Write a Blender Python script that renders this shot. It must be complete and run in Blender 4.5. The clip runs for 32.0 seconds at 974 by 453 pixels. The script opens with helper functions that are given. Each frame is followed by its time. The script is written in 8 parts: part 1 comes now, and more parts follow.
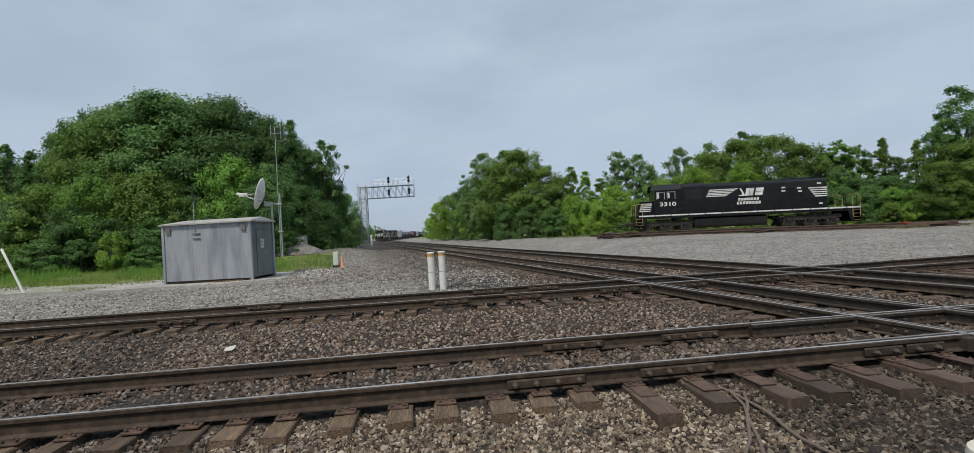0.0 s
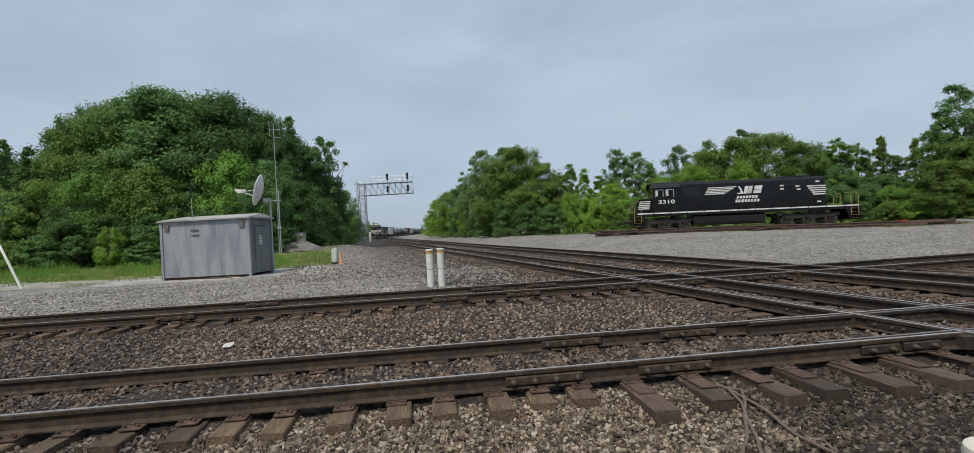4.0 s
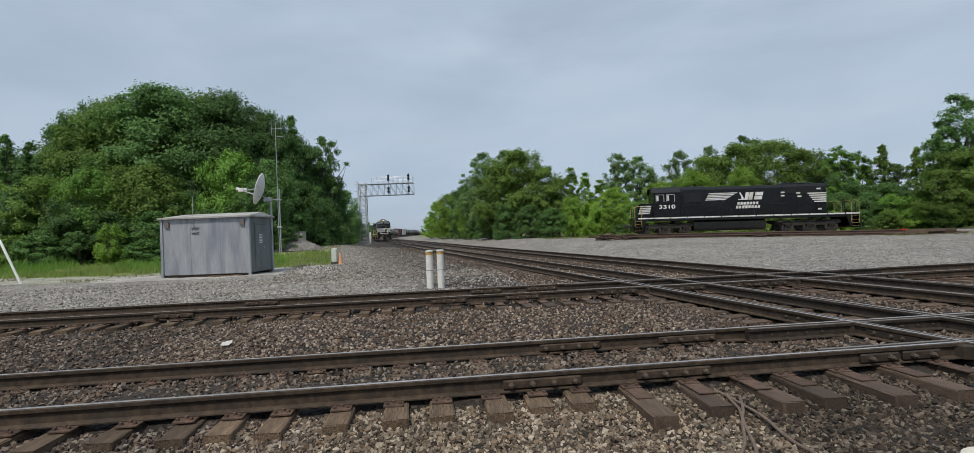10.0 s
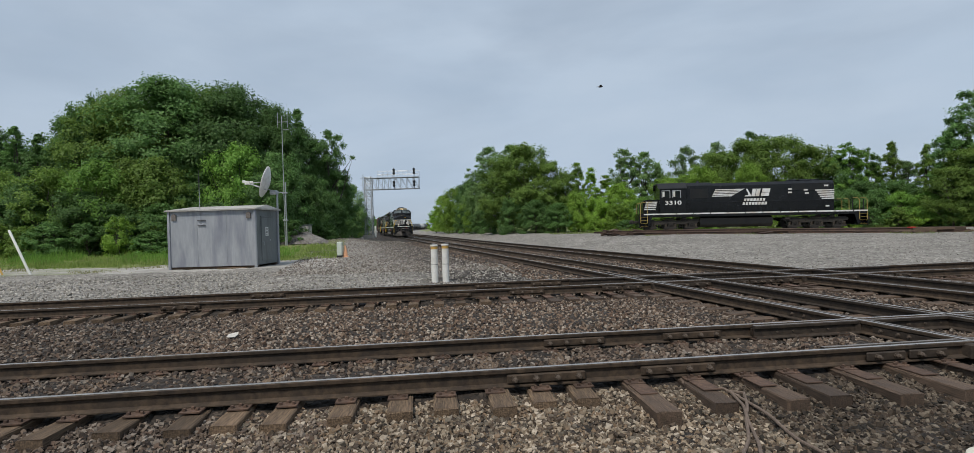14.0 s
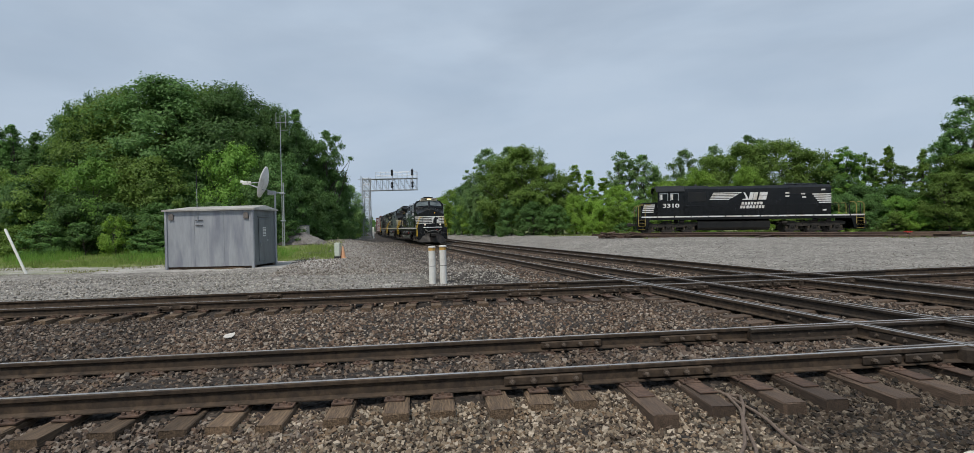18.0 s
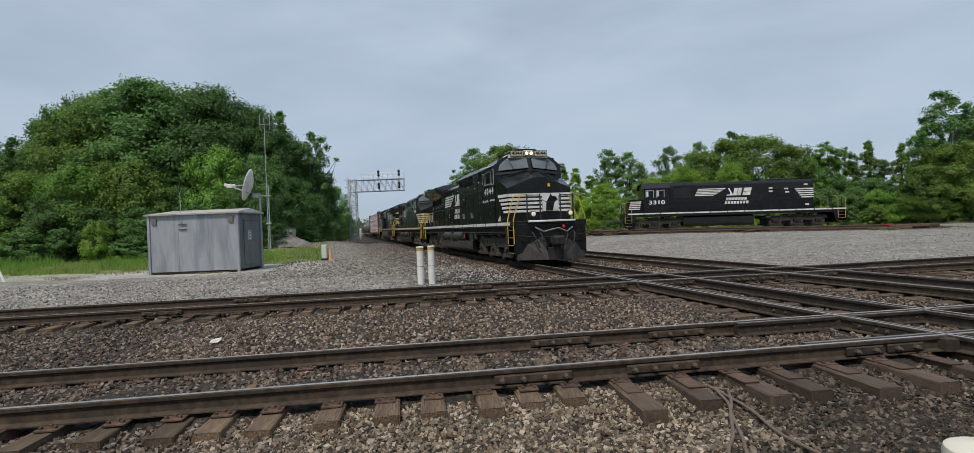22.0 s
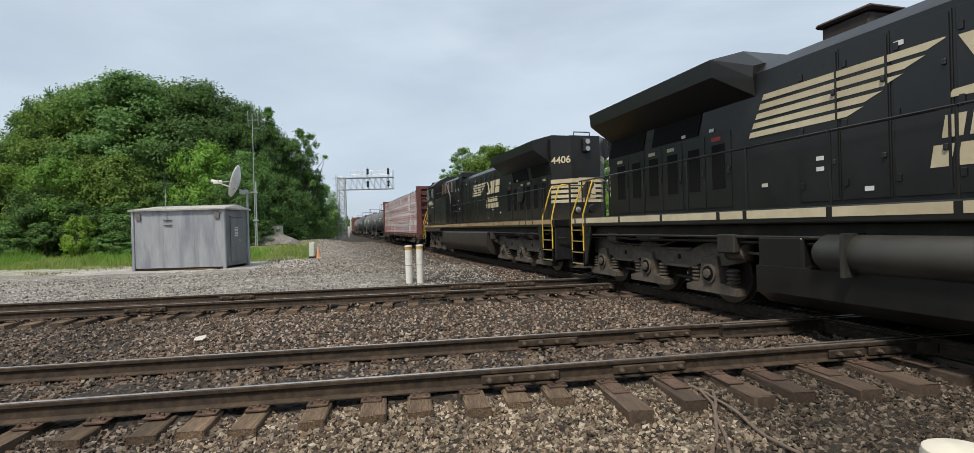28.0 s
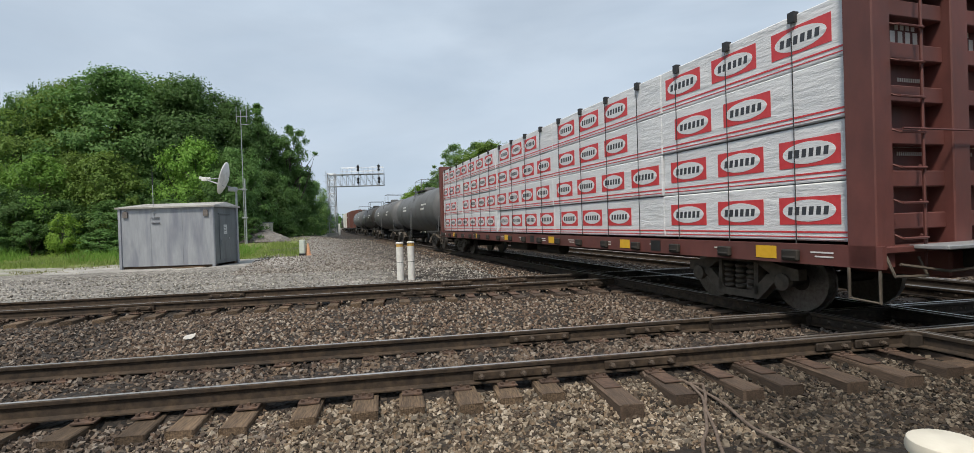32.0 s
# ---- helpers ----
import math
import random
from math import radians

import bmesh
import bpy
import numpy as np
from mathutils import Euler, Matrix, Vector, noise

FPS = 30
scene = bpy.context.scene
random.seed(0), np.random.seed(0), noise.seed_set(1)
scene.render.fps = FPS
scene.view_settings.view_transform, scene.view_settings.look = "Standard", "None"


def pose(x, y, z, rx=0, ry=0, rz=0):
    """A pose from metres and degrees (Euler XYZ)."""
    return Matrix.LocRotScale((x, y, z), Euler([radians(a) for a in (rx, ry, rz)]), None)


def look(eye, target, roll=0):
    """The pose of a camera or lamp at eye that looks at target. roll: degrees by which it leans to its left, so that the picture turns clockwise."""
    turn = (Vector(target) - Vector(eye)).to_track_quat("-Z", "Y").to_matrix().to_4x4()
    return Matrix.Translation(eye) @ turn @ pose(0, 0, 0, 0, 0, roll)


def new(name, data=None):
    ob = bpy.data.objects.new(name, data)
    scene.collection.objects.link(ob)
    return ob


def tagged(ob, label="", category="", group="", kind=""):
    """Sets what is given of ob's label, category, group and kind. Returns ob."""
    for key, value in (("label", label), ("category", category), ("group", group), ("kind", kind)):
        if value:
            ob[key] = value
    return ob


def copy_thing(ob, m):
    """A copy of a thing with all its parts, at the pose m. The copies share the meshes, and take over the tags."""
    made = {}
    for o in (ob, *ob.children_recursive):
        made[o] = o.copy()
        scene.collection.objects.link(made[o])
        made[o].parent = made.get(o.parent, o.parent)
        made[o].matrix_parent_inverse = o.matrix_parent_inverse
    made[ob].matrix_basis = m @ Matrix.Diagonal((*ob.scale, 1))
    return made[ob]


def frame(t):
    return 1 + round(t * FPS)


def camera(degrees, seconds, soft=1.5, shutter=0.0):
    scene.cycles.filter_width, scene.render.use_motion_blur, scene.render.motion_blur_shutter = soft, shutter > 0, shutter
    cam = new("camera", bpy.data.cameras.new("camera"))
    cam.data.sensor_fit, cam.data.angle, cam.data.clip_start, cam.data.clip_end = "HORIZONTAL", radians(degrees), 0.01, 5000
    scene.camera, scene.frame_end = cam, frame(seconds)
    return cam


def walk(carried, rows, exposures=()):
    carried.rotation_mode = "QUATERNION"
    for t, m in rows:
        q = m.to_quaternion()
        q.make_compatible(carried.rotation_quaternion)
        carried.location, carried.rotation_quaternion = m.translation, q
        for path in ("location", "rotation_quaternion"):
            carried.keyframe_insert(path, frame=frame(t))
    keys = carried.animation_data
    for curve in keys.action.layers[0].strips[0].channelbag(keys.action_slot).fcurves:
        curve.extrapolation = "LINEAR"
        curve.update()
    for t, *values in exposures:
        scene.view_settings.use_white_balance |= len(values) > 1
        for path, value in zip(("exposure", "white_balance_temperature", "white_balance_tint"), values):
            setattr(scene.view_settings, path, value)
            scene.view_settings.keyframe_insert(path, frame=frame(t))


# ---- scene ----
cam = camera(86.83, 32.0, soft=0.5, shutter=0.0)
EYE = (0.0, 0.0, 1.709)

# the hand-held turn of the camera: seconds and its three angles
TURNS = [
    (0, 90.54, 3.24, 0.30), (0.5, 90.80, 3.34, 0.13), (1, 90.88, 3.30, 0.07), (1.5, 90.87, 3.28, 0.06), (2, 90.79, 3.28, 0.02),
        (2.5, 90.69, 3.24, -0.01), (3, 90.46, 3.17, 0.12), (3.5, 90.20, 3.10, 0.19), (5.5, 90.30, 2.93, -0.06), (6, 90.27, 2.88, -0.06),
        (6.5, 90.31, 2.80, -0.06), (7, 90.41, 2.66, 0.13), (7.5, 90.40, 2.47, 0.51), (8, 90.30, 2.30, 0.71), (8.5, 90.32, 2.21, 0.44),
        (9, 90.40, 2.21, 0.01), (9.5, 90.42, 2.26, -0.05), (10, 90.47, 2.20, 0.18), (10.5, 90.40, 2.08, 0.41), (11, 90.27, 1.93, 0.58),
        (11.5, 90.16, 1.78, 0.84), (12, 90.08, 1.72, 0.94), (12.5, 89.95, 1.68, 0.86), (13, 89.86, 1.67, 0.80), (13.5, 89.89, 1.75, 0.78),
        (14, 89.89, 1.76, 0.75), (14.5, 89.86, 1.79, 0.55), (16.5, 90.23, 1.56, 0.48), (17, 90.26, 1.43, 0.41), (17.5, 90.19, 1.38, 0.41),
        (18, 90.08, 1.39, 0.52), (18.5, 90.10, 1.53, 0.55), (19, 90.16, 1.74, 0.45), (19.5, 90.12, 1.87, 0.30), (20, 90.00, 2.05, 0.06),
        (20.5, 89.83, 2.28, -0.22), (21, 89.81, 2.47, -0.48), (21.5, 89.89, 2.47, -0.56), (22, 89.97, 2.33, -0.84), (22.5, 90.09, 2.24, -1.34),
        (23, 90.16, 2.14, -1.64), (23.5, 90.31, 1.95, -1.85), (24, 90.31, 1.88, -2.00), (24.5, 90.22, 1.82, -1.93), (25, 90.08, 1.77, -1.80),
        (25.5, 89.87, 1.85, -1.74), (27.5, 90.03, 1.54, -2.05), (28, 89.90, 1.61, -2.06), (28.5, 89.76, 1.71, -2.06), (29, 89.66, 1.82, -2.09),
        (29.5, 89.58, 1.89, -2.21), (30, 89.47, 1.93, -2.37), (30.5, 89.39, 1.95, -2.44), (31, 89.37, 1.87, -2.47), (31.5, 89.45, 1.85, -2.68),
        (32, 89.46, 1.86, -3.04), 
]
walk(cam, [(t, pose(*EYE, a, b, c)) for t, a, b, c in TURNS], exposures=[(0.0, 0.0, 6500, 10), (23.0, 0.0, 6500, 10), (25.0, 0.24, 6700, 10), (28.0, 0.35, 6850, 10), (31.0, 0.34, 6900, 10), (32.0, 0.27, 6750, 10)])


# ---- light ----
SUN_UP, SUN_ROUND = radians(58), radians(205)
world = bpy.data.worlds.new("sky")
scene.world = world
world.use_nodes = True
wn, wl = world.node_tree.nodes, world.node_tree.links
wn.clear()


def wnode(kind, **values):
    n = wn.new(kind)
    for key, v in values.items():
        n.inputs[key.replace("_", " ")].default_value = v
    return n


sky = wn.new("ShaderNodeTexSky")
sky.sky_type = "NISHITA"
sky.sun_disc = False
sky.sun_elevation, sky.sun_rotation = SUN_UP, SUN_ROUND
sky.air_density, sky.dust_density, sky.ozone_density = 1.0, 1.2, 1.4
sky_gain = wn.new("ShaderNodeVectorMath")
sky_gain.operation = "SCALE"
sky_gain.inputs["Scale"].default_value = 0.052
wl.new(sky.outputs[0], sky_gain.inputs[0])
coord = wn.new("ShaderNodeTexCoord")
flat = wn.new("ShaderNodeMapping")
flat.inputs["Scale"].default_value = (1.0, 1.0, 3.2)
flat.inputs["Rotation"].default_value = (0.05, 0.03, 0.4)
wl.new(coord.outputs["Generated"], flat.inputs["Vector"])
cloud = wnode("ShaderNodeTexNoise", Scale=1.7, Detail=5.0, Roughness=0.5, Distortion=0.3)
wl.new(flat.outputs[0], cloud.inputs["Vector"])
cover = wn.new("ShaderNodeMapRange")
cover.inputs["From Min"].default_value, cover.inputs["From Max"].default_value = 0.22, 0.62
cover.inputs["To Min"].default_value, cover.inputs["To Max"].default_value = 0.62, 0.97
wl.new(cloud.outputs["Fac"], cover.inputs["Value"])
fine = wnode("ShaderNodeTexNoise", Scale=4.3, Detail=5.0, Roughness=0.5)
wl.new(flat.outputs[0], fine.inputs["Vector"])
grey = wn.new("ShaderNodeMix")
grey.data_type = "RGBA"
grey.inputs["A"].default_value, grey.inputs["B"].default_value = (0.42, 0.526, 0.66, 1), (0.53, 0.622, 0.735, 1)
wl.new(fine.outputs["Fac"], grey.inputs["Factor"])
blend = wn.new("ShaderNodeMix")
blend.data_type = "RGBA"
wl.new(cover.outputs[0], blend.inputs["Factor"])
wl.new(sky_gain.outputs[0], blend.inputs["A"])
wl.new(grey.outputs["Result"], blend.inputs["B"])
back = wn.new("ShaderNodeBackground")
back.inputs["Strength"].default_value = 1.0
wl.new(blend.outputs["Result"], back.inputs["Color"])
wl.new(back.outputs[0], wn.new("ShaderNodeOutputWorld").inputs[0])

sun_data = bpy.data.lights.new("sun", "SUN")
sun_data.energy, sun_data.angle, sun_data.color = 3.0, radians(8), (1.0, 0.93, 0.83)
sun = new("sun", sun_data)
# the sky names the sun's way round from the y axis
toward = Vector((math.sin(SUN_ROUND) * math.cos(SUN_UP), math.cos(SUN_ROUND) * math.cos(SUN_UP), math.sin(SUN_UP)))
sun.matrix_world = look(toward * 50, (0, 0, 0))


# ---- materials ----
def surface(name, low, high, grain=6.0, rough=0.7, metal=0.0, bump=0.2, stain=None, stain_scale=0.6, stain_amount=0.5,
            vary="", vary_amount=0.25, depth=0.01, stretch=(1, 1, 1), gloss_vary=0.12):
    """A procedural surface: grain between two colours, larger stains, a fine relief, and a shade of its own for each piece."""
    m = bpy.data.materials.new(name)
    m.use_nodes = True
    n, l = m.node_tree.nodes, m.node_tree.links
    shader = n["Principled BSDF"]
    where = n.new("ShaderNodeTexCoord")
    scaled = n.new("ShaderNodeMapping")
    scaled.inputs["Scale"].default_value = stretch
    l.new(where.outputs["Object"], scaled.inputs["Vector"])
    fine = n.new("ShaderNodeTexNoise")
    fine.inputs["Scale"].default_value, fine.inputs["Detail"].default_value, fine.inputs["Roughness"].default_value = grain, 6, 0.65
    l.new(scaled.outputs[0], fine.inputs["Vector"])
    ramp = n.new("ShaderNodeMapRange")
    ramp.inputs["From Min"].default_value, ramp.inputs["From Max"].default_value = 0.32, 0.68
    l.new(fine.outputs["Fac"], ramp.inputs["Value"])
    mix = n.new("ShaderNodeMix")
    mix.data_type = "RGBA"
    mix.inputs["A"].default_value, mix.inputs["B"].default_value = (*low, 1), (*high, 1)
    l.new(ramp.outputs[0], mix.inputs["Factor"])
    colour = mix.outputs["Result"]
    if stain:
        big = n.new("ShaderNodeTexNoise")
        big.inputs["Scale"].default_value, big.inputs["Detail"].default_value, big.inputs["Distortion"].default_value = stain_scale, 4, 0.4
        l.new(scaled.outputs[0], big.inputs["Vector"])
        edge = n.new("ShaderNodeMapRange")
        edge.inputs["From Min"].default_value, edge.inputs["From Max"].default_value = 0.45, 0.7
        edge.inputs["To Max"].default_value = stain_amount
        l.new(big.outputs["Fac"], edge.inputs["Value"])
        over = n.new("ShaderNodeMix")
        over.data_type = "RGBA"
        over.inputs["B"].default_value = (*stain, 1)
        l.new(edge.outputs[0], over.inputs["Factor"])
        l.new(colour, over.inputs["A"])
        colour = over.outputs["Result"]
    if vary:
        pick = n.new("ShaderNodeObjectInfo" if vary == "object" else "ShaderNodeNewGeometry")
        shade = n.new("ShaderNodeMapRange")
        shade.inputs["To Min"].default_value, shade.inputs["To Max"].default_value = 1 - vary_amount, 1 + vary_amount
        l.new(pick.outputs["Random" if vary == "object" else "Random Per Island"], shade.inputs["Value"])
        gain = n.new("ShaderNodeVectorMath")
        gain.operation = "SCALE"
        l.new(colour, gain.inputs[0])
        l.new(shade.outputs[0], gain.inputs["Scale"])
        colour = gain.outputs[0]
    l.new(colour, shader.inputs["Base Color"])
    polish = n.new("ShaderNodeMapRange")
    polish.inputs["To Min"].default_value, polish.inputs["To Max"].default_value = max(0.03, rough - gloss_vary), min(1, rough + gloss_vary)
    l.new(fine.outputs["Fac"], polish.inputs["Value"])
    l.new(polish.outputs[0], shader.inputs["Roughness"])
    shader.inputs["Metallic"].default_value = metal
    if bump:
        relief = n.new("ShaderNodeBump")
        relief.inputs["Strength"].default_value, relief.inputs["Distance"].default_value = bump, depth
        l.new(fine.outputs["Fac"], relief.inputs["Height"])
        l.new(relief.outputs[0], shader.inputs["Normal"])
    return m


def stone_mix(name, shades, rough=0.9):
    """Crushed stone: each stone takes one of several shades, with a fine grain."""
    m = bpy.data.materials.new(name)
    m.use_nodes = True
    n, l = m.node_tree.nodes, m.node_tree.links
    shader = n["Principled BSDF"]
    pick = n.new("ShaderNodeNewGeometry")
    ramp = n.new("ShaderNodeValToRGB")
    ramp.color_ramp.interpolation = "CONSTANT"
    while len(ramp.color_ramp.elements) < len(shades):
        ramp.color_ramp.elements.new(0.5)
    for i, (e, c) in enumerate(zip(ramp.color_ramp.elements, shades)):
        e.position, e.color = i / len(shades), (*c, 1)
    l.new(pick.outputs["Random Per Island"], ramp.inputs["Fac"])
    where = n.new("ShaderNodeTexCoord")
    fine = n.new("ShaderNodeTexNoise")
    fine.inputs["Scale"].default_value, fine.inputs["Detail"].default_value = 45, 4
    l.new(where.outputs["Object"], fine.inputs["Vector"])
    big = n.new("ShaderNodeTexNoise")
    big.inputs["Scale"].default_value, big.inputs["Detail"].default_value = 0.7, 3
    l.new(where.outputs["Object"], big.inputs["Vector"])
    both = n.new("ShaderNodeMath")
    both.operation = "MULTIPLY"
    a, b = n.new("ShaderNodeMapRange"), n.new("ShaderNodeMapRange")
    a.inputs["To Min"].default_value, a.inputs["To Max"].default_value = 0.55, 1.45
    b.inputs["To Min"].default_value, b.inputs["To Max"].default_value = 0.6, 1.4
    l.new(fine.outputs["Fac"], a.inputs["Value"])
    l.new(big.outputs["Fac"], b.inputs["Value"])
    l.new(a.outputs[0], both.inputs[0])
    l.new(b.outputs[0], both.inputs[1])
    gain = n.new("ShaderNodeVectorMath")
    gain.operation = "SCALE"
    l.new(ramp.outputs[0], gain.inputs[0])
    l.new(both.outputs[0], gain.inputs["Scale"])
    l.new(gain.outputs[0], shader.inputs["Base Color"])
    shader.inputs["Roughness"].default_value = rough
    relief = n.new("ShaderNodeBump")
    relief.inputs["Strength"].default_value, relief.inputs["Distance"].default_value = 0.4, 0.004
    l.new(fine.outputs["Fac"], relief.inputs["Height"])
    l.new(relief.outputs[0], shader.inputs["Normal"])
    return m


def foliage(name, low, high):
    """Leaves: a shade for each leaf, a slow change over the crown, and light that comes through."""
    m = bpy.data.materials.new(name)
    m.use_nodes = True
    n, l = m.node_tree.nodes, m.node_tree.links
    shader = n["Principled BSDF"]
    pick = n.new("ShaderNodeNewGeometry")
    mix = n.new("ShaderNodeMix")
    mix.data_type = "RGBA"
    mix.inputs["A"].default_value, mix.inputs["B"].default_value = (*low, 1), (*high, 1)
    where = n.new("ShaderNodeTexCoord")
    slow = n.new("ShaderNodeTexNoise")
    slow.inputs["Scale"].default_value, slow.inputs["Detail"].default_value = 0.55, 2
    l.new(where.outputs["Object"], slow.inputs["Vector"])
    mean = n.new("ShaderNodeMath")
    mean.operation = "MULTIPLY_ADD"
    mean.inputs[1].default_value = 0.55
    l.new(pick.outputs["Random Per Island"], mean.inputs[0])
    part_of = n.new("ShaderNodeMapRange")
    part_of.inputs["From Min"].default_value, part_of.inputs["From Max"].default_value = 0.3, 0.7
    part_of.inputs["To Max"].default_value = 0.45
    l.new(slow.outputs["Fac"], part_of.inputs["Value"])
    l.new(part_of.outputs[0], mean.inputs[2])
    l.new(mean.outputs[0], mix.inputs["Factor"])
    own = n.new("ShaderNodeObjectInfo")
    shade = n.new("ShaderNodeMapRange")
    shade.inputs["To Min"].default_value, shade.inputs["To Max"].default_value = 0.75, 1.25
    l.new(own.outputs["Random"], shade.inputs["Value"])
    gain = n.new("ShaderNodeVectorMath")
    gain.operation = "SCALE"
    l.new(mix.outputs["Result"], gain.inputs[0])
    l.new(shade.outputs[0], gain.inputs["Scale"])
    l.new(gain.outputs[0], shader.inputs["Base Color"])
    shader.inputs["Roughness"].default_value = 0.55
    shader.inputs["Specular IOR Level"].default_value = 0.25
    through_leaf = n.new("ShaderNodeBsdfTranslucent")
    l.new(gain.outputs[0], through_leaf.inputs["Color"])
    add = n.new("ShaderNodeMixShader")
    add.inputs[0].default_value = 0.40
    l.new(shader.outputs[0], add.inputs[1])
    l.new(through_leaf.outputs[0], add.inputs[2])
    l.new(add.outputs[0], n["Material Output"].inputs["Surface"])
    return m


def glowing(name, colour, strength):
    m = bpy.data.materials.new(name)
    m.use_nodes = True
    shader = m.node_tree.nodes["Principled BSDF"]
    shader.inputs["Base Color"].default_value = (*colour, 1)
    shader.inputs["Emission Color"].default_value = (*colour, 1)
    shader.inputs["Emission Strength"].default_value = strength
    return m


RAIL_SIDE = surface("rail_side_rust", (0.024, 0.017, 0.012), (0.100, 0.070, 0.047), 11, 0.8, 0.25, 0.3, (0.03, 0.025, 0.022), 2.0, 0.6, depth=0.004)
RAIL_TOP = surface("rail_running_face", (0.44, 0.42, 0.40), (0.66, 0.63, 0.60), 30, 0.42, 0.85, 0.05, (0.2, 0.18, 0.17), 3.0, 0.35, stretch=(0.15, 1, 1))
GUARD_TOP = surface("worn_guard_rail_face", (0.17, 0.15, 0.135), (0.34, 0.31, 0.28), 24, 0.5, 0.6, 0.05, (0.08, 0.065, 0.055), 3.0, 0.5)
TIE_WOOD = surface("tie_wood", (0.046, 0.030, 0.019), (0.195, 0.134, 0.084), 5, 0.9, 0, 0.9, (0.04, 0.030, 0.022), 1.2, 0.55, "object", 0.4, 0.016, (1.2, 14, 14))
TIE_DARK = surface("crossing_timber", (0.046, 0.032, 0.022), (0.128, 0.086, 0.060), 5, 0.85, 0, 0.7, (0.035, 0.026, 0.020), 1.2, 0.5, "object", 0.35, 0.014, (1.2, 14, 14))
PLATE_STEEL = surface("tie_plate_rust", (0.060, 0.038, 0.028), (0.145, 0.092, 0.066), 25, 0.85, 0.2, 0.3, (0.05, 0.035, 0.03), 4, 0.5, "object", 0.25)
CROSSING_STEEL = surface("crossing_casting", (0.026, 0.020, 0.016), (0.075, 0.057, 0.043), 14, 0.7, 0.4, 0.3, (0.02, 0.018, 0.016), 2.5, 0.6, depth=0.004)
BOLT_STEEL = surface("worn_bolt", (0.055, 0.042, 0.033), (0.135, 0.105, 0.082), 20, 0.65, 0.3, 0.1)
BALLAST = stone_mix("ballast_stone", [(0.159, 0.119, 0.082), (0.218, 0.172, 0.122), (0.085, 0.062, 0.044), (0.282, 0.231, 0.172), (0.176, 0.123, 0.079), (0.132, 0.111, 0.085), (0.362, 0.305, 0.239), (0.055, 0.040, 0.028)])
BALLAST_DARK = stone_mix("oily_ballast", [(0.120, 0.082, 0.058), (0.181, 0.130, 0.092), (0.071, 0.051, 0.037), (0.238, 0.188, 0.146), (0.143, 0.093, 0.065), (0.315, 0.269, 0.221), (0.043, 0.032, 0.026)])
BALLAST_BROWN = stone_mix("brown_ballast", [(0.088, 0.063, 0.046), (0.130, 0.096, 0.071), (0.052, 0.038, 0.029), (0.165, 0.130, 0.102), (0.104, 0.070, 0.051), (0.205, 0.172, 0.142), (0.030, 0.022, 0.018)])
# the darkest of the ballast mixes, used before the crossing
BALLAST_DARKEST = stone_mix("darkest_ballast", [(0.043, 0.032, 0.022), (0.073, 0.055, 0.039), (0.022, 0.016, 0.012), (0.115, 0.090, 0.066), (0.054, 0.037, 0.025), (0.157, 0.131, 0.100), (0.015, 0.012, 0.008)])
ROAD_STONE = stone_mix("pale_gravel", [(0.245, 0.228, 0.198), (0.32, 0.30, 0.265), (0.155, 0.142, 0.122), (0.415, 0.393, 0.352), (0.21, 0.20, 0.185)])
YARD_STONE = stone_mix("grey_yard_gravel", [(0.194, 0.182, 0.161), (0.242, 0.229, 0.204), (0.155, 0.144, 0.126), (0.291, 0.274, 0.244), (0.184, 0.167, 0.148)])
BARK = surface("bark", (0.05, 0.042, 0.034), (0.13, 0.11, 0.09), 7, 0.95, 0, 0.8, depth=0.03, stretch=(3, 3, 0.6))
LEAF_DEEP = foliage("leaf_deep", (0.078, 0.158, 0.043), (0.155, 0.285, 0.085))
LEAF_BRIGHT = foliage("leaf_bright", (0.155, 0.285, 0.036), (0.31, 0.48, 0.08))
LEAF_FRESH = foliage("leaf_fresh", (0.11, 0.23, 0.038), (0.225, 0.395, 0.075))
LEAF_OLIVE = foliage("leaf_olive", (0.108, 0.185, 0.034), (0.205, 0.315, 0.065))
LEAF_GREY = foliage("leaf_grey_green", (0.135, 0.235, 0.082), (0.245, 0.38, 0.135))
GRASS = foliage("grass_blade", (0.10, 0.17, 0.034), (0.29, 0.35, 0.105))
GRASS_DRY = foliage("dry_grass", (0.18, 0.19, 0.07), (0.36, 0.34, 0.16))
HUT_STEEL = surface("galvanised_steel", (0.33, 0.35, 0.38), (0.42, 0.44, 0.47), 5, 0.5, 0.35, 0.06, (0.17, 0.185, 0.235), 1.1, 0.8, stretch=(1.6, 1.6, 0.28))
HUT_DOOR = surface("grey_green_door", (0.15, 0.17, 0.18), (0.21, 0.23, 0.24), 6, 0.5, 0.3, 0.06, (0.07, 0.085, 0.09), 1.1, 0.6, stretch=(1.6, 1.6, 0.4))
HUT_ROOF = surface("hut_roof", (0.38, 0.37, 0.345), (0.50, 0.485, 0.455), 7, 0.6, 0.3, 0.1, (0.24, 0.22, 0.20), 1.3, 0.6)
WHITE = surface("white_paint", (0.66, 0.66, 0.63), (0.78, 0.78, 0.75), 8, 0.5, 0, 0.08, (0.5, 0.48, 0.43), 3, 0.5)
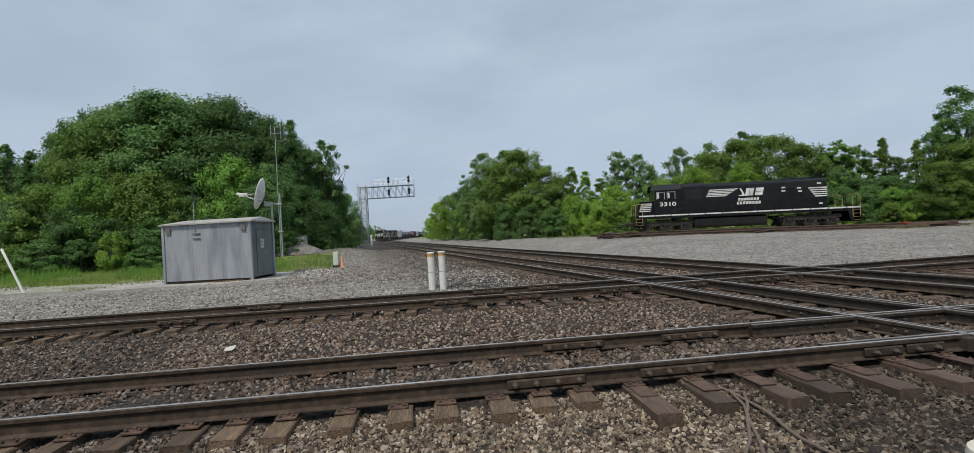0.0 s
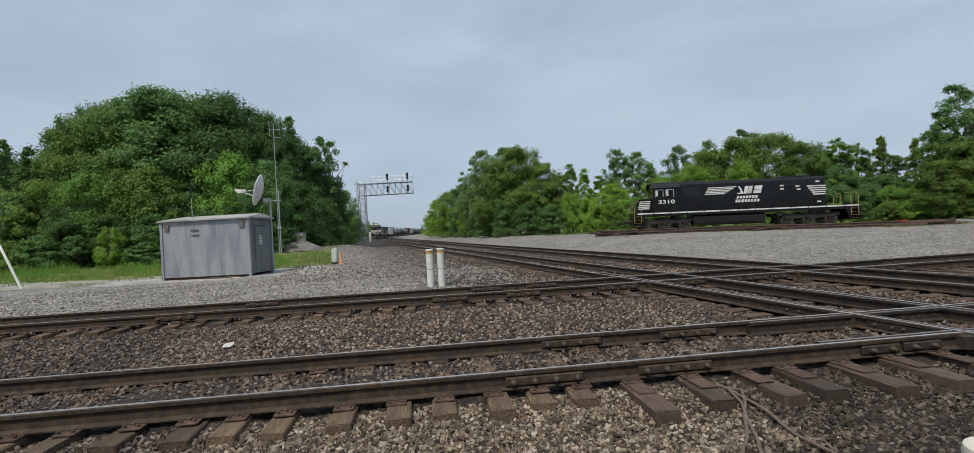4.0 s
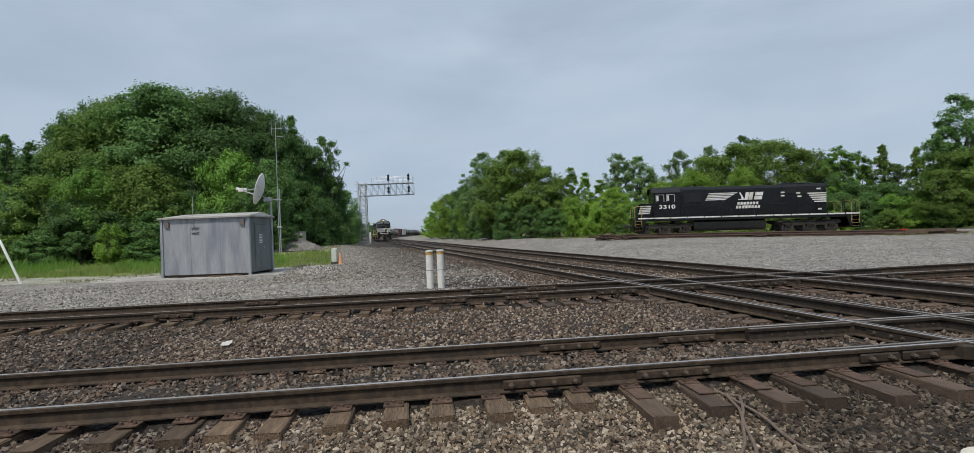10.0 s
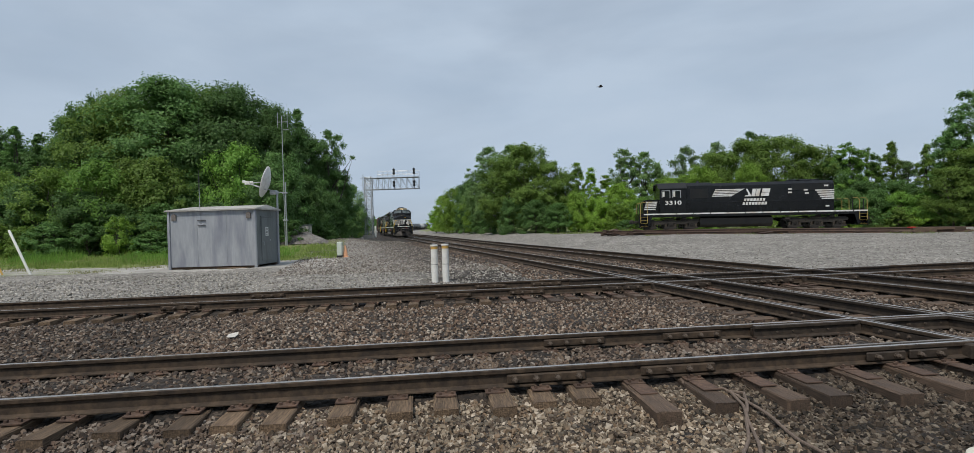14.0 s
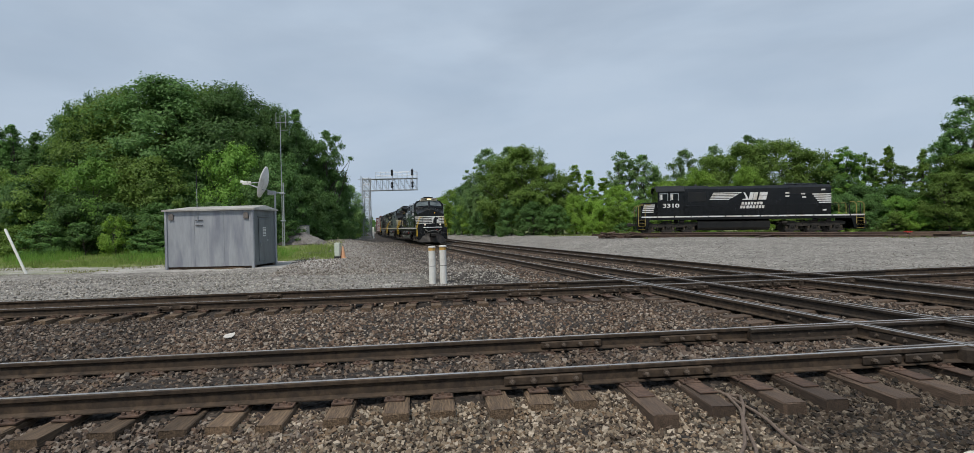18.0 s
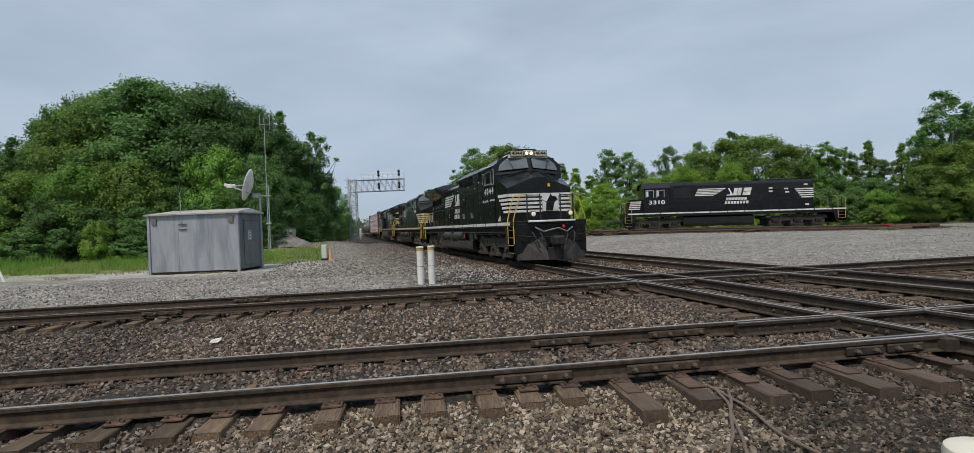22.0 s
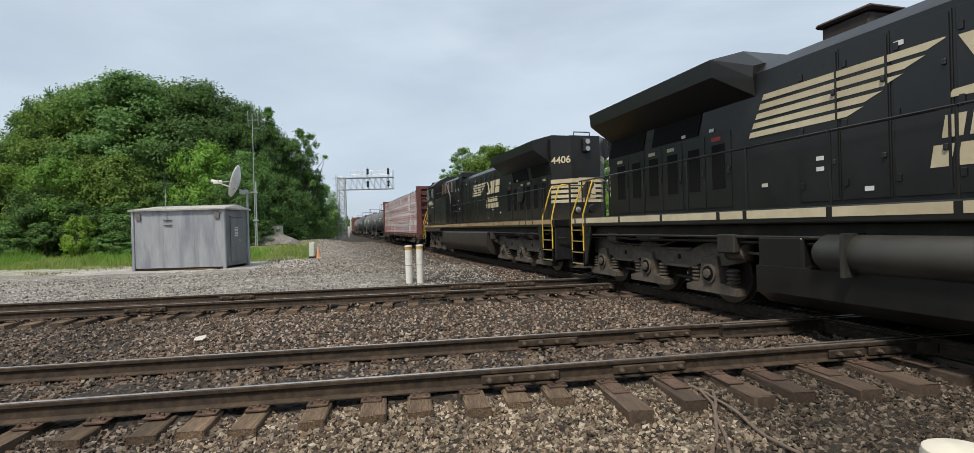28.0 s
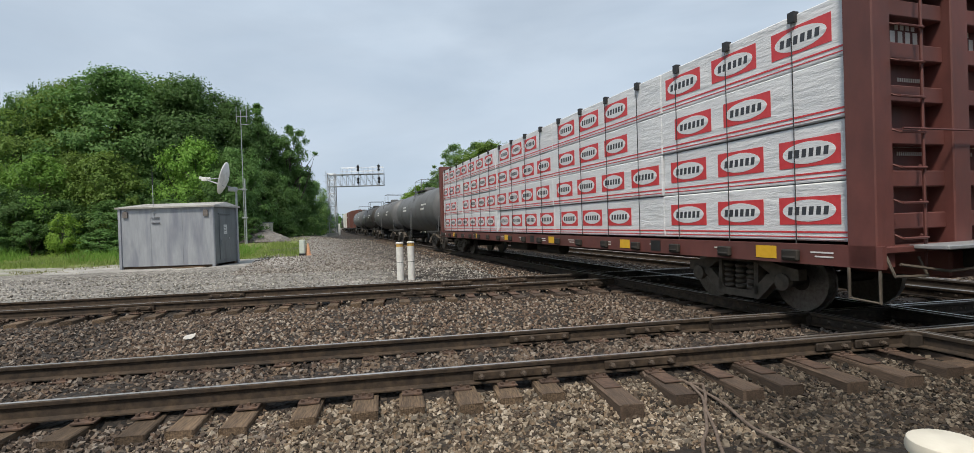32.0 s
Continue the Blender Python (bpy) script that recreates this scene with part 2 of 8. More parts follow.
CREAM_CAP = surface("cream_plastic", (0.60, 0.56, 0.47), (0.70, 0.66, 0.56), 8, 0.5, 0, 0.05, (0.45, 0.41, 0.34), 4, 0.4)
YELLOW_BAND = surface("ochre_band", (0.45, 0.27, 0.06), (0.60, 0.37, 0.10), 10, 0.6)
GALV = surface("galvanised_lattice", (0.34, 0.36, 0.38), (0.46, 0.48, 0.50), 10, 0.5, 0.5, 0.05)
ORANGE = surface("orange_plastic", (0.60, 0.30, 0.16), (0.70, 0.38, 0.22), 10, 0.5)
BLACK = surface("black_enamel", (0.012, 0.012, 0.013), (0.022, 0.022, 0.024), 6, 0.45, 0, 0.05)
RUBBER = surface("black_cable", (0.016, 0.015, 0.015), (0.04, 0.037, 0.034), 12, 0.6, 0, 0.1)
CABLE_BROWN = surface("rusty_cable", (0.10, 0.072, 0.055), (0.19, 0.145, 0.115), 30, 0.8, 0.1, 0.3)
RUST = surface("rusty_steel", (0.085, 0.047, 0.032), (0.17, 0.10, 0.07), 12, 0.85, 0.2, 0.3, (0.05, 0.035, 0.03), 2, 0.5, "object", 0.3)
RUST_DARK = surface("dark_rusty_scrap", (0.048, 0.031, 0.024), (0.120, 0.078, 0.058), 12, 0.85, 0.2, 0.3, (0.03, 0.023, 0.02), 2, 0.5, "object", 0.35)
CONCRETE = surface("concrete", (0.36, 0.345, 0.32), (0.48, 0.46, 0.43), 10, 0.9, 0, 0.3)
DIRT = surface("dirt_pile", (0.085, 0.075, 0.066), (0.21, 0.192, 0.175), 6, 0.95, 0, 0.9, (0.27, 0.262, 0.25), 0.9, 0.5, depth=0.08)


def ground_surface():
    """One sheet: dark ballast by the tracks, near black for the shade between stones, pale gravel, a track of dust and
    grass behind the hut, by place.
    """
    m = bpy.data.materials.new("ground_mix")
    m.use_nodes = True
    n, l = m.node_tree.nodes, m.node_tree.links
    shader = n["Principled BSDF"]
    where = n.new("ShaderNodeTexCoord")

    def noise_of(scale, detail=5):
        t = n.new("ShaderNodeTexNoise")
        t.inputs["Scale"].default_value, t.inputs["Detail"].default_value = scale, detail
        l.new(where.outputs["Object"], t.inputs["Vector"])
        return t.outputs["Fac"]

    def stones(scale, shades):
        cells = n.new("ShaderNodeTexVoronoi")
        cells.inputs["Scale"].default_value = scale
        l.new(where.outputs["Object"], cells.inputs["Vector"])
        split = n.new("ShaderNodeSeparateColor")
        l.new(cells.outputs["Color"], split.inputs[0])
        ramp = n.new("ShaderNodeValToRGB")
        while len(ramp.color_ramp.elements) < len(shades):
            ramp.color_ramp.elements.new(0.5)
        for i, (e, c) in enumerate(zip(ramp.color_ramp.elements, shades)):
            e.position, e.color = i / (len(shades) - 1), (*c, 1)
        l.new(split.outputs[0], ramp.inputs["Fac"])
        return ramp.outputs[0], cells.outputs["Distance"]

    def mixed(a, b, factor):
        x = n.new("ShaderNodeMix")
        x.data_type = "RGBA"
        l.new(a, x.inputs["A"])
        l.new(b, x.inputs["B"])
        l.new(factor, x.inputs["Factor"])
        return x.outputs["Result"]

    pale, rough_a = stones(14, [(0.075, 0.068, 0.060), (0.27, 0.254, 0.228), (0.17, 0.158, 0.142), (0.42, 0.40, 0.365)])
    # near-black tones put the shade between loose stones into the sheet's colour
    dark, rough_b = stones(17, [(0.009, 0.007, 0.005), (0.034, 0.025, 0.019), (0.017, 0.013, 0.010), (0.085, 0.067, 0.052)])
    weights = n.new("ShaderNodeVertexColor")
    weights.layer_name = "cover"
    split = n.new("ShaderNodeSeparateColor")
    l.new(weights.outputs["Color"], split.inputs[0])
    patch = noise_of(0.8)

    def edged(channel):
        s = n.new("ShaderNodeMath")
        s.operation = "ADD"
        l.new(split.outputs[channel], s.inputs[0])
        d = n.new("ShaderNodeMapRange")
        d.inputs["To Min"].default_value, d.inputs["To Max"].default_value = -0.35, 0.35
        l.new(patch, d.inputs["Value"])
        l.new(d.outputs[0], s.inputs[1])
        e = n.new("ShaderNodeMapRange")
        e.inputs["From Min"].default_value, e.inputs["From Max"].default_value = 0.35, 0.65
        l.new(s.outputs[0], e.inputs["Value"])
        return e.outputs[0]

    dust = n.new("ShaderNodeMix")
    dust.data_type = "RGBA"
    dust.inputs["A"].default_value, dust.inputs["B"].default_value = (0.32, 0.306, 0.28, 1), (0.47, 0.452, 0.42, 1)
    l.new(noise_of(1.6), dust.inputs["Factor"])
    soil = n.new("ShaderNodeMix")
    soil.data_type = "RGBA"
    soil.inputs["A"].default_value, soil.inputs["B"].default_value = (0.10, 0.14, 0.035, 1), (0.24, 0.26, 0.09, 1)
    l.new(noise_of(1.1), soil.inputs["Factor"])
    c = mixed(pale, dust.outputs["Result"], edged(2))
    c = mixed(c, dark, edged(0))
    c = mixed(c, soil.outputs["Result"], edged(1))
    slow = n.new("ShaderNodeMapRange")
    slow.inputs["To Min"].default_value, slow.inputs["To Max"].default_value = 0.55, 1.38
    l.new(noise_of(0.35), slow.inputs["Value"])
    speck = n.new("ShaderNodeMapRange")
    speck.inputs["From Min"].default_value, speck.inputs["From Max"].default_value = 0.3, 0.7
    speck.inputs["To Min"].default_value, speck.inputs["To Max"].default_value = 0.72, 1.22
    l.new(noise_of(2.6, 8), speck.inputs["Value"])
    both = n.new("ShaderNodeMath")
    both.operation = "MULTIPLY"
    l.new(slow.outputs[0], both.inputs[0])
    l.new(speck.outputs[0], both.inputs[1])
    gain = n.new("ShaderNodeVectorMath")
    gain.operation = "SCALE"
    l.new(c, gain.inputs[0])
    l.new(both.outputs[0], gain.inputs["Scale"])
    l.new(gain.outputs[0], shader.inputs["Base Color"])
    shader.inputs["Roughness"].default_value = 0.95
    relief = n.new("ShaderNodeBump")
    relief.inputs["Strength"].default_value, relief.inputs["Distance"].default_value = 0.9, 0.05
    l.new(rough_a, relief.inputs["Height"])
    relief.invert = True
    l.new(relief.outputs[0], shader.inputs["Normal"])
    return m


GROUND = ground_surface()


# ---- building helpers ----
UP = Vector((0, 0, 1))


class Form:
    """Vertices and faces of one mesh, gathered from simple pieces."""

    def __init__(self):
        self.v, self.f, self.k = [], [], []

    def add(self, verts, faces, k=0):
        o = len(self.v)
        self.v.extend(tuple(p) for p in verts)
        self.f.extend(tuple(i + o for i in q) for q in faces)
        self.k.extend([k] * len(faces))
        return self

    def box(self, x0, x1, y0, y1, z0, z1, b=0.0, k=0):
        """A box with chamfered edges."""
        if b <= 0:
            v = [(x, y, z) for z in (z0, z1) for y in (y0, y1) for x in (x0, x1)]
            return self.add(v, [(0, 2, 3, 1), (4, 5, 7, 6), (0, 1, 5, 4), (2, 6, 7, 3), (0, 4, 6, 2), (1, 3, 7, 5)], k)
        b = min(b, (x1 - x0) * 0.49, (y1 - y0) * 0.49, (z1 - z0) * 0.49)
        lo, hi = (x0, y0, z0), (x1, y1, z1)
        v, at = [], {}
        for c in range(8):
            s = [(c >> i) & 1 for i in range(3)]
            for a in range(3):
                at[c, a] = len(v)
                v.append(tuple((hi[i] if s[i] else lo[i]) if i == a else ((hi[i] - b) if s[i] else (lo[i] + b)) for i in range(3)))
        f = []
        for a in range(3):
            u, w = [i for i in range(3) if i != a]
            for side in (0, 1):
                q = [at[(side << a) | (p << u) | (r << w), a] for p, r in ((0, 0), (1, 0), (1, 1), (0, 1))]
                f.append(q)
            for p in (0, 1):
                for r in (0, 1):
                    c0 = (p << u) | (r << w)
                    c1 = c0 | (1 << a)
                    f.append([at[c0, u], at[c1, u], at[c1, w], at[c0, w]])
        f += [[at[c, 0], at[c, 1], at[c, 2]] for c in range(8)]
        return self.add(v, f, k)

    def tube(self, pts, r, n=8, k=0, ends=True):
        """A round bar along points; r may be one radius or one for each point."""
        pts = [Vector(p) for p in pts]
        rs = r if isinstance(r, (list, tuple)) else [r] * len(pts)
        v, f = [], []
        side = None
        for i, p in enumerate(pts):
            d = (pts[min(i + 1, len(pts) - 1)] - pts[max(i - 1, 0)]).normalized()
            if side is None:
                side = d.orthogonal().normalized()
            side = (side - d * side.dot(d)).normalized()
            other = d.cross(side)
            v += [p + (side * math.cos(2 * math.pi * j / n) + other * math.sin(2 * math.pi * j / n)) * rs[i] for j in range(n)]
        for i in range(len(pts) - 1):
            f += [(i * n + j, i * n + (j + 1) % n, (i + 1) * n + (j + 1) % n, (i + 1) * n + j) for j in range(n)]
        if ends:
            f += [tuple(range(n))[::-1], tuple((len(pts) - 1) * n + j for j in range(n))]
        return self.add(v, f, k)

    def prism(self, outline, axis, a, b, k=0):
        """An outline pushed along an axis; its points are the two other coordinates in order."""
        put = {"x": lambda p, t: (t, p[0], p[1]), "y": lambda p, t: (p[0], t, p[1]), "z": lambda p, t: (p[0], p[1], t)}[axis]
        n = len(outline)
        v = [put(p, a) for p in outline] + [put(p, b) for p in outline]
        f = [tuple(range(n))[::-1], tuple(range(n, 2 * n))] + [(i, (i + 1) % n, n + (i + 1) % n, n + i) for i in range(n)]
        return self.add(v, f, k)

    def turned(self, profile, centre, axis="z", n=16, k=0):
        """A profile of (radius, height) turned about an axis."""
        cx, cy, cz = centre
        v, f = [], []
        for r, h in profile:
            for j in range(n):
                a = 2 * math.pi * j / n
                p, q = r * math.cos(a), r * math.sin(a)
                v.append({"z": (cx + p, cy + q, cz + h), "x": (cx + h, cy + p, cz + q), "y": (cx + p, cy + h, cz + q)}[axis])
        for i in range(len(profile) - 1):
            f += [(i * n + j, i * n + (j + 1) % n, (i + 1) * n + (j + 1) % n, (i + 1) * n + j) for j in range(n)]
        f += [tuple(range(n))[::-1], tuple((len(profile) - 1) * n + j for j in range(n))]
        return self.add(v, f, k)

    def mesh(self, name, *mats, smooth=False):
        m = bpy.data.meshes.new(name)
        m.from_pydata(self.v, [], self.f)
        for mt in mats:
            m.materials.append(mt)
        if len(mats) > 1:
            m.polygons.foreach_set("material_index", self.k)
        bm = bmesh.new()
        bm.from_mesh(m)
        bmesh.ops.recalc_face_normals(bm, faces=bm.faces)
        bm.to_mesh(m)
        bm.free()
        if smooth:
            m.shade_smooth()
            m.set_sharp_from_angle(angle=radians(40))
        return m


def part(name, form, mats, parent=None, label="", smooth=False, at=None):
    """One mesh object under a thing or a part."""
    data = form if isinstance(form, bpy.types.Mesh) else form.mesh(name, *(mats if isinstance(mats, (list, tuple)) else (mats,)), smooth=smooth)
    ob = new(name, data)
    ob.parent = parent
    if at is not None:
        ob.matrix_basis = at
    return tagged(ob, label)


def thing(name, label, category, group="", kind="", at=None):
    """The empty base of a thing that has parts."""
    ob = new(name)
    ob.empty_display_size = 0.2
    if at is not None:
        ob.matrix_basis = at
    return tagged(ob, label, category, group, kind)


def smoothstep(t):
    t = np.clip(t, 0, 1)
    return t * t * (3 - 2 * t)


# ---- the plan: two lines of tracks that cross ----
TOP = 0.20                       # height of the rails' running face
GAUGE = 1.505                    # between the middles of the rail heads
TURN_A, TURN_B = radians(6.857), radians(-13.416)
NA, DA = Vector((-math.sin(TURN_A), math.cos(TURN_A), 0)), Vector((math.cos(TURN_A), math.sin(TURN_A), 0))
NB, DB = Vector((math.cos(TURN_B), -math.sin(TURN_B), 0)), Vector((math.sin(TURN_B), math.cos(TURN_B), 0))
A1, A2 = 5.360 + GAUGE / 2, 12.123 + GAUGE / 2       # middles of the near and far cross tracks
B1, B2 = 6.775 + GAUGE / 2, 10.728 + GAUGE / 2       # middles of the two main tracks

# the main line leaves the crossing straight, then bends away and back
BEND_S = np.linspace(-300, 1500, 7201)
BEND_K = np.interp(BEND_S, [-300, 4, 16, 105, 165, 215, 245, 300, 1500], [0, 0, -0.034, -0.034, 0, 0.11, 0.165, 0.18, 0.18])
BEND = np.concatenate([[0], np.cumsum((BEND_K[1:] + BEND_K[:-1]) / 2 * np.diff(BEND_S))])


def bend(s):
    return float(np.interp(s, BEND_S, BEND))


def main_point(s, middle=B1):
    """A point of a main track, s metres beyond the camera's side, on the rails' running face."""
    rise = 0.15 * float(smoothstep((s - 40) / 60))
    return NB * (middle + bend(s)) + DB * s + UP * (TOP + rise)


def main_way(s):
    return (main_point(s + 0.5) - main_point(s - 0.5)).normalized()


# ---- ground ----
def ground_height(x, y):
    """The lie of the land, for arrays or numbers."""
    x, y = np.asarray(x, float), np.asarray(y, float)
    a = x * NA.x + y * NA.y
    s = x * DB.x + y * DB.y
    l = x * NB.x + y * NB.y - np.interp(s, BEND_S, BEND)
    z = np.full(np.broadcast(x, y).shape, -0.03)
    for mid in (A1, A2):
        z = np.maximum(z, -0.01 - 0.10 * smoothstep((np.abs(a - mid) - 0.95) / 0.7))
    z = np.where((a < 5.34), -0.085 - 0.07 * smoothstep((5.1 - a) / 0.9), z)
    z = np.where((a > 7.3) & (a < 11.0), -0.055, z)
    z = np.where((a >= 11.0) & (a < 12.0), -0.055 - 0.045 * smoothstep((a - 11.0) / 0.5), z)
    bed = smoothstep((np.abs(l - (B1 + B2) / 2) - 3.2) / 2.0)
    z = np.where(a > 14.2, z * (1 - bed) + 0.0 * bed, z)
    right = smoothstep((l - 14) / 6)
    z = z + right * (0.58 - 0.32 * smoothstep((x - 12) / 24)) * smoothstep((y - 21) / 22)
    left = smoothstep((3.5 - l) / 5)
    z = z + left * 0.75 * smoothstep((y - 30) / 25)
    far = smoothstep((y - 30) / 50)
    z = z + 0.12 * far * (1 - left) * (1 - right)
    return z


def grass_edge(x):
    """Where the grass behind the hut gives way to the bare path."""
    x = np.asarray(x, float)
    return np.where(x < -17.2, 29.3 + 0.7 * np.sin(0.42 * x + 1.0) + 0.45 * np.sin(1.3 * x), 30.9 + 0.3 * np.sin(1.1 * x))


def grid_lines(spans):
    out = []
    for lo, hi, step in spans:
        out += list(np.arange(lo, hi, step))
    return np.array(out + [spans[-1][1]])


gx = grid_lines([(-3000, -400, 400), (-400, -80, 20), (-80, -20, 1.5), (-20, 16, 0.35), (16, 70, 1.5), (70, 400, 20), (400, 3000, 400)])
gy = grid_lines([(-400, -40, 60), (-40, 0, 5), (0, 22, 0.3), (22, 62, 1.0), (62, 140, 3), (140, 420, 20), (420, 3400, 400)])
GX, GY = np.meshgrid(gx, gy)
rng = np.random.default_rng(3)
GZ = ground_height(GX, GY) + rng.normal(0, 0.012, GX.shape) * (np.abs(GX) < 60) * (GY < 60)
nx, ny = len(gx), len(gy)
verts = np.stack([GX.ravel(), GY.ravel(), GZ.ravel()], 1)
ii = np.arange(nx * ny).reshape(ny, nx)
faces = np.stack([ii[:-1, :-1], ii[:-1, 1:], ii[1:, 1:], ii[1:, :-1]], -1).reshape(-1, 4)
gm = bpy.data.meshes.new("ground")
gm.from_pydata(verts.tolist(), [], faces.tolist())
gm.shade_smooth()
cover = gm.color_attributes.new("cover", "FLOAT_COLOR", "POINT")
ga = GX * NA.x + GY * NA.y
gs = GX * DB.x + GY * DB.y
gl = GX * NB.x + GY * NB.y - np.interp(gs, BEND_S, BEND)
# where the sheet takes the near-black colour that shades the stones' gaps
dark = np.where((ga > 4.9) & (ga < 14.1), 1.0, 0.0)
dark = np.maximum(dark, np.where((gl > 4.6) & (gl < 13.2), 1.0, 0.0))
dark = np.maximum(dark, np.where(ga > 14.1, 0.72 * smoothstep((gl + 3.0) / 8.0) * (gl < 4.7), 0.0))
dark = np.maximum(dark, np.where(ga < 4.95, np.where(ga > 3.0, 0.95, 0.55), 0.0))
grass = np.where((GY > grass_edge(GX)) & (GX < -9.4 - 0.27 * (GY - 31)), 1.0, 0.0)
grass = np.where((GY <= grass_edge(GX)) & (GY > grass_edge(GX) - 1.6) & (GX < -17.5), 0.42, grass)
grass = np.where((gl > 21) & (GY > 60.0 - 0.13 * GX), 1.0, grass)
grass = np.where((GY > 150) & ((gl < -10) | (gl > 40)), 1.0, grass)
grass = np.where((GX < -19) & (GY > 23.5) & (GY <= 27.5), 0.45, grass)
dust = np.where((gl < -1) & (GY > 24.0 + 0.5 * np.sin(0.5 * GX)) & (GY < 31.5), 0.9, 0.0) + np.where(gl > 14, 0.38 * np.sin(0.23 * GX + 0.31 * GY) * np.sin(0.17 * GY - 0.4), 0.0)
rgba = np.stack([dark.ravel(), grass.ravel(), np.clip(dust, 0, 1).ravel(), np.ones(nx * ny)], 1)
cover.data.foreach_set("color", rgba.ravel())
gm.materials.append(GROUND)
tagged(new("ground", gm), "ballast, pale gravel and grass ground round a rail crossing", "ground", kind="structure")


def scatter_stones(name, label, mat, place, count, size, seed, faces20=True, sink=0.25):
    """Crushed stones, each of its own cut and turn, lying on the ground where place() puts them."""
    r = np.random.default_rng(seed)
    if faces20:
        g = (1 + 5 ** 0.5) / 2
        base = np.array([(-1, g, 0), (1, g, 0), (-1, -g, 0), (1, -g, 0), (0, -1, g), (0, 1, g), (0, -1, -g), (0, 1, -g), (g, 0, -1), (g, 0, 1), (-g, 0, -1), (-g, 0, 1)]) / 1.9
        tri = np.array([(0, 11, 5), (0, 5, 1), (0, 1, 7), (0, 7, 10), (0, 10, 11), (1, 5, 9), (5, 11, 4), (11, 10, 2), (10, 7, 6), (7, 1, 8), (3, 9, 4), (3, 4, 2), (3, 2, 6), (3, 6, 8), (3, 8, 9), (4, 9, 5), (2, 4, 11), (6, 2, 10), (8, 6, 7), (9, 8, 1)])
    else:
        base = np.array([(-1, -1, -1), (1, -1, -1), (1, 1, -1), (-1, 1, -1), (-0.8, -0.7, 1), (0.7, -0.8, 1), (0.8, 0.7, 1), (-0.7, 0.8, 1)]) * 0.75
        tri = np.array([(0, 2, 1), (0, 3, 2), (4, 5, 6), (4, 6, 7), (0, 1, 5), (0, 5, 4), (1, 2, 6), (1, 6, 5), (2, 3, 7), (2, 7, 6), (3, 0, 4), (3, 4, 7)])
    x, y = place(r, count)
    count = len(x)
    nv = len(base)
    v = base[None] * r.uniform(0.62, 1.25, (count, nv, 1)) * r.uniform(0.55, 1.2, (count, 1, 3)) * r.uniform(size[0], size[1], (count, 1, 1)) * 0.5
    q = r.normal(size=(count, 4))
    q /= np.linalg.norm(q, axis=1)[:, None]
    w, a, b, c = q.T
    rot = np.stack([1 - 2 * (b * b + c * c), 2 * (a * b - c * w), 2 * (a * c + b * w), 2 * (a * b + c * w), 1 - 2 * (a * a + c * c), 2 * (b * c - a * w), 2 * (a * c - b * w), 2 * (b * c + a * w), 1 - 2 * (a * a + b * b)], 1).reshape(-1, 3, 3)
    v = np.einsum("nij,nvj->nvi", rot, v)
    z = ground_height(x, y) + r.uniform(-sink, 0.6, count) * size[1] * 0.5
    v += np.stack([x, y, z], 1)[:, None]
    f = tri[None] + (np.arange(count) * nv)[:, None, None]
    m = bpy.data.meshes.new(name)
    m.from_pydata(v.reshape(-1, 3).tolist(), [], f.reshape(-1, 3).tolist())
    m.materials.append(mat)
    return tagged(new(name, m), label, "gravel", kind="stuff")


def band(a0, a1, d0, d1):
    """Random places in a strip along the cross tracks."""
    def pick(r, n):
        a, d = r.uniform(a0, a1, n), r.uniform(d0, d1, n)
        x, y = a * NA.x + d * DA.x, a * NA.y + d * DA.y
        keep = np.ones(n, bool)
        for mid in (A1, A2):
            for side in (-1, 1):
                keep &= np.abs(a - mid - side * GAUGE / 2) > 0.085
        l = x * NB.x + y * NB.y
        for mid in (B1, B2):
            for side in (-1, 1):
                keep &= np.abs(l - mid - side * GAUGE / 2) > 0.10
        return x[keep], y[keep]
    return pick


def yard(r, n):
    """Random places on the pale gravel beyond the main tracks."""
    x, y = r.uniform(4, 46, n), 17 + 30 * r.random(n) ** 1.4
    keep = x * NB.x + y * NB.y > 13.6
    return x[keep], y[keep]


# ---- rails, ties and the crossing ----
RAIL_OUTLINE = [(-0.075, 0), (0.075, 0), (0.075, 0.012), (0.014, 0.032), (0.010, 0.125), (0.036, 0.138), (0.037, 0.170), (0.027, 0.179),
                (-0.023, 0.18), (-0.037, 0.171), (-0.036, 0.138), (-0.010, 0.125), (-0.014, 0.032), (-0.075, 0.012)]


def rail_form(points, normals, outline=RAIL_OUTLINE, bright=7, drop=0.18):
    """A rail's outline swept along the points of its running face."""
    f = Form()
    n = len(outline)
    v = [p + s * y + UP * (z - drop) for p, s in zip(points, normals) for y, z in outline]
    faces, kinds = [], []
    for i in range(len(points) - 1):
        for j in range(n):
            faces.append((i * n + j, i * n + (j + 1) % n, (i + 1) * n + (j + 1) % n, (i + 1) * n + j))
            kinds.append(1 if j == bright else 0)
    faces += [tuple(range(n)), tuple((len(points) - 1) * n + j for j in range(n))]
    kinds += [0, 0]
    f.v, f.f, f.k = [tuple(p) for p in v], faces, kinds
    return f


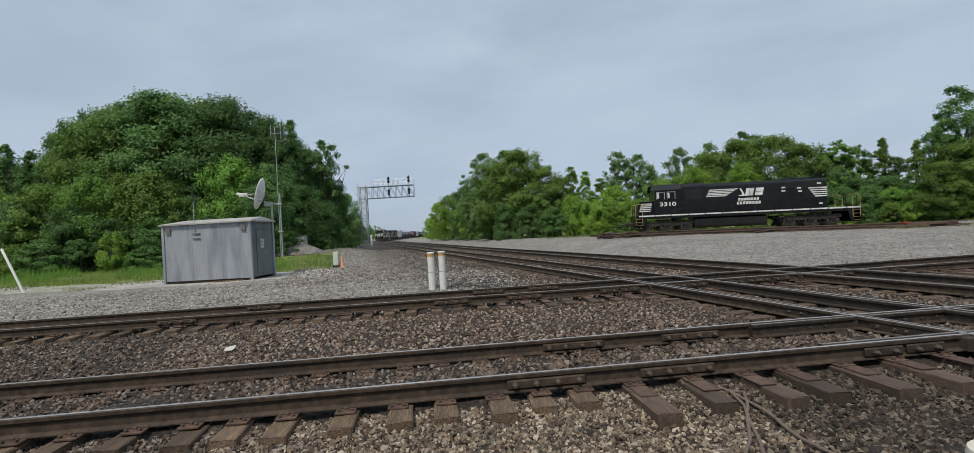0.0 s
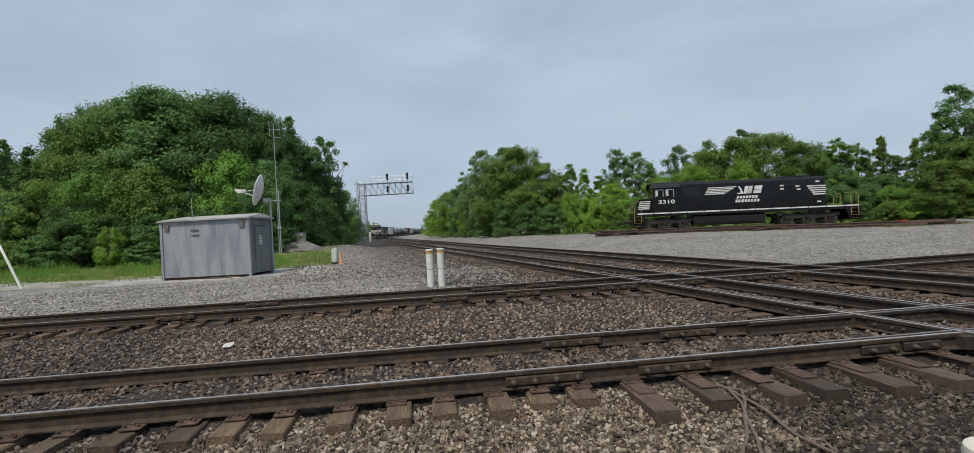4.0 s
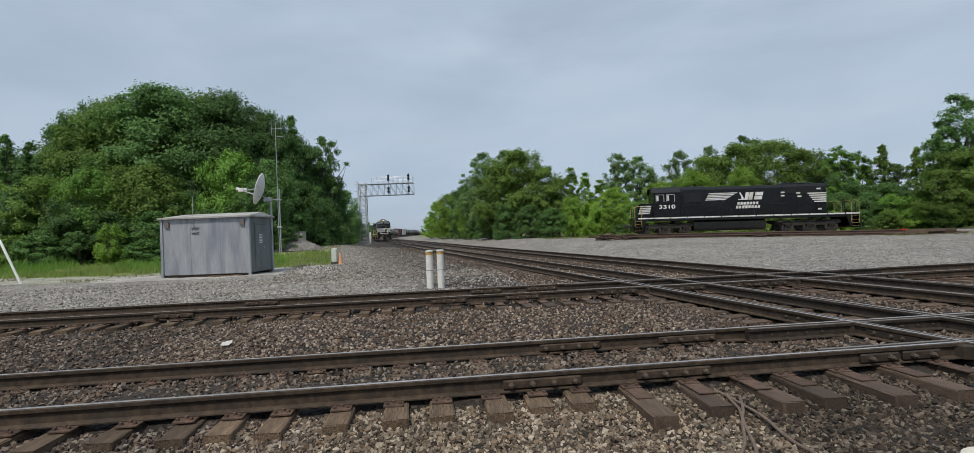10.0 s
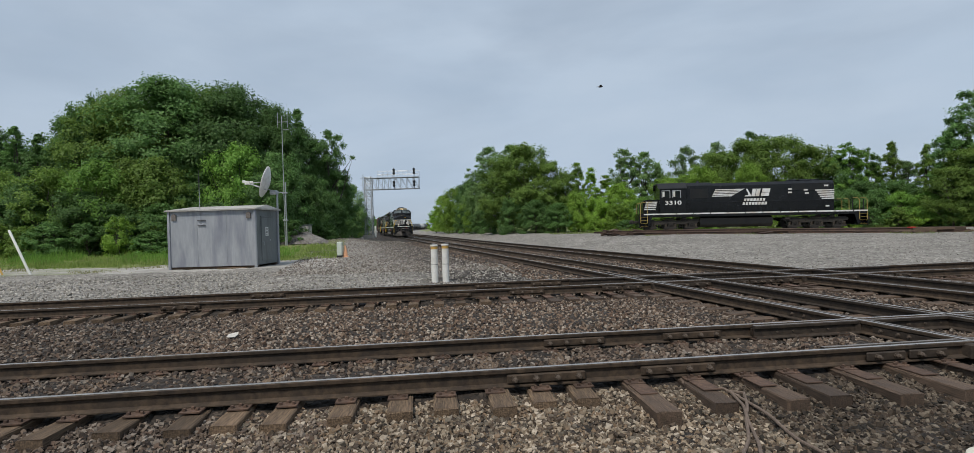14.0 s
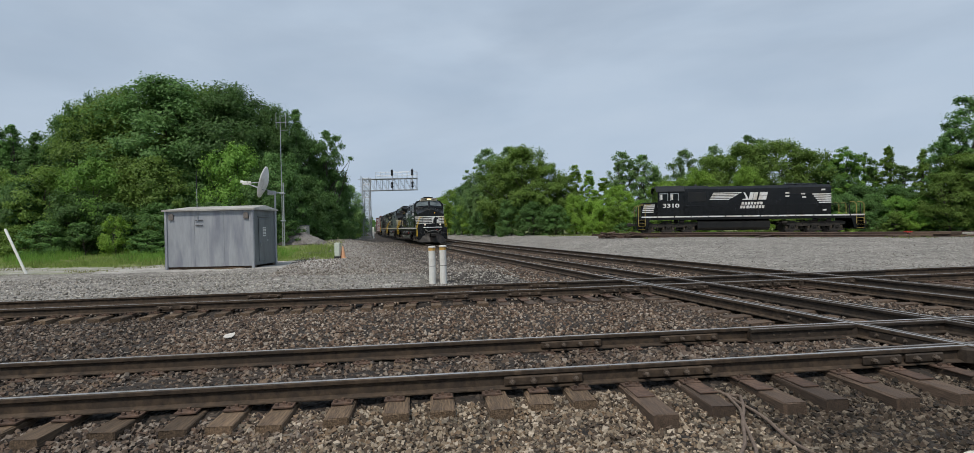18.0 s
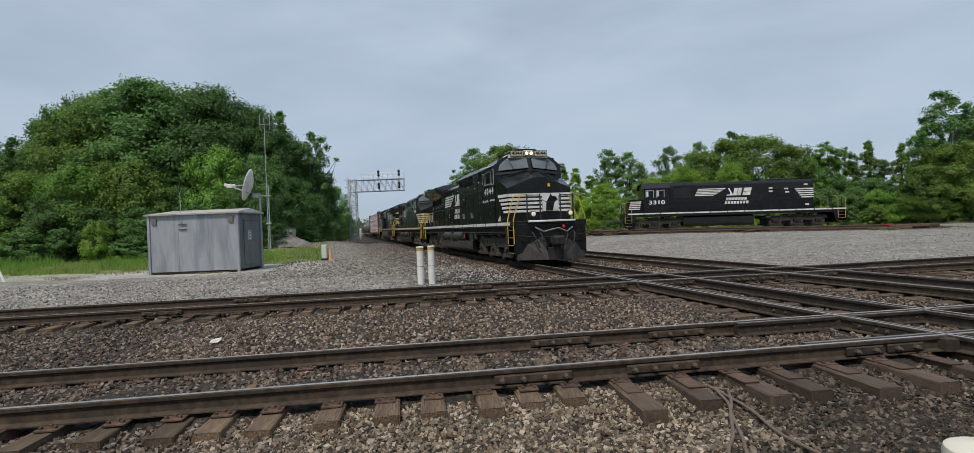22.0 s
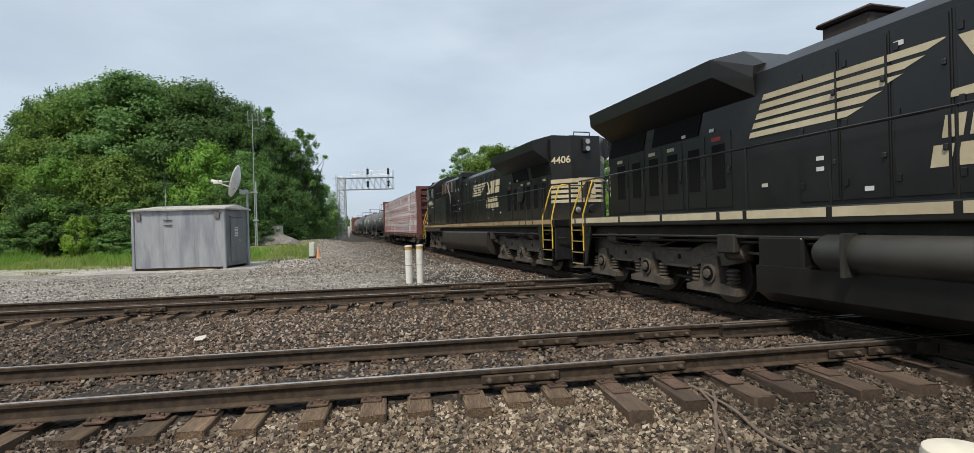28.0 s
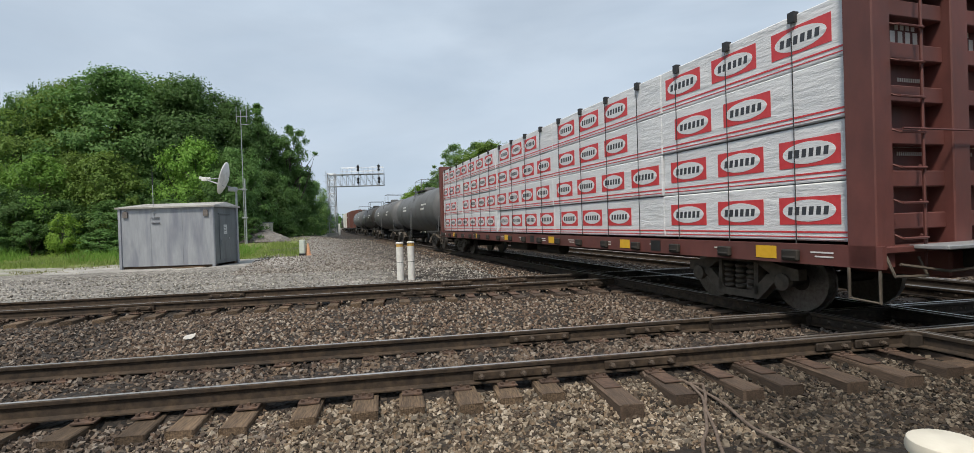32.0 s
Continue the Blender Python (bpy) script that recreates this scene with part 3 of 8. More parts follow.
def tie_mesh(name, length, mat, seed):
    r = random.Random(seed)
    f = Form()
    f.box(-length / 2, length / 2, -0.115, 0.115, -0.18, 0.0, 0.012)
    f.v = [(x + r.uniform(-0.012, 0.012), y + r.uniform(-0.008, 0.008), z + r.uniform(-0.006, 0.004)) for x, y, z in f.v]
    return f.mesh(name, mat)


TIES = [tie_mesh("tie", 2.6, TIE_WOOD, i) for i in range(5)]
TIES_DARK = [tie_mesh("tie", 2.6, TIE_DARK, 40 + i) for i in range(4)]
TIMBERS = [tie_mesh("crossing_timber", 3.1, TIE_DARK, 20 + i) for i in range(4)]
pf = Form()
pf.box(-0.19, 0.19, -0.10, 0.10, 0.0, 0.02, 0.004)
for px, py in ((-0.15, -0.06), (-0.15, 0.06), (0.15, -0.06), (0.15, 0.06), (-0.105, 0.0), (0.105, 0.0)):
    pf.box(px - 0.014, px + 0.014, py - 0.014, py + 0.014, 0.018, 0.045)
PLATE = pf.mesh("tie_plate", PLATE_STEEL)
WEAR_PLATE = Form().box(-0.15, 0.15, -0.09, 0.09, 0.0, 0.016, 0.004).mesh("wear_plate", PLATE_STEEL)
bf = Form()
bf.box(-0.42, 0.42, -0.030, 0.012, -0.045, 0.045, 0.010)
BAR = bf.mesh("joint_bar", RAIL_SIDE)
nf = Form()
nf.turned([(0.038, 0.0), (0.038, 0.014), (0.029, 0.014), (0.029, 0.044), (0.016, 0.048), (0.016, 0.070)], (0, 0, 0), "y", 6)
BOLT = nf.mesh("bolt", BOLT_STEEL)


def upright(x_way, at):
    """A pose whose x runs along a level way."""
    x = Vector(x_way).normalized()
    y = UP.cross(x)
    return Matrix(((x.x, y.x, 0, at[0]), (x.y, y.y, 0, at[1]), (x.z, y.z, 1, at[2]), (0, 0, 0, 1)))


def straight_rail(parent, middle_n, along, mid, d0, d1, side, lift=0.0):
    step = 2.0
    ds = np.arange(d0, d1 + step, step)
    pts = [middle_n * (mid + side * GAUGE / 2) + along * float(d) + UP * (TOP + lift) for d in ds]
    return part("rail", rail_form(pts, [middle_n] * len(pts)), (RAIL_SIDE, RAIL_TOP), parent)


def cross_track(label, mid, d0, d1, tie_d, timber_range, joints):
    t = thing("railway_track", label, "railway track", "cross tracks")
    for side in (-1, 1):
        straight_rail(t, NA, DA, mid, d0, d1, side)
    r = random.Random(int(mid * 100))
    for i, d in enumerate(tie_d):
        long_one = timber_range[0] < d < timber_range[1]
        mesh = r.choice(TIMBERS if long_one else TIES)
        p = NA * (mid + r.uniform(-0.07, 0.07) - (0.1 if long_one else 0)) + DA * (d + r.uniform(-0.03, 0.03)) + UP * (r.uniform(-0.012, 0.004))
        tie = part("tie", mesh, None, t, at=upright(NA + DA * r.uniform(-0.05, 0.05), p))
        for side in (-1, 1):
            q = NA * (mid + side * GAUGE / 2) + DA * d + UP * 0.0
            part("tie_plate", PLATE, None, tie, at=tie.matrix_basis.inverted() @ upright(NA, (q.x, q.y, 0.001)))
            if long_one:
                q = NA * (mid + side * (GAUGE / 2 + 0.36)) + DA * d
                part("wear_plate", WEAR_PLATE, None, tie, "flat rusty wear plate", at=tie.matrix_basis.inverted() @ upright(NA, (q.x, q.y, 0.001)))
    for side, face, d, count in joints:
        base = NA * (mid + side * GAUGE / 2 + face * 0.034) + DA * d + UP * 0.098
        bar = part("joint_bar", BAR, None, t, "rusty bolted joint bar", at=upright(DA * (1 if face < 0 else -1), base))
        for j in range(count):
            u = -0.34 + 0.68 * j / (count - 1)
            part("bolt", BOLT, None, bar, at=pose(u, -0.028, 0.0, 0, 0, 180))
    return t


tie_near = [-3.91, -3.42, -2.85, -2.35, -1.91, -1.46, -0.90, -0.39, 0.09, 0.59, 1.07, 1.52, 2.07, 2.72, 3.32, 3.82, 4.49, 5.13, 5.73]
ties_1 = [-3.91 - 0.5 * i for i in range(40, 0, -1)] + tie_near + [5.73 + 0.6 * i for i in range(1, 12)]
cross_track("rusty near track with weathered ties and bolted joints", A1, -90, 90, ties_1, (1.9, 20),
            [(-1, -1, 1.15, 4), (-1, -1, 2.60, 4), (-1, 1, 1.15, 4), (1, -1, 1.87, 4), (1, -1, 3.55, 4)])
cross_track("rusty far track with half-buried ties", A2, -120, 120, [-30 + 0.51 * i for i in range(105)], (1.5, 14),
            [(-1, -1, -5.6, 4), (-1, -1, 0.45, 4), (-1, -1, 2.2, 4), (1, -1, -4.2, 4), (1, -1, 1.5, 4), (1, -1, 3.0, 4)])


def main_track(label, middle):
    t = thing("railway_track", label, "railway track", "main tracks")
    ss = list(np.arange(-120, 40, 4.0)) + list(np.arange(40, 320, 6.0)) + list(np.arange(320, 900, 40.0))
    for side in (-1, 1):
        pts = [main_point(float(s), middle + side * GAUGE / 2) + UP * 0.003 for s in ss]
        nor = [UP.cross(main_way(float(s))) * -1 for s in ss]
        part("rail", rail_form(pts, nor), (RAIL_SIDE, RAIL_TOP), t)
    r = random.Random(int(middle * 100))
    for i in range(120):
        s = -8 + 0.52 * i
        if any(abs((main_point(s, middle)).dot(NA) - m) < 1.1 for m in (A1, A2)):
            continue
        w = main_way(s)
        p = main_point(s, middle)
        part("tie", r.choice(TIES_DARK), None, t, at=upright(UP.cross(w) + w * r.uniform(-0.03, 0.03), (p.x, p.y, p.z - TOP + r.uniform(-0.02, 0.0))))
    return t


main_track("main track that carries the freight train", B1)
main_track("second main track beside the first", B2)


def crossing():
    """The diamonds where the tracks cross: guard rails inside every rail, filler castings and heavy bolts."""
    t = thing("track_crossing", "heavy bolted steel rail diamond crossing", "track crossing")
    inner = 0.115

    def corner(n1, m1, n2, m2):
        det = n1.x * n2.y - n1.y * n2.x
        return Vector(((m1 * n2.y - m2 * n1.y) / det, (n1.x * m2 - n2.x * m1) / det, 0))

    for ma in (A1, A2):
        d_lo = corner(NA, ma, NB, B1 - GAUGE / 2).dot(DA) - 1.7
        d_hi = corner(NA, ma, NB, B2 + GAUGE / 2).dot(DA) + 2.2
        for side in (-1, 1):
            pts = [NA * (ma + side * (GAUGE / 2 - inner)) + DA * d + UP * (TOP - 0.003) for d in (d_lo, (d_lo + d_hi) / 2, d_hi)]
            part("guard_rail", rail_form(pts, [NA] * 3), (CROSSING_STEEL, GUARD_TOP), t, "guard rail with a worn top")
            f = Form()
            m = NA * (ma + side * (GAUGE / 2 - inner / 2))
            p, q = m + DA * d_lo, m + DA * d_hi
            w = NA * 0.02
            f.add([p - w + UP * 0.05, p + w + UP * 0.05, q + w + UP * 0.05, q - w + UP * 0.05, p - w + UP * 0.145, p + w + UP * 0.145, q + w + UP * 0.145, q - w + UP * 0.145],
                  [(0, 1, 2, 3), (4, 5, 6, 7), (0, 1, 5, 4), (2, 3, 7, 6), (1, 2, 6, 5), (3, 0, 4, 7)])
            part("filler", f, CROSSING_STEEL, t)
    for mb in (B1, B2):
        s_lo = corner(NB, mb, NA, A1 - GAUGE / 2).dot(DB) - 2.0
        s_hi = corner(NB, mb, NA, A2 + GAUGE / 2).dot(DB) + 1.6
        for side in (-1, 1):
            pts = [NB * (mb + side * (GAUGE / 2 - inner)) + DB * s + UP * (TOP - 0.006) for s in (s_lo, (s_lo + s_hi) / 2, s_hi)]
            part("guard_rail", rail_form(pts, [NB] * 3), (CROSSING_STEEL, GUARD_TOP), t, "guard rail with a worn top")
    # side bars and bolts that hold each corner together
    for ma in (A1, A2):
        for sa in (-1, 1):
            for mb in (B1, B2):
                for sb in (-1, 1):
                    c = corner(NA, ma + sa * GAUGE / 2, NB, mb + sb * GAUGE / 2)
                    for way, nor, spread in ((DA, NA, (-1.15, -0.62, 0.62, 1.15)), (DB, NB, (-0.95, 0.95))):
                        for k, face in enumerate((-1, 1)):
                            for u in spread:
                                f_at = c + way * u + nor * face * 0.036 + UP * 0.098
                                bar = Form()
                                bar.box(-0.24, 0.24, -0.035, 0.0, -0.05, 0.05, 0.012)
                                m = CORNER_BARS.setdefault("bar", None) or bar.mesh("side_bar", CROSSING_STEEL)
                                CORNER_BARS["bar"] = m
                                b = part("side_bar", m, None, t, at=upright(way * (1 if face < 0 else -1), f_at))
                                for v in (-0.12, 0.12):
                                    part("bolt", BOLT, None, b, at=pose(v, -0.032, 0, 0, 0, 180))
                    f = Form()
                    f.turned([(0.16, 0.02), (0.16, 0.165), (0.13, 0.185)], (c.x, c.y, 0), "z", 8)
                    part("corner_casting", f, CROSSING_STEEL, t)
    return t


CORNER_BARS = {}
crossing()

scatter_stones("gravel_foreground", "loose crushed brown and grey ballast stones before the track", BALLAST, band(3.75, 5.30, -2.0, 2.9), 10500, (0.032, 0.066), 11, False, 0.5)
scatter_stones("gravel_soiled_foreground", "dark brown ballast along the near track", BALLAST_BROWN, band(3.9, 5.30, -6.6, -1.0), 10000, (0.034, 0.068), 20, False, 0.5)
scatter_stones("gravel_fine_foreground", "small brown ballast chips before the track", BALLAST, band(3.75, 5.30, -2.4, 3.4), 3500, (0.025, 0.045), 16, False)
scatter_stones("gravel_by_crossing", "dark ballast before the crossing", BALLAST_DARKEST, band(3.4, 5.30, 2.3, 7.2), 13000, (0.032, 0.066), 17, False, 0.5)
scatter_stones("gravel_between_rails", "dark oily ballast between the near rails", BALLAST_BROWN, band(5.40, 6.85, -9, 11), 9000, (0.035, 0.07), 12, False)
scatter_stones("gravel_between_tracks", "grey brown ballast between the two cross tracks", BALLAST_DARK, band(6.9, 12.1, -4.5, 4.4), 10500, (0.04, 0.075), 13, False)
scatter_stones("gravel_brown_patch", "dark brown ballast along the cross tracks", BALLAST_BROWN, band(6.9, 12.1, -13, -2.5), 11500, (0.04, 0.075), 26, False)
scatter_stones("gravel_in_crossing", "dark reddish ballast inside the crossing", BALLAST_BROWN, band(6.9, 12.1, 3.6, 14), 11500, (0.04, 0.075), 27, False)
scatter_stones("gravel_far_track", "dark ballast in the far track", BALLAST_DARK, band(12.1, 14.3, -18, 16), 6000, (0.05, 0.09), 14, False)
scatter_stones("gravel_verge", "pale gravel beside the far track", ROAD_STONE, band(14.0, 23.0, -24, 3), 10000, (0.04, 0.085), 15, False)
scatter_stones("gravel_yard", "grey gravel spread over the yard", YARD_STONE, yard, 7000, (0.03, 0.06), 18, False)


def lane(r, n):
    """Random places on the brown gravel lane beside the main track."""
    y = 20 + 45 * r.random(n) ** 1.5
    l = r.uniform(-3.5, 5.2, n)
    s = (y - l * NB.y) / DB.y
    l2 = l + np.interp(s, BEND_S, BEND)
    return NB.x * l2 + DB.x * s, NB.y * l2 + DB.y * s


LANE_STONE = stone_mix("brown_grey_gravel", [(0.198, 0.173, 0.150), (0.277, 0.247, 0.217), (0.099, 0.084, 0.072), (0.356, 0.328, 0.294), (0.148, 0.125, 0.103)])
scatter_stones("gravel_lane", "brown grey gravel of the lane beside the main track", LANE_STONE, lane, 11000, (0.05, 0.10), 19, False)


def main_bed(r, n):
    """Random places in the bed of the two main tracks, clear of the rails."""
    s = 14.5 + 45 * r.random(n) ** 1.6
    l = r.uniform(5.0, 13.4, n)
    keep = np.ones(n, bool)
    for mid in (B1, B2):
        for side in (-1, 1):
            keep &= np.abs(l - mid - side * GAUGE / 2) > 0.10
    s, l = s[keep], l[keep]
    l2 = l + np.interp(s, BEND_S, BEND)
    return NB.x * l2 + DB.x * s, NB.y * l2 + DB.y * s


scatter_stones("gravel_main_bed", "reddish brown ballast in the main tracks", BALLAST_DARK, main_bed, 12000, (0.045, 0.09), 23, False)


# ---- the freight train ----
LOCO_BLACK = surface("locomotive_black", (0.0055, 0.006, 0.007), (0.010, 0.011, 0.013), 3.0, 0.24, 0, 0.03, (0.018, 0.018, 0.017), 0.8, 0.35, stretch=(1, 1, 0.5))
LOCO_DUSTY = surface("locomotive_dusty_black", (0.0075, 0.0078, 0.0085), (0.013, 0.013, 0.013), 4.0, 0.32, 0, 0.05, (0.026, 0.023, 0.018), 0.7, 0.4, stretch=(1, 1, 0.6))


def road_dirt(m, top, soft_edge, colour):
    """Brown road dust thrown up over the lower part of a body, with an uneven edge."""
    n, l = m.node_tree.nodes, m.node_tree.links
    shader = n["Principled BSDF"]
    old = shader.inputs["Base Color"].links[0].from_socket
    where, split = n.new("ShaderNodeTexCoord"), n.new("ShaderNodeSeparateXYZ")
    l.new(where.outputs["Object"], split.inputs[0])
    cloud = n.new("ShaderNodeTexNoise")
    cloud.inputs["Scale"].default_value, cloud.inputs["Detail"].default_value = 1.4, 5
    l.new(where.outputs["Object"], cloud.inputs["Vector"])
    add = n.new("ShaderNodeMath")
    add.operation = "MULTIPLY_ADD"
    add.inputs[1].default_value = -0.9
    l.new(cloud.outputs["Fac"], add.inputs[0])
    l.new(split.outputs["Z"], add.inputs[2])
    reach = n.new("ShaderNodeMapRange")
    reach.inputs["From Min"].default_value, reach.inputs["From Max"].default_value = top - soft_edge - 0.45, top - 0.45
    reach.inputs["To Min"].default_value, reach.inputs["To Max"].default_value = 0.65, 0.0
    l.new(add.outputs[0], reach.inputs["Value"])
    mix = n.new("ShaderNodeMix")
    mix.data_type = "RGBA"
    mix.inputs["B"].default_value = (*colour, 1)
    l.new(old, mix.inputs["A"])
    l.new(reach.outputs[0], mix.inputs["Factor"])
    l.new(mix.outputs["Result"], shader.inputs["Base Color"])
    return m


LOCO_ROAD_DIRT = road_dirt(surface("locomotive_road_dirt", (0.0075, 0.0078, 0.0085), (0.013, 0.013, 0.013), 4.0, 0.34, 0, 0.05, (0.024, 0.021, 0.017), 0.7, 0.4), 2.20, 0.8, (0.072, 0.055, 0.040))
TANK_DUST = road_dirt(surface("dusty_fuel_tank", (0.018, 0.016, 0.014), (0.036, 0.031, 0.026), 3.0, 0.5, 0, 0.05, (0.012, 0.011, 0.010), 0.8, 0.4), 1.7, 1.0, (0.048, 0.038, 0.029))
RUST_STACK = surface("sooty_stack", (0.018, 0.013, 0.011), (0.05, 0.034, 0.026), 6, 0.7, 0.1, 0.1)
# dark grime, lowered further so its colour carries the shade under the frames
UNDER = surface("shaded_underframe_grime", (0.011, 0.010, 0.009), (0.027, 0.024, 0.021), 7, 0.75, 0.1, 0.2, (0.075, 0.062, 0.048), 1.5, 0.4)
TRUCK = surface("truck_grime", (0.070, 0.058, 0.046), (0.140, 0.117, 0.092), 8, 0.8, 0.1, 0.25, (0.045, 0.038, 0.032), 2.2, 0.5)
PLOUGH = surface("worn_plough_steel", (0.014, 0.012, 0.011), (0.040, 0.034, 0.029), 5, 0.5, 0.2, 0.15, (0.085, 0.07, 0.058), 1.4, 0.5, stretch=(1, 1, 0.4))
GREY_CABLE = surface("pale_jumper_cable", (0.14, 0.13, 0.12), (0.22, 0.21, 0.19), 9, 0.6)
# truck grime again, darkened to hold the shade beneath the lead locomotive
TRUCK_SHADED = surface("shaded_truck_grime", (0.042, 0.036, 0.029), (0.092, 0.078, 0.062), 8, 0.75, 0.1, 0.25, (0.028, 0.024, 0.021), 2.2, 0.5)
WHEEL = surface("wheel_steel", (0.022, 0.019, 0.017), (0.045, 0.038, 0.033), 10, 0.7, 0.2, 0.1, (0.02, 0.018, 0.016), 3, 0.5)
TREAD = surface("worn_wheel_tread", (0.12, 0.11, 0.10), (0.22, 0.21, 0.20), 20, 0.4, 0.8, 0.03)
TRIM_WHITE = surface("white_trim", (0.60, 0.61, 0.60), (0.74, 0.75, 0.74), 6, 0.45, 0, 0.03, (0.36, 0.28, 0.19), 1.0, 0.55)
TRIM_CREAM = surface("cream_trim", (0.52, 0.46, 0.31), (0.62, 0.55, 0.39), 6, 0.5, 0, 0.03, (0.34, 0.27, 0.17), 1.0, 0.5)
SILL_DIRTY = surface("dirty_sill_stripe", (0.24, 0.145, 0.062), (0.38, 0.25, 0.115), 3, 0.6, 0, 0.05, (0.42, 0.34, 0.21), 0.5, 0.6)
RAIL_YELLOW = surface("yellow_handrail", (0.55, 0.36, 0.02), (0.68, 0.46, 0.05), 9, 0.5, 0, 0.03, (0.25, 0.18, 0.05), 3, 0.4)
STEP_EDGE = surface("worn_yellow_edge", (0.20, 0.15, 0.04), (0.48, 0.35, 0.08), 12, 0.7)
DARK_GLASS = surface("dark_glass", (0.010, 0.013, 0.015), (0.016, 0.019, 0.021), 2, 0.08, 0, 0.0, gloss_vary=0.03)
RESERVOIR = surface("grey_reservoir", (0.022, 0.023, 0.021), (0.040, 0.040, 0.036), 4, 0.45, 0, 0.05, (0.055, 0.05, 0.04), 0.9, 0.5)
# the pale grey base stands in for sky reflected in the windshield
SKY_SHEEN_GLASS = surface("sky_sheen_glass", (0.11, 0.135, 0.145), (0.15, 0.175, 0.185), 2, 0.08, 0, 0.0, gloss_vary=0.03)
SILVER = surface("aluminium_frame", (0.45, 0.46, 0.47), (0.58, 0.59, 0.60), 10, 0.4, 0.7, 0.03)
GRILLE = surface("dark_grille", (0.006, 0.006, 0.006), (0.014, 0.013, 0.013), 20, 0.7, 0, 0.2)
GRILLE.node_tree.nodes["Principled BSDF"].inputs["Specular IOR Level"].default_value = 0.08
LAMP_LIT = glowing("lit_lamp", (1.0, 0.74, 0.42), 2.4)
LAMP_DIM = glowing("dim_lamp", (0.80, 0.70, 0.55), 0.22)
RED_MARK = surface("red_marker", (0.35, 0.02, 0.02), (0.5, 0.04, 0.03), 10, 0.5)
CAR_BROWN = surface("freight_car_brown", (0.105, 0.034, 0.030), (0.155, 0.052, 0.044), 4, 0.6, 0, 0.08, (0.055, 0.028, 0.024), 0.9, 0.5, stretch=(1, 1, 0.5))
CAR_RED = surface("boxcar_red_brown", (0.12, 0.045, 0.035), (0.18, 0.07, 0.052), 3, 0.7, 0, 0.1, (0.07, 0.035, 0.03), 0.6, 0.6, stretch=(1, 1, 0.4))
WRAP = surface("white_lumber_wrap", (0.62, 0.645, 0.67), (0.74, 0.755, 0.77), 3.2, 0.32, 0, 0.8, (0.62, 0.64, 0.67), 1.3, 0.5, depth=0.04, stretch=(0.5, 1, 2.0))
WRAP_RED = surface("red_print", (0.50, 0.035, 0.045), (0.62, 0.06, 0.065), 5, 0.4, 0, 0.2)
WRAP_INK = surface("dark_print", (0.03, 0.035, 0.045), (0.05, 0.055, 0.065), 8, 0.5)
STRAP = surface("black_strap", (0.015, 0.015, 0.016), (0.03, 0.03, 0.032), 8, 0.5)
LUMBER = surface("lumber_end", (0.30, 0.22, 0.13), (0.42, 0.32, 0.20), 12, 0.8)
TANK_GREY = surface("tank_grey", (0.11, 0.115, 0.12), (0.17, 0.175, 0.18), 2.2, 0.55, 0.1, 0.05, (0.07, 0.068, 0.064), 0.5, 0.6, stretch=(1, 1, 0.4))
TANK_BLACK = surface("tank_black", (0.018, 0.018, 0.019), (0.035, 0.034, 0.033), 2.2, 0.5, 0, 0.05, (0.08, 0.07, 0.06), 0.5, 0.5, stretch=(1, 1, 0.4))
TANK_WHITE = surface("tank_white", (0.55, 0.55, 0.53), (0.66, 0.66, 0.64), 2.2, 0.5, 0, 0.05, (0.30, 0.28, 0.25), 0.5, 0.5, stretch=(1, 1, 0.4))
SAFETY = surface("yellow_reflector", (0.62, 0.36, 0.02), (0.72, 0.43, 0.04), 9, 0.35)


def lettering(words, size, mat, parent, at, name="lettering", width=None, shear=0.0):
    """Readable characters as a thin mesh, centred on its pose's origin, in its x and y."""
    c = bpy.data.curves.new("letters", "FONT")
    c.body, c.size, c.align_x, c.align_y, c.extrude, c.offset = words, size, "CENTER", "CENTER", 0.002, size * 0.022
    c.shear = shear
    o = bpy.data.objects.new("letters", c)
    m = bpy.data.meshes.new_from_object(o)
    bpy.data.objects.remove(o)
    bpy.data.curves.remove(c)
    if width:
        xs = [v.co.x for v in m.vertices]
        k = width / (max(xs) - min(xs))
        for v in m.vertices:
            v.co.x *= k
    m.materials.clear()
    m.materials.append(mat)
    return part(name, m, None, parent, at=at)


def on_side(x, y, z):
    """A pose for flat marks on a wall that looks along +y or -y."""
    return Matrix.Translation((x, y, z)) @ (pose(0, 0, 0, 90, 0, 180) if y > 0 else pose(0, 0, 0, 90, 0, 0))


def on_front(x, y, z, back=False):
    return Matrix.Translation((x, y, z)) @ (pose(0, 0, 0, 90, 0, -90) if back else pose(0, 0, 0, 90, 0, 90))


def flat_shapes(polys, thick=0.004):
    """Flat polygons in x and y, a few millimetres thick."""
    f = Form()
    for p in polys:
        f.prism(p, "z", -0.002, thick)
    return f


def slanted(x0, x1, y0, y1, lean=0.3):
    k = lean
    return [(x0 + k * y0, y0), (x1 + k * y0, y0), (x1 + k * y1, y1), (x0 + k * y1, y1)]


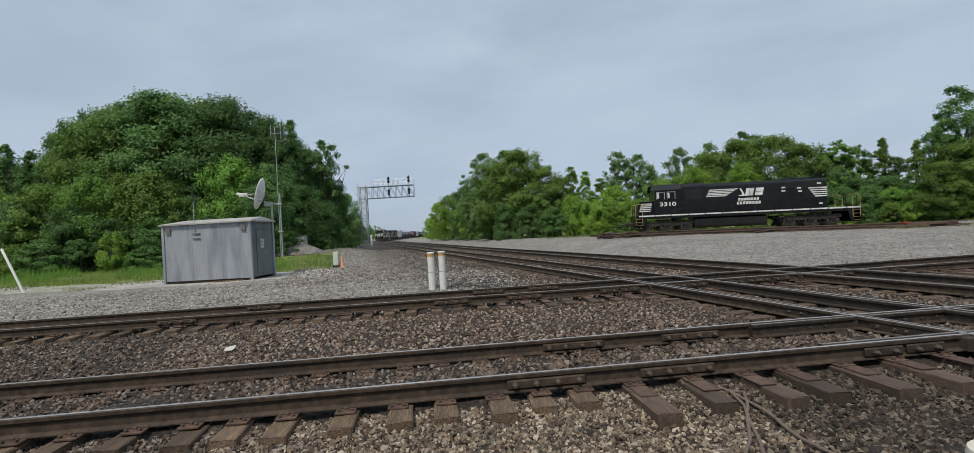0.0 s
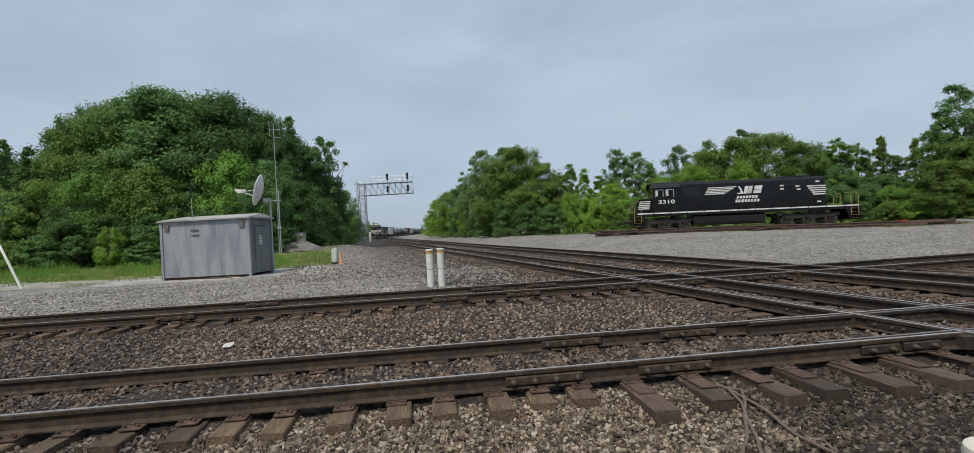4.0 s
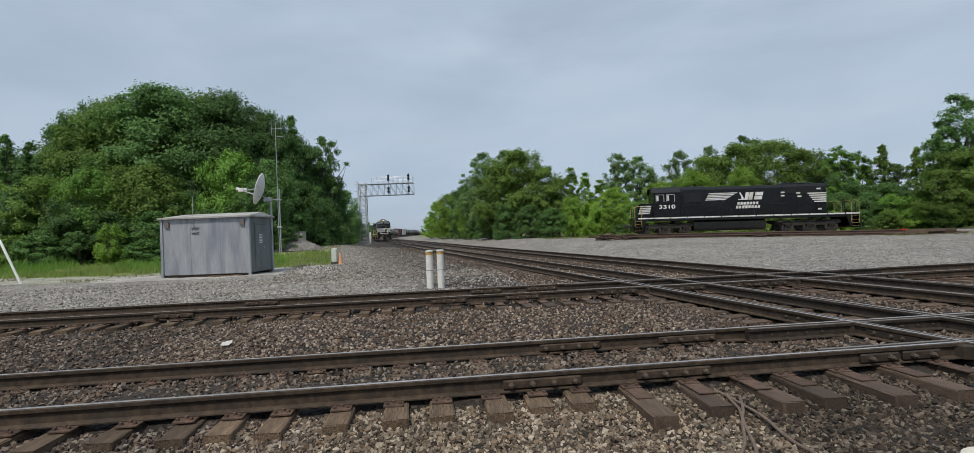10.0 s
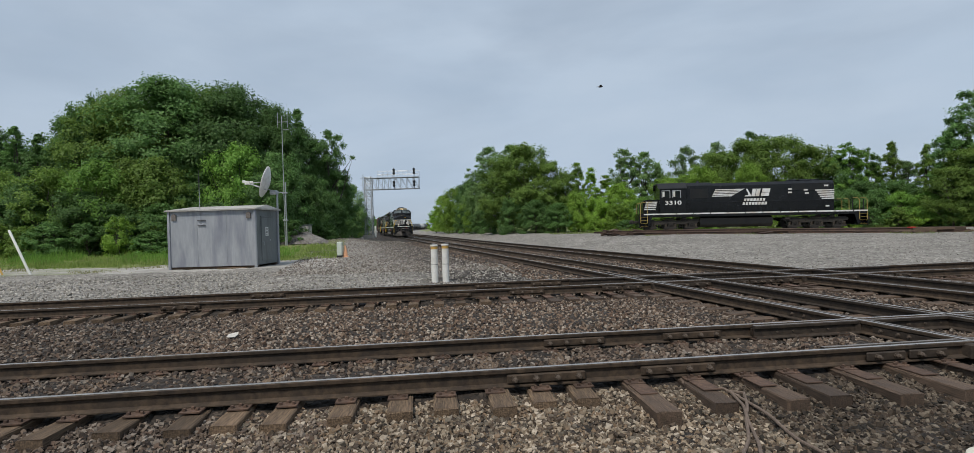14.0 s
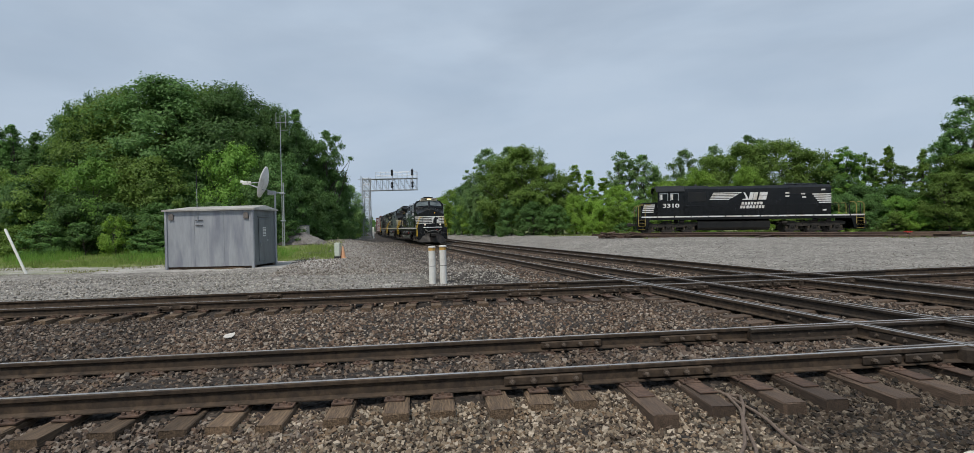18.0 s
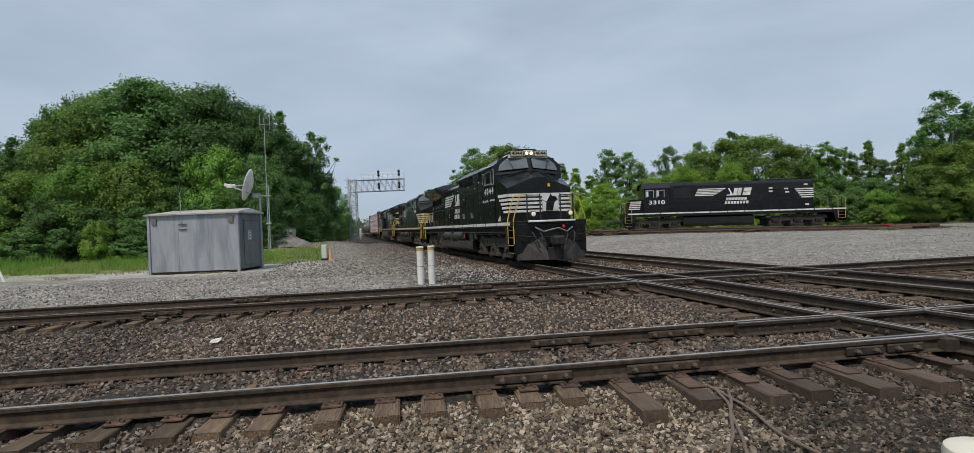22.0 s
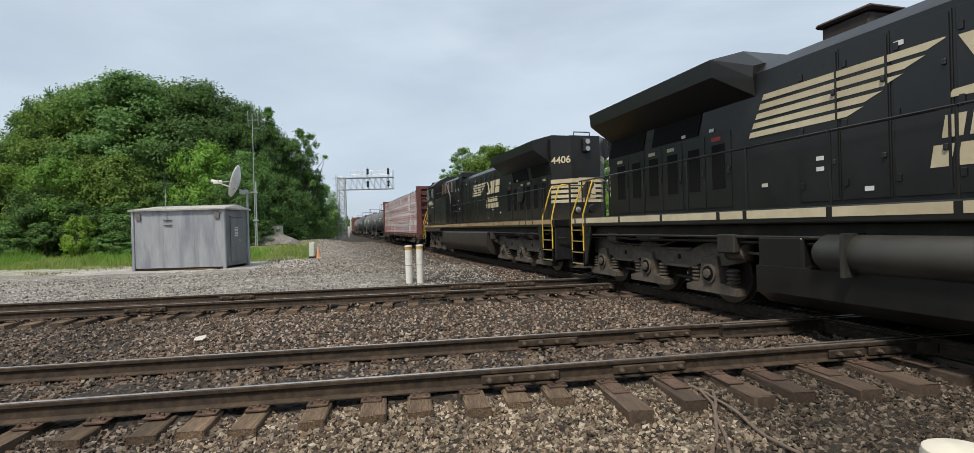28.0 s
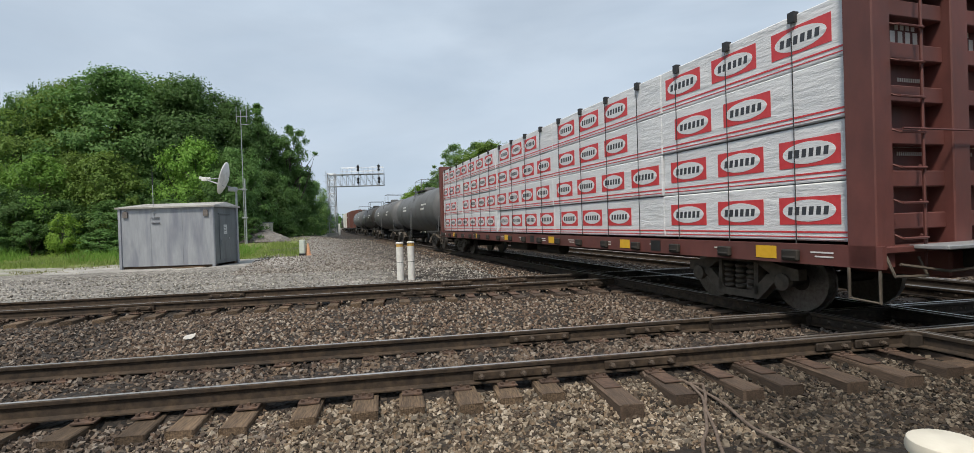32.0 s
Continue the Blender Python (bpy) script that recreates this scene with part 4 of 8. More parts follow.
def emblem(parent, mat, at):
    """The carrier's mark as plain shapes: slanted speed bars, a mane, slanted blocks, and two lines of small blocks below."""
    bars = []
    for i in range(5):
        y = -0.26 + 0.135 * i
        bars.append([(-2.50 + 0.07 * i, y), (-0.85 + 0.24 * i, y), (-0.62 + 0.24 * i, y + 0.085), (-2.46 + 0.07 * i, y + 0.085)])
    for shape in bars:
        part("speed_stripe", flat_shapes([shape]), mat, parent, at=at)
    head = [[(0.42, 0.34), (0.56, 0.34), (0.80, -0.10), (0.88, -0.30), (0.30, -0.30), (0.36, -0.22), (0.62, -0.20), (0.60, 0.0)]]
    part("mane", flat_shapes(head), mat, parent, at=at)
    for shape in (slanted(0.93, 1.24, -0.30, 0.34, 0.22), slanted(1.28, 1.60, -0.30, 0.34, 0.22)):
        part("block_mark", flat_shapes([shape]), mat, parent, at=at)
    for shape in (slanted(1.74, 2.40, -0.30, 0.0, 0.22), slanted(1.76, 2.42, 0.04, 0.34, 0.22)):
        part("round_mark", flat_shapes([shape]), mat, parent, at=at)
    for count, x0, w, y in ((7, 0.24, 0.262, -0.72), (8, 0.12, 0.262, -1.03)):
        for i in range(count):
            x = x0 + i * w
            part("name_bar", flat_shapes([[(x, y), (x + 0.20, y), (x + 0.24, y + 0.24), (x + 0.04, y + 0.24)]]), mat, parent, at=at)


def bar_of(parent, pts, r, mat, name="handrail", n=6):
    return part(name, Form().tube(pts, r, n), mat, parent, smooth=True)


MESHES = {}


def shared(key, make):
    if key not in MESHES:
        MESHES[key] = make()
    return MESHES[key]


def wheelset_mesh(radius, n=22):
    def make():
        f = Form()
        for side in (-1, 1):
            y = side * 0.735
            f.turned([(0.10, y - 0.07), (radius - 0.10, y - 0.05), (radius - 0.07, y - 0.065)], (0, 0, 0), "y", n, 0)
            f.turned([(radius - 0.07, y - 0.066), (radius, y - 0.066), (radius, y + 0.066), (radius - 0.07, y + 0.066)], (0, 0, 0), "y", n, 1)
            f.turned([(radius + 0.028, y - side * 0.066 - 0.012), (radius + 0.028, y - side * 0.066 + 0.012)], (0, 0, 0), "y", n, 1)
            f.turned([(radius - 0.07, y + 0.05), (radius - 0.16, y + 0.02), (0.14, y + 0.03), (0.13, y + 0.09)], (0, 0, 0), "y", n, 0)
        f.tube([(0, -1.05, 0), (0, 1.05, 0)], 0.085, 12)
        return f.mesh("wheelset", WHEEL, TREAD, smooth=True)
    return shared(("wheelset", radius), make)


SPINNING = []


def coil_mesh():
    """A coil spring as one turned body with deep grooves."""
    profile = [(0.075, 0.0)]
    for i in range(5):
        z = 0.068 * i
        profile += [(0.112, z + 0.014), (0.112, z + 0.036), (0.072, z + 0.05), (0.072, z + 0.062)]
    return Form().turned(profile, (0, 0, 0), "z", 10).mesh("coil_spring", TRUCK, smooth=True)


def loco_truck(parent, x, turn=False, mat=None):
    """A three-axle truck: cast side frames with journal boxes and coil springs, wheels, brake gear."""
    mat = mat or TRUCK
    t = part("truck", Form().box(-1.2, 1.2, -0.75, 0.75, 0.62, 0.95, 0.05), UNDER, parent, at=pose(x, 0, 0, 0, 0, 180 if turn else 0))
    for side in (-1, 1):
        y0, y1 = (1.0, 1.22) if side > 0 else (-1.22, -1.0)

        def frame_form():
            f = Form()
            top = [(-2.72, 1.00), (-2.45, 1.08), (-1.75, 1.08), (-1.45, 0.98), (-0.42, 0.96), (-0.25, 1.06), (0.25, 1.06), (0.42, 0.96), (1.45, 0.98), (1.75, 1.08), (2.45, 1.08), (2.72, 1.00)]
            low = [(2.72, 0.80), (2.30, 0.70), (1.60, 0.70), (1.38, 0.60), (0.58, 0.60), (0.38, 0.70), (-0.38, 0.70), (-0.58, 0.60), (-1.38, 0.60), (-1.60, 0.70), (-2.30, 0.70), (-2.72, 0.80)]
            f.prism(top + low, "y", y0, y1 - 0.04 if side > 0 else y1)
            lip = sorted((side * 1.18, side * 1.215))
            for x in (-1.0, 1.0):
                f.box(x - 0.36, x + 0.36, *lip, 0.60, 0.65, 0.01)
                f.box(x - 0.40, x + 0.40, *lip, 0.93, 0.975, 0.01)
            return f
        part("side_frame", shared(("frame", side, mat.name), lambda: frame_form().mesh("side_frame", mat)), None, t)
        # black discs on the solid side frame stand in for shaded holes
        for hx in (-1.02, 0.96):
            part("frame_hole", shared(("hole", side, mat.name), lambda: Form().turned([(0.055, 0.0), (0.055, 0.006)], (0, side * 1.22 - (0.006 if side < 0 else 0.042), 0.80), "y", 12).mesh("frame_hole", GRILLE)), None, t, at=pose(hx, 0, 0))
        for ax in (-1.95, 0.0, 1.95):
            def pedestal():
                f = Form()
                a, b = sorted((side * 1.04, side * 1.25))
                f.prism([(-0.19, 0.86), (0.19, 0.86), (0.27, 0.40), (0.64, 0.32), (0.64, 0.21), (-0.64, 0.21), (-0.64, 0.32), (-0.27, 0.40)], "y", a, b)
                f.turned([(0.17, 0.0), (0.17, 0.03 * side), (0.14, 0.035 * side)], (0, side * 1.25, 0.55), "y", 16)
                return f
            part("journal_box", shared(("pedestal", side, mat.name), lambda: pedestal().mesh("journal_box", mat, smooth=True)), None, t, at=pose(ax, 0, 0))

            def bearing():
                f = Form()
                f.turned([(0.135, 0.0), (0.135, 0.012 * side)], (0, side * 1.28, 0.55), "y", 16, 1)
                f.turned([(0.085, 0.0), (0.085, 0.035 * side), (0.05, 0.045 * side)], (0, side * 1.285, 0.55), "y", 12, 0)
                return f.mesh("bearing_cap", mat, GRILLE, smooth=True)
            part("bearing_cap", shared(("bearing", side, mat.name), bearing), None, t, at=pose(ax, 0, 0))
            for sx in (-0.45, 0.45):
                part("coil_spring", shared("coil", coil_mesh), None, t, at=pose(ax + sx, side * 1.13, 0.32))
        for bx, bz in ((-2.62, 0.96), (1.30, 1.14)):
            def cylinder():
                f = Form()
                y = side * 1.26
                f.turned([(0.06, -0.28), (0.13, -0.25), (0.13, 0.10), (0.145, 0.10), (0.145, 0.14), (0.09, 0.17)], (0, y, 0), "x", 14)
                f.tube([(-0.28, y, 0.0), (-0.78, y - side * 0.02, -0.03)], 0.026, 7)
                f.box(-0.20, 0.02, *sorted((y - side * 0.10, y - side * 0.02)), -0.16, 0.06, 0.01)
                return f
            part("brake_cylinder", shared(("cylinder", side, mat.name), lambda: cylinder().mesh("brake_cylinder", mat, smooth=True)), None, t, at=pose(bx, 0, bz))
        part("damper", shared(("damper", side, mat.name), lambda: Form().tube([(-0.55, side * 1.26, 1.14), (-0.2, side * 1.26, 1.14), (-0.2, side * 1.26, 1.14), (0.28, side * 1.26, 1.16)], [0.045, 0.045, 0.07, 0.07], 10).mesh("damper", mat, smooth=True)), None, t)
        part("pipe", shared(("pipe", side, mat.name), lambda: Form().tube([(-2.7, side * 1.31, 1.10), (-2.3, side * 1.31, 1.16), (-1.2, side * 1.30, 1.14), (-0.7, side * 1.30, 1.02), (0.75, side * 1.30, 1.00), (1.0, side * 1.31, 1.05), (1.1, side * 1.31, 1.28), (1.65, side * 1.31, 1.28), (1.65, side * 1.31, 1.12)], 0.016, 6).mesh("pipe", UNDER)), None, t)
        for bx in (-1.08, 0.88):
            part("brake_shoe", shared(("shoe", side, mat.name), lambda: Form().prism([(-0.10, 0.28), (0.02, 0.26), (0.10, 0.45), (0.08, 0.62), (-0.06, 0.60)], "y", *sorted((side * 0.82, side * 0.96))).tube([(-0.3, side * 1.02, 0.40), (0.35, side * 1.02, 0.40)], 0.03, 6).mesh("brake_shoe", UNDER)), None, t, at=pose(bx, 0, 0))
    for ax in (-1.95, 0.0, 1.95):
        w = part("wheelset", wheelset_mesh(0.53), None, t, at=pose(ax, 0, 0.53))
        SPINNING.append((w, 0.53, (ax, 0, 0.53), turn))
    return t


def stair(parent, x0, x1, side):
    """A step well: side plates, four treads with yellow noses."""
    y0, y1 = (1.02, 1.50) if side > 0 else (-1.50, -1.02)
    f = Form()
    f.box(x0 - 0.02, x0, y0, y1, 0.38, 1.6, 0.004)
    f.box(x1, x1 + 0.02, y0, y1, 0.38, 1.6, 0.004)
    f.box(x0, x1, y0 if side > 0 else y1 - 0.01, y0 + 0.01 if side > 0 else y1, 0.38, 1.6)
    well = part("step_well", f, LOCO_BLACK, parent)
    inner, inward = (x0, -1) if x0 > 0 else (x1, 1)
    skirt = [(inner, 1.60), (inner + inward * 0.46, 1.60), (inner + inward * 0.42, 1.25), (inner + inward * 0.16, 0.46), (inner, 0.40)]
    part("step_skirt", Form().prism(skirt, "y", *sorted((side * 1.44, side * 1.485))), LOCO_BLACK, well)
    for i in range(4):
        z = 0.42 + 0.295 * i
        part("tread", Form().box(x0, x1, y0, y1, z, z + 0.025, 0.004), UNDER, well)
        e = Form().box(x0, x1, y1 - 0.012 if side > 0 else y0 - 0.012, y1 + 0.014 if side > 0 else y0 + 0.014, z + 0.004, z + 0.026, 0.003)
        part("tread_edge", e, STEP_EDGE, well, "yellow step edge")
    return well


def coupler(parent, x, way):
    f = Form()
    f.box(min(x, x + way * 0.55), max(x, x + way * 0.55), -0.13, 0.13, 0.74, 0.98, 0.03)
    f.box(min(x + way * 0.45, x + way * 0.78), max(x + way * 0.45, x + way * 0.78), -0.22, 0.20, 0.68, 1.06, 0.06)
    f.box(min(x + way * 0.62, x + way * 0.88), max(x + way * 0.62, x + way * 0.88), -0.24, -0.06, 0.72, 1.02, 0.05)
    return part("coupler", f, UNDER, parent)


def hose(parent, pts, r=0.025):
    return part("air_hose", Form().tube(pts, r, 7), RUBBER, parent, smooth=True)


def rebuilt_cabinet(t, body, trim):
    """A low wide cabinet with a railed top, and a narrow upper one set back with framed intake grilles."""
    low = part("equipment_cabinet", Form().box(3.55, 6.6, -1.50, 1.50, 1.645, 3.16, 0.015), body, t)
    part("cabinet_end", Form().box(2.95, 3.55, -1.36, 1.36, 1.645, 3.14, 0.015), body, t)
    upper = part("upper_cabinet", Form().prism([(-1.02, 1.645), (1.02, 1.645), (1.02, 4.06), (0.85, 4.22), (-0.85, 4.22), (-1.02, 4.06)], "x", 1.9, 6.6), body, t)
    part("roof_block", Form().box(1.75, 2.5, -0.98, 0.98, 4.06, 4.34, 0.03), body, upper)
    for side in (-1, 1):
        w = side * 1.02
        for x0, x1 in ((5.55, 6.2), (4.72, 5.37), (3.9, 4.55)):
            part("grille_frame", Form().box(x0 - 0.08, x0, *sorted((w, w + side * 0.03)), 3.45, 4.02), SILVER, upper, "pale grille frame")
            frame_part = part("grille_frame", Form().box(x1, x1 + 0.08, *sorted((w, w + side * 0.03)), 3.45, 4.02), SILVER, upper, "pale grille frame")
            f = Form()
            for k in range(6):
                f.box(x0, x1, *sorted((w, w + side * 0.035)), 3.47 + 0.09 * k, 3.53 + 0.09 * k)
            part("louvre", f, RUST, frame_part)
            part("grille_back", Form().box(x0, x1, *sorted((w, w + side * 0.006)), 3.45, 4.02), GRILLE, frame_part)
        part("rusty_screen", Form().box(2.35, 2.85, *sorted((w, w + side * 0.02)), 3.55, 4.0, 0.004), GRILLE, upper)
        part("screen_edge", Form().tube([(2.33, w + side * 0.02, 3.53), (2.87, w + side * 0.02, 3.53), (2.87, w + side * 0.02, 4.02), (2.33, w + side * 0.02, 4.02), (2.33, w + side * 0.02, 3.53)], 0.018, 5), body, upper)
        part("hung_panel", Form().box(2.0, 3.2, *sorted((w + side * 0.01, w + side * 0.03)), 3.02, 3.42, 0.006), body, upper)
        for x in (2.3, 2.9):
            part("latch", Form().box(x - 0.03, x + 0.03, *sorted((w + side * 0.03, w + side * 0.05)), 3.38, 3.52, 0.006), SILVER, upper)
        y = side * 1.44
        bar_of(t, [(6.55, y, 3.50), (4.1, y, 3.50), (3.4, y, 3.50)], 0.020, body)
        for x in (6.5, 5.6, 4.7, 3.8):
            bar_of(t, [(x, y, 3.15), (x, y, 3.52)], 0.016, body, "stanchion")
        bar_of(t, [(3.95, side * 1.30, 3.85), (3.75, side * 1.36, 3.9), (2.85, side * 1.40, 3.20), (2.78, side * 1.40, 2.75)], 0.024, TANK_GREY, "grab_rail")
        f = Form()
        for k in range(4):
            z = 1.95 + 0.36 * k
            f.tube([(2.95, side * 0.9, z), (2.88, side * 0.9, z), (2.88, side * 1.25, z), (2.95, side * 1.25, z)], 0.014, 5)
        part("ladder_rung", f, body, t)
        o = side * 1.50
        part("belt_seam", Form().box(3.7, 6.5, *sorted((o, o + side * 0.012)), 2.02, 2.05), body, low)
        part("seam", Form().box(4.98, 5.01, *sorted((o, o + side * 0.008)), 1.75, 3.1), body, low)
        for x0, z0 in ((4.0, 1.78), (5.2, 1.78), (6.3, 1.78), (6.35, 2.1)):
            part("warning_label", Form().box(x0, x0 + 0.10, *sorted((o + side * 0.002, o + side * 0.006)), z0, z0 + 0.08), LUMBER, low)
        for x0, z0 in ((2.5, 2.85), (2.2, 2.4)):
            part("warning_label", Form().box(x0, x0 + 0.12, *sorted((w + side * 0.002, w + side * 0.006)), z0, z0 + 0.09), TRIM_WHITE, upper)


def wide_cab_locomotive(label, number, trim, lit=False, old_side=True, spec=None, wing_end=-9.12):
    """A six-axle diesel with a wide nose. x runs forward from the middle, z up from the rails."""
    t = thing("locomotive", label, "locomotive", "train locomotives")
    body = LOCO_BLACK if lit else (LOCO_DUSTY if old_side else LOCO_ROAD_DIRT)
    part("underframe", Form().box(-10.55, 10.70, -1.50, 1.50, 1.42, 1.645, 0.02), body if old_side else LOCO_DUSTY, t)
    if not old_side:
        part("cab_skirt", Form().box(5.2, 9.9, -1.495, 1.495, 1.24, 1.42, 0.02), body, t)
    part("sill_bottom", Form().box(-10.3, 10.3, -1.32, 1.32, 1.20, 1.415, 0.02), UNDER, t)
    part("centre_sill", Form().box(-10.2, 10.2, -0.5, 0.5, 0.85, 1.20, 0.03), UNDER, t)
    for side in (-1, 1):
        f = Form()
        x = 10.2
        r = random.Random(side + int(number))
        while x > -10.3:
            w = r.choice((0.5, 1.35, 1.5, 1.6))
            a, b = max(x - w, -10.4), x
            f.box(a, b, *sorted((side * 1.497, side * 1.506)), 1.50, 1.625)
            x = a - 0.09
        part("sill_stripe", f, trim if old_side else SILL_DIRTY, t)
    # nose
    NF = 9.66
    f = Form()
    front = [(-1.32, 1.645), (1.32, 1.645), (1.36, 2.98), (0.24, 3.40), (-0.24, 3.40), (-1.36, 2.98)]
    rear = [(-1.50, 1.645), (1.50, 1.645), (1.50, 3.52), (0.24, 3.90), (-0.24, 3.90), (-1.50, 3.52)]
    n = len(front)
    f.add([(NF, y, z) for y, z in front] + [(8.45, y, z) for y, z in rear],
          [tuple(range(n)), tuple(range(n, 2 * n))] + [(i, (i + 1) % n, n + (i + 1) % n, n + i) for i in range(n)])
    nose = part("nose", f, body, t)
    part("nose_door", Form().box(NF, NF + 0.025, 0.86, 1.28, 1.70, 2.98, 0.01), body, nose)
    # nose bars, sweeping back round the corners
    for i in range(5):
        z0, z1 = 2.00 + 0.158 * i, 2.092 + 0.158 * i
        if i == 4:
            z1 += 0.03
            part("nose_stripe", Form().box(NF - 0.002, NF + 0.034, 0.08, 0.82, z0, z1, 0.003), trim, nose)
        for side in (-1, 1):
            f = Form()
            f.box(NF - 0.002, NF + 0.032, *sorted((side * 1.335, 0.08 if side < 0 else 0.82)), z0, z1, 0.003)
            lead = 0.11 * (4 - i)
            a, b = NF - 0.002, (8.80 if lit else 8.55) + lead
            ya, yb = 1.335 + 0.012, 1.335 + (NF - 0.002 - b) * 0.165 + 0.012
            f.add([(a, side * ya, z0), (b + 0.06, side * yb, z0), (b, side * yb, z1), (a, side * ya, z1),
                   (a, side * (ya + 0.012), z0), (b + 0.06, side * (yb + 0.012), z0), (b, side * (yb + 0.012), z1), (a, side * (ya + 0.012), z1)],
                  [(0, 1, 2, 3), (4, 5, 6, 7), (0, 1, 5, 4), (1, 2, 6, 5), (2, 3, 7, 6), (3, 0, 4, 7)])
            part("nose_stripe", f, trim, nose)
    shield = [[(-0.32, -0.36), (0.38, -0.36), (0.38, 0.36), (-0.32, 0.36)]]
    part("nose_emblem", flat_shapes(shield, 0.028), trim, nose, at=on_front(NF + 0.01, 0.42, 2.39))
    horse = [[(-0.20, -0.34), (0.10, -0.34), (0.16, -0.05), (0.30, 0.10), (0.26, 0.22), (0.08, 0.24), (0.02, 0.34), (-0.05, 0.20), (-0.18, 0.0)]]
    part("emblem_figure", flat_shapes(horse, 0.004), body, nose, at=on_front(NF + 0.042, 0.44, 2.39))
    part("nose_hatch", Form().prism([(-0.20, 1.72), (0.74, 1.72), (0.74, 3.16), (0.22, 3.33), (-0.20, 3.33)], "x", NF + 0.002, NF + 0.012), body, nose)
    bar_of(nose, [(NF - 0.15, 0.55, 3.30), (NF - 0.15, 0.55, 3.44), (NF - 0.55, 0.60, 3.56), (NF - 0.55, 0.60, 3.42)], 0.014, BLACK, "nose_grab")
    part("warning_plate", Form().box(NF, NF + 0.018, 0.36, 0.46, 3.02, 3.15), SAFETY, nose)
    # cab
    f = Form()
    f.prism([(-1.52, 1.645), (1.52, 1.645), (1.52, 4.02), (1.14, 4.32), (0.60, 4.58), (-0.60, 4.58), (-1.14, 4.32), (-1.52, 4.02)], "x", 6.6, 8.46)
    cab = part("cab", f, body, t)
    f = Form()
    f.add([(8.46, -1.45, 3.62), (8.80, -0.06, 3.72), (8.80, 0.06, 3.72), (8.46, 1.45, 3.62), (8.34, 1.25, 4.36), (8.55, 0.06, 4.42), (8.55, -0.06, 4.42), (8.34, -1.25, 4.36),
           (8.2, -1.45, 3.62), (8.2, 1.45, 3.62), (8.2, 1.25, 4.36), (8.2, -1.25, 4.36)],
          [(0, 1, 6, 7), (1, 2, 5, 6), (2, 3, 4, 5), (7, 6, 5, 4, 10, 11), (0, 8, 9, 3, 2, 1), (0, 7, 11, 8), (3, 9, 10, 4)])
    part("windshield_bay", f, body, cab)
    for side in (-1, 1):
        a, b, c, d = (Vector(p) for p in ((8.80, side * 0.10, 3.88), (8.50, side * 1.33, 3.79), (8.38, side * 1.17, 4.31), (8.565, side * 0.10, 4.38)))
        out = Vector((0.02, side * 0.004, 0.008))
        f = Form().add([p + out for p in (a, b, c, d)] + [p for p in (a, b, c, d)], [(0, 1, 2, 3), (4, 5, 6, 7), (0, 1, 5, 4), (1, 2, 6, 5), (2, 3, 7, 6), (3, 0, 4, 7)])
        pane = part("windshield", f, SKY_SHEEN_GLASS, cab, "sloping windshield pane with a painted grey sky sheen")
        mid = (a + b) / 2 + out * 1.6
        part("wiper", Form().tube([mid, mid + Vector((-0.06, side * 0.12, 0.30)), mid + Vector((-0.1, side * 0.3, 0.38))], 0.012, 5), BLACK, pane)
    # brow with number boards and headlamps
    low = -0.07 if old_side else -0.20
    f = Form()
    f.prism([(-1.17, 4.30 + low), (1.17, 4.30 + low), (1.00, 4.46 + low), (0.86, 4.56 + low), (-0.86, 4.56 + low), (-1.00, 4.46 + low)], "x", 8.0, 8.42)
    f.prism([(8.42, 4.34 + low), (8.59, 4.40 + low), (8.57, 4.54 + low), (8.42, 4.55 + low)], "y", -0.88, 0.88)
    brow = part("brow", f, trim if old_side else body, cab, "pale brow over the windshield" if old_side else "")
    part("headlamp_box", Form().box(8.56, 8.64, -0.225, 0.225, 4.45 + low, 4.71 + low, 0.015), TRIM_CREAM if old_side else BLACK, brow)
    for side in (-1, 1):
        b = part("number_board", Form().box(8.60, 8.66, *sorted((side * 0.24, side * 0.82)), 4.46 + low, 4.70 + low, 0.01), TRIM_CREAM, brow)
        f = Form()
        ya, yb = sorted((side * 0.24, side * 0.82))
        f.box(8.655, 8.667, ya, yb, 4.685 + low, 4.70 + low)
        f.box(8.655, 8.667, ya, yb, 4.46 + low, 4.475 + low)
        f.box(8.655, 8.667, ya, ya + 0.018, 4.475 + low, 4.685 + low)
        f.box(8.655, 8.667, yb - 0.018, yb, 4.475 + low, 4.685 + low)
        part("board_edge", f, BLACK, b)
        lettering(number, 0.20, BLACK, b, on_front(8.664, side * 0.53, 4.58 + low), width=0.46)
        part("lamp_rim", Form().turned([(0.096, 0), (0.096, 0.03), (0.084, 0.03)], (8.64, side * 0.10, 4.58 + low), "x", 16), BLACK, brow, smooth=True)
        part("headlamp", Form().turned([(0.072, 0), (0.072, 0.032), (0.05, 0.036)], (8.64, side * 0.10, 4.58 + low), "x", 14), LAMP_LIT if lit else SILVER, brow, "lit headlamp" if lit else "", smooth=True)
    f = Form()
    f.box(6.7, 8.3, -0.5, 0.5, 4.66, 4.76, 0.04)
    f.box(6.9, 7.6, -0.35, 0.35, 4.76, 4.84, 0.03)
    if old_side:
        part("roof_unit", f, body, cab)
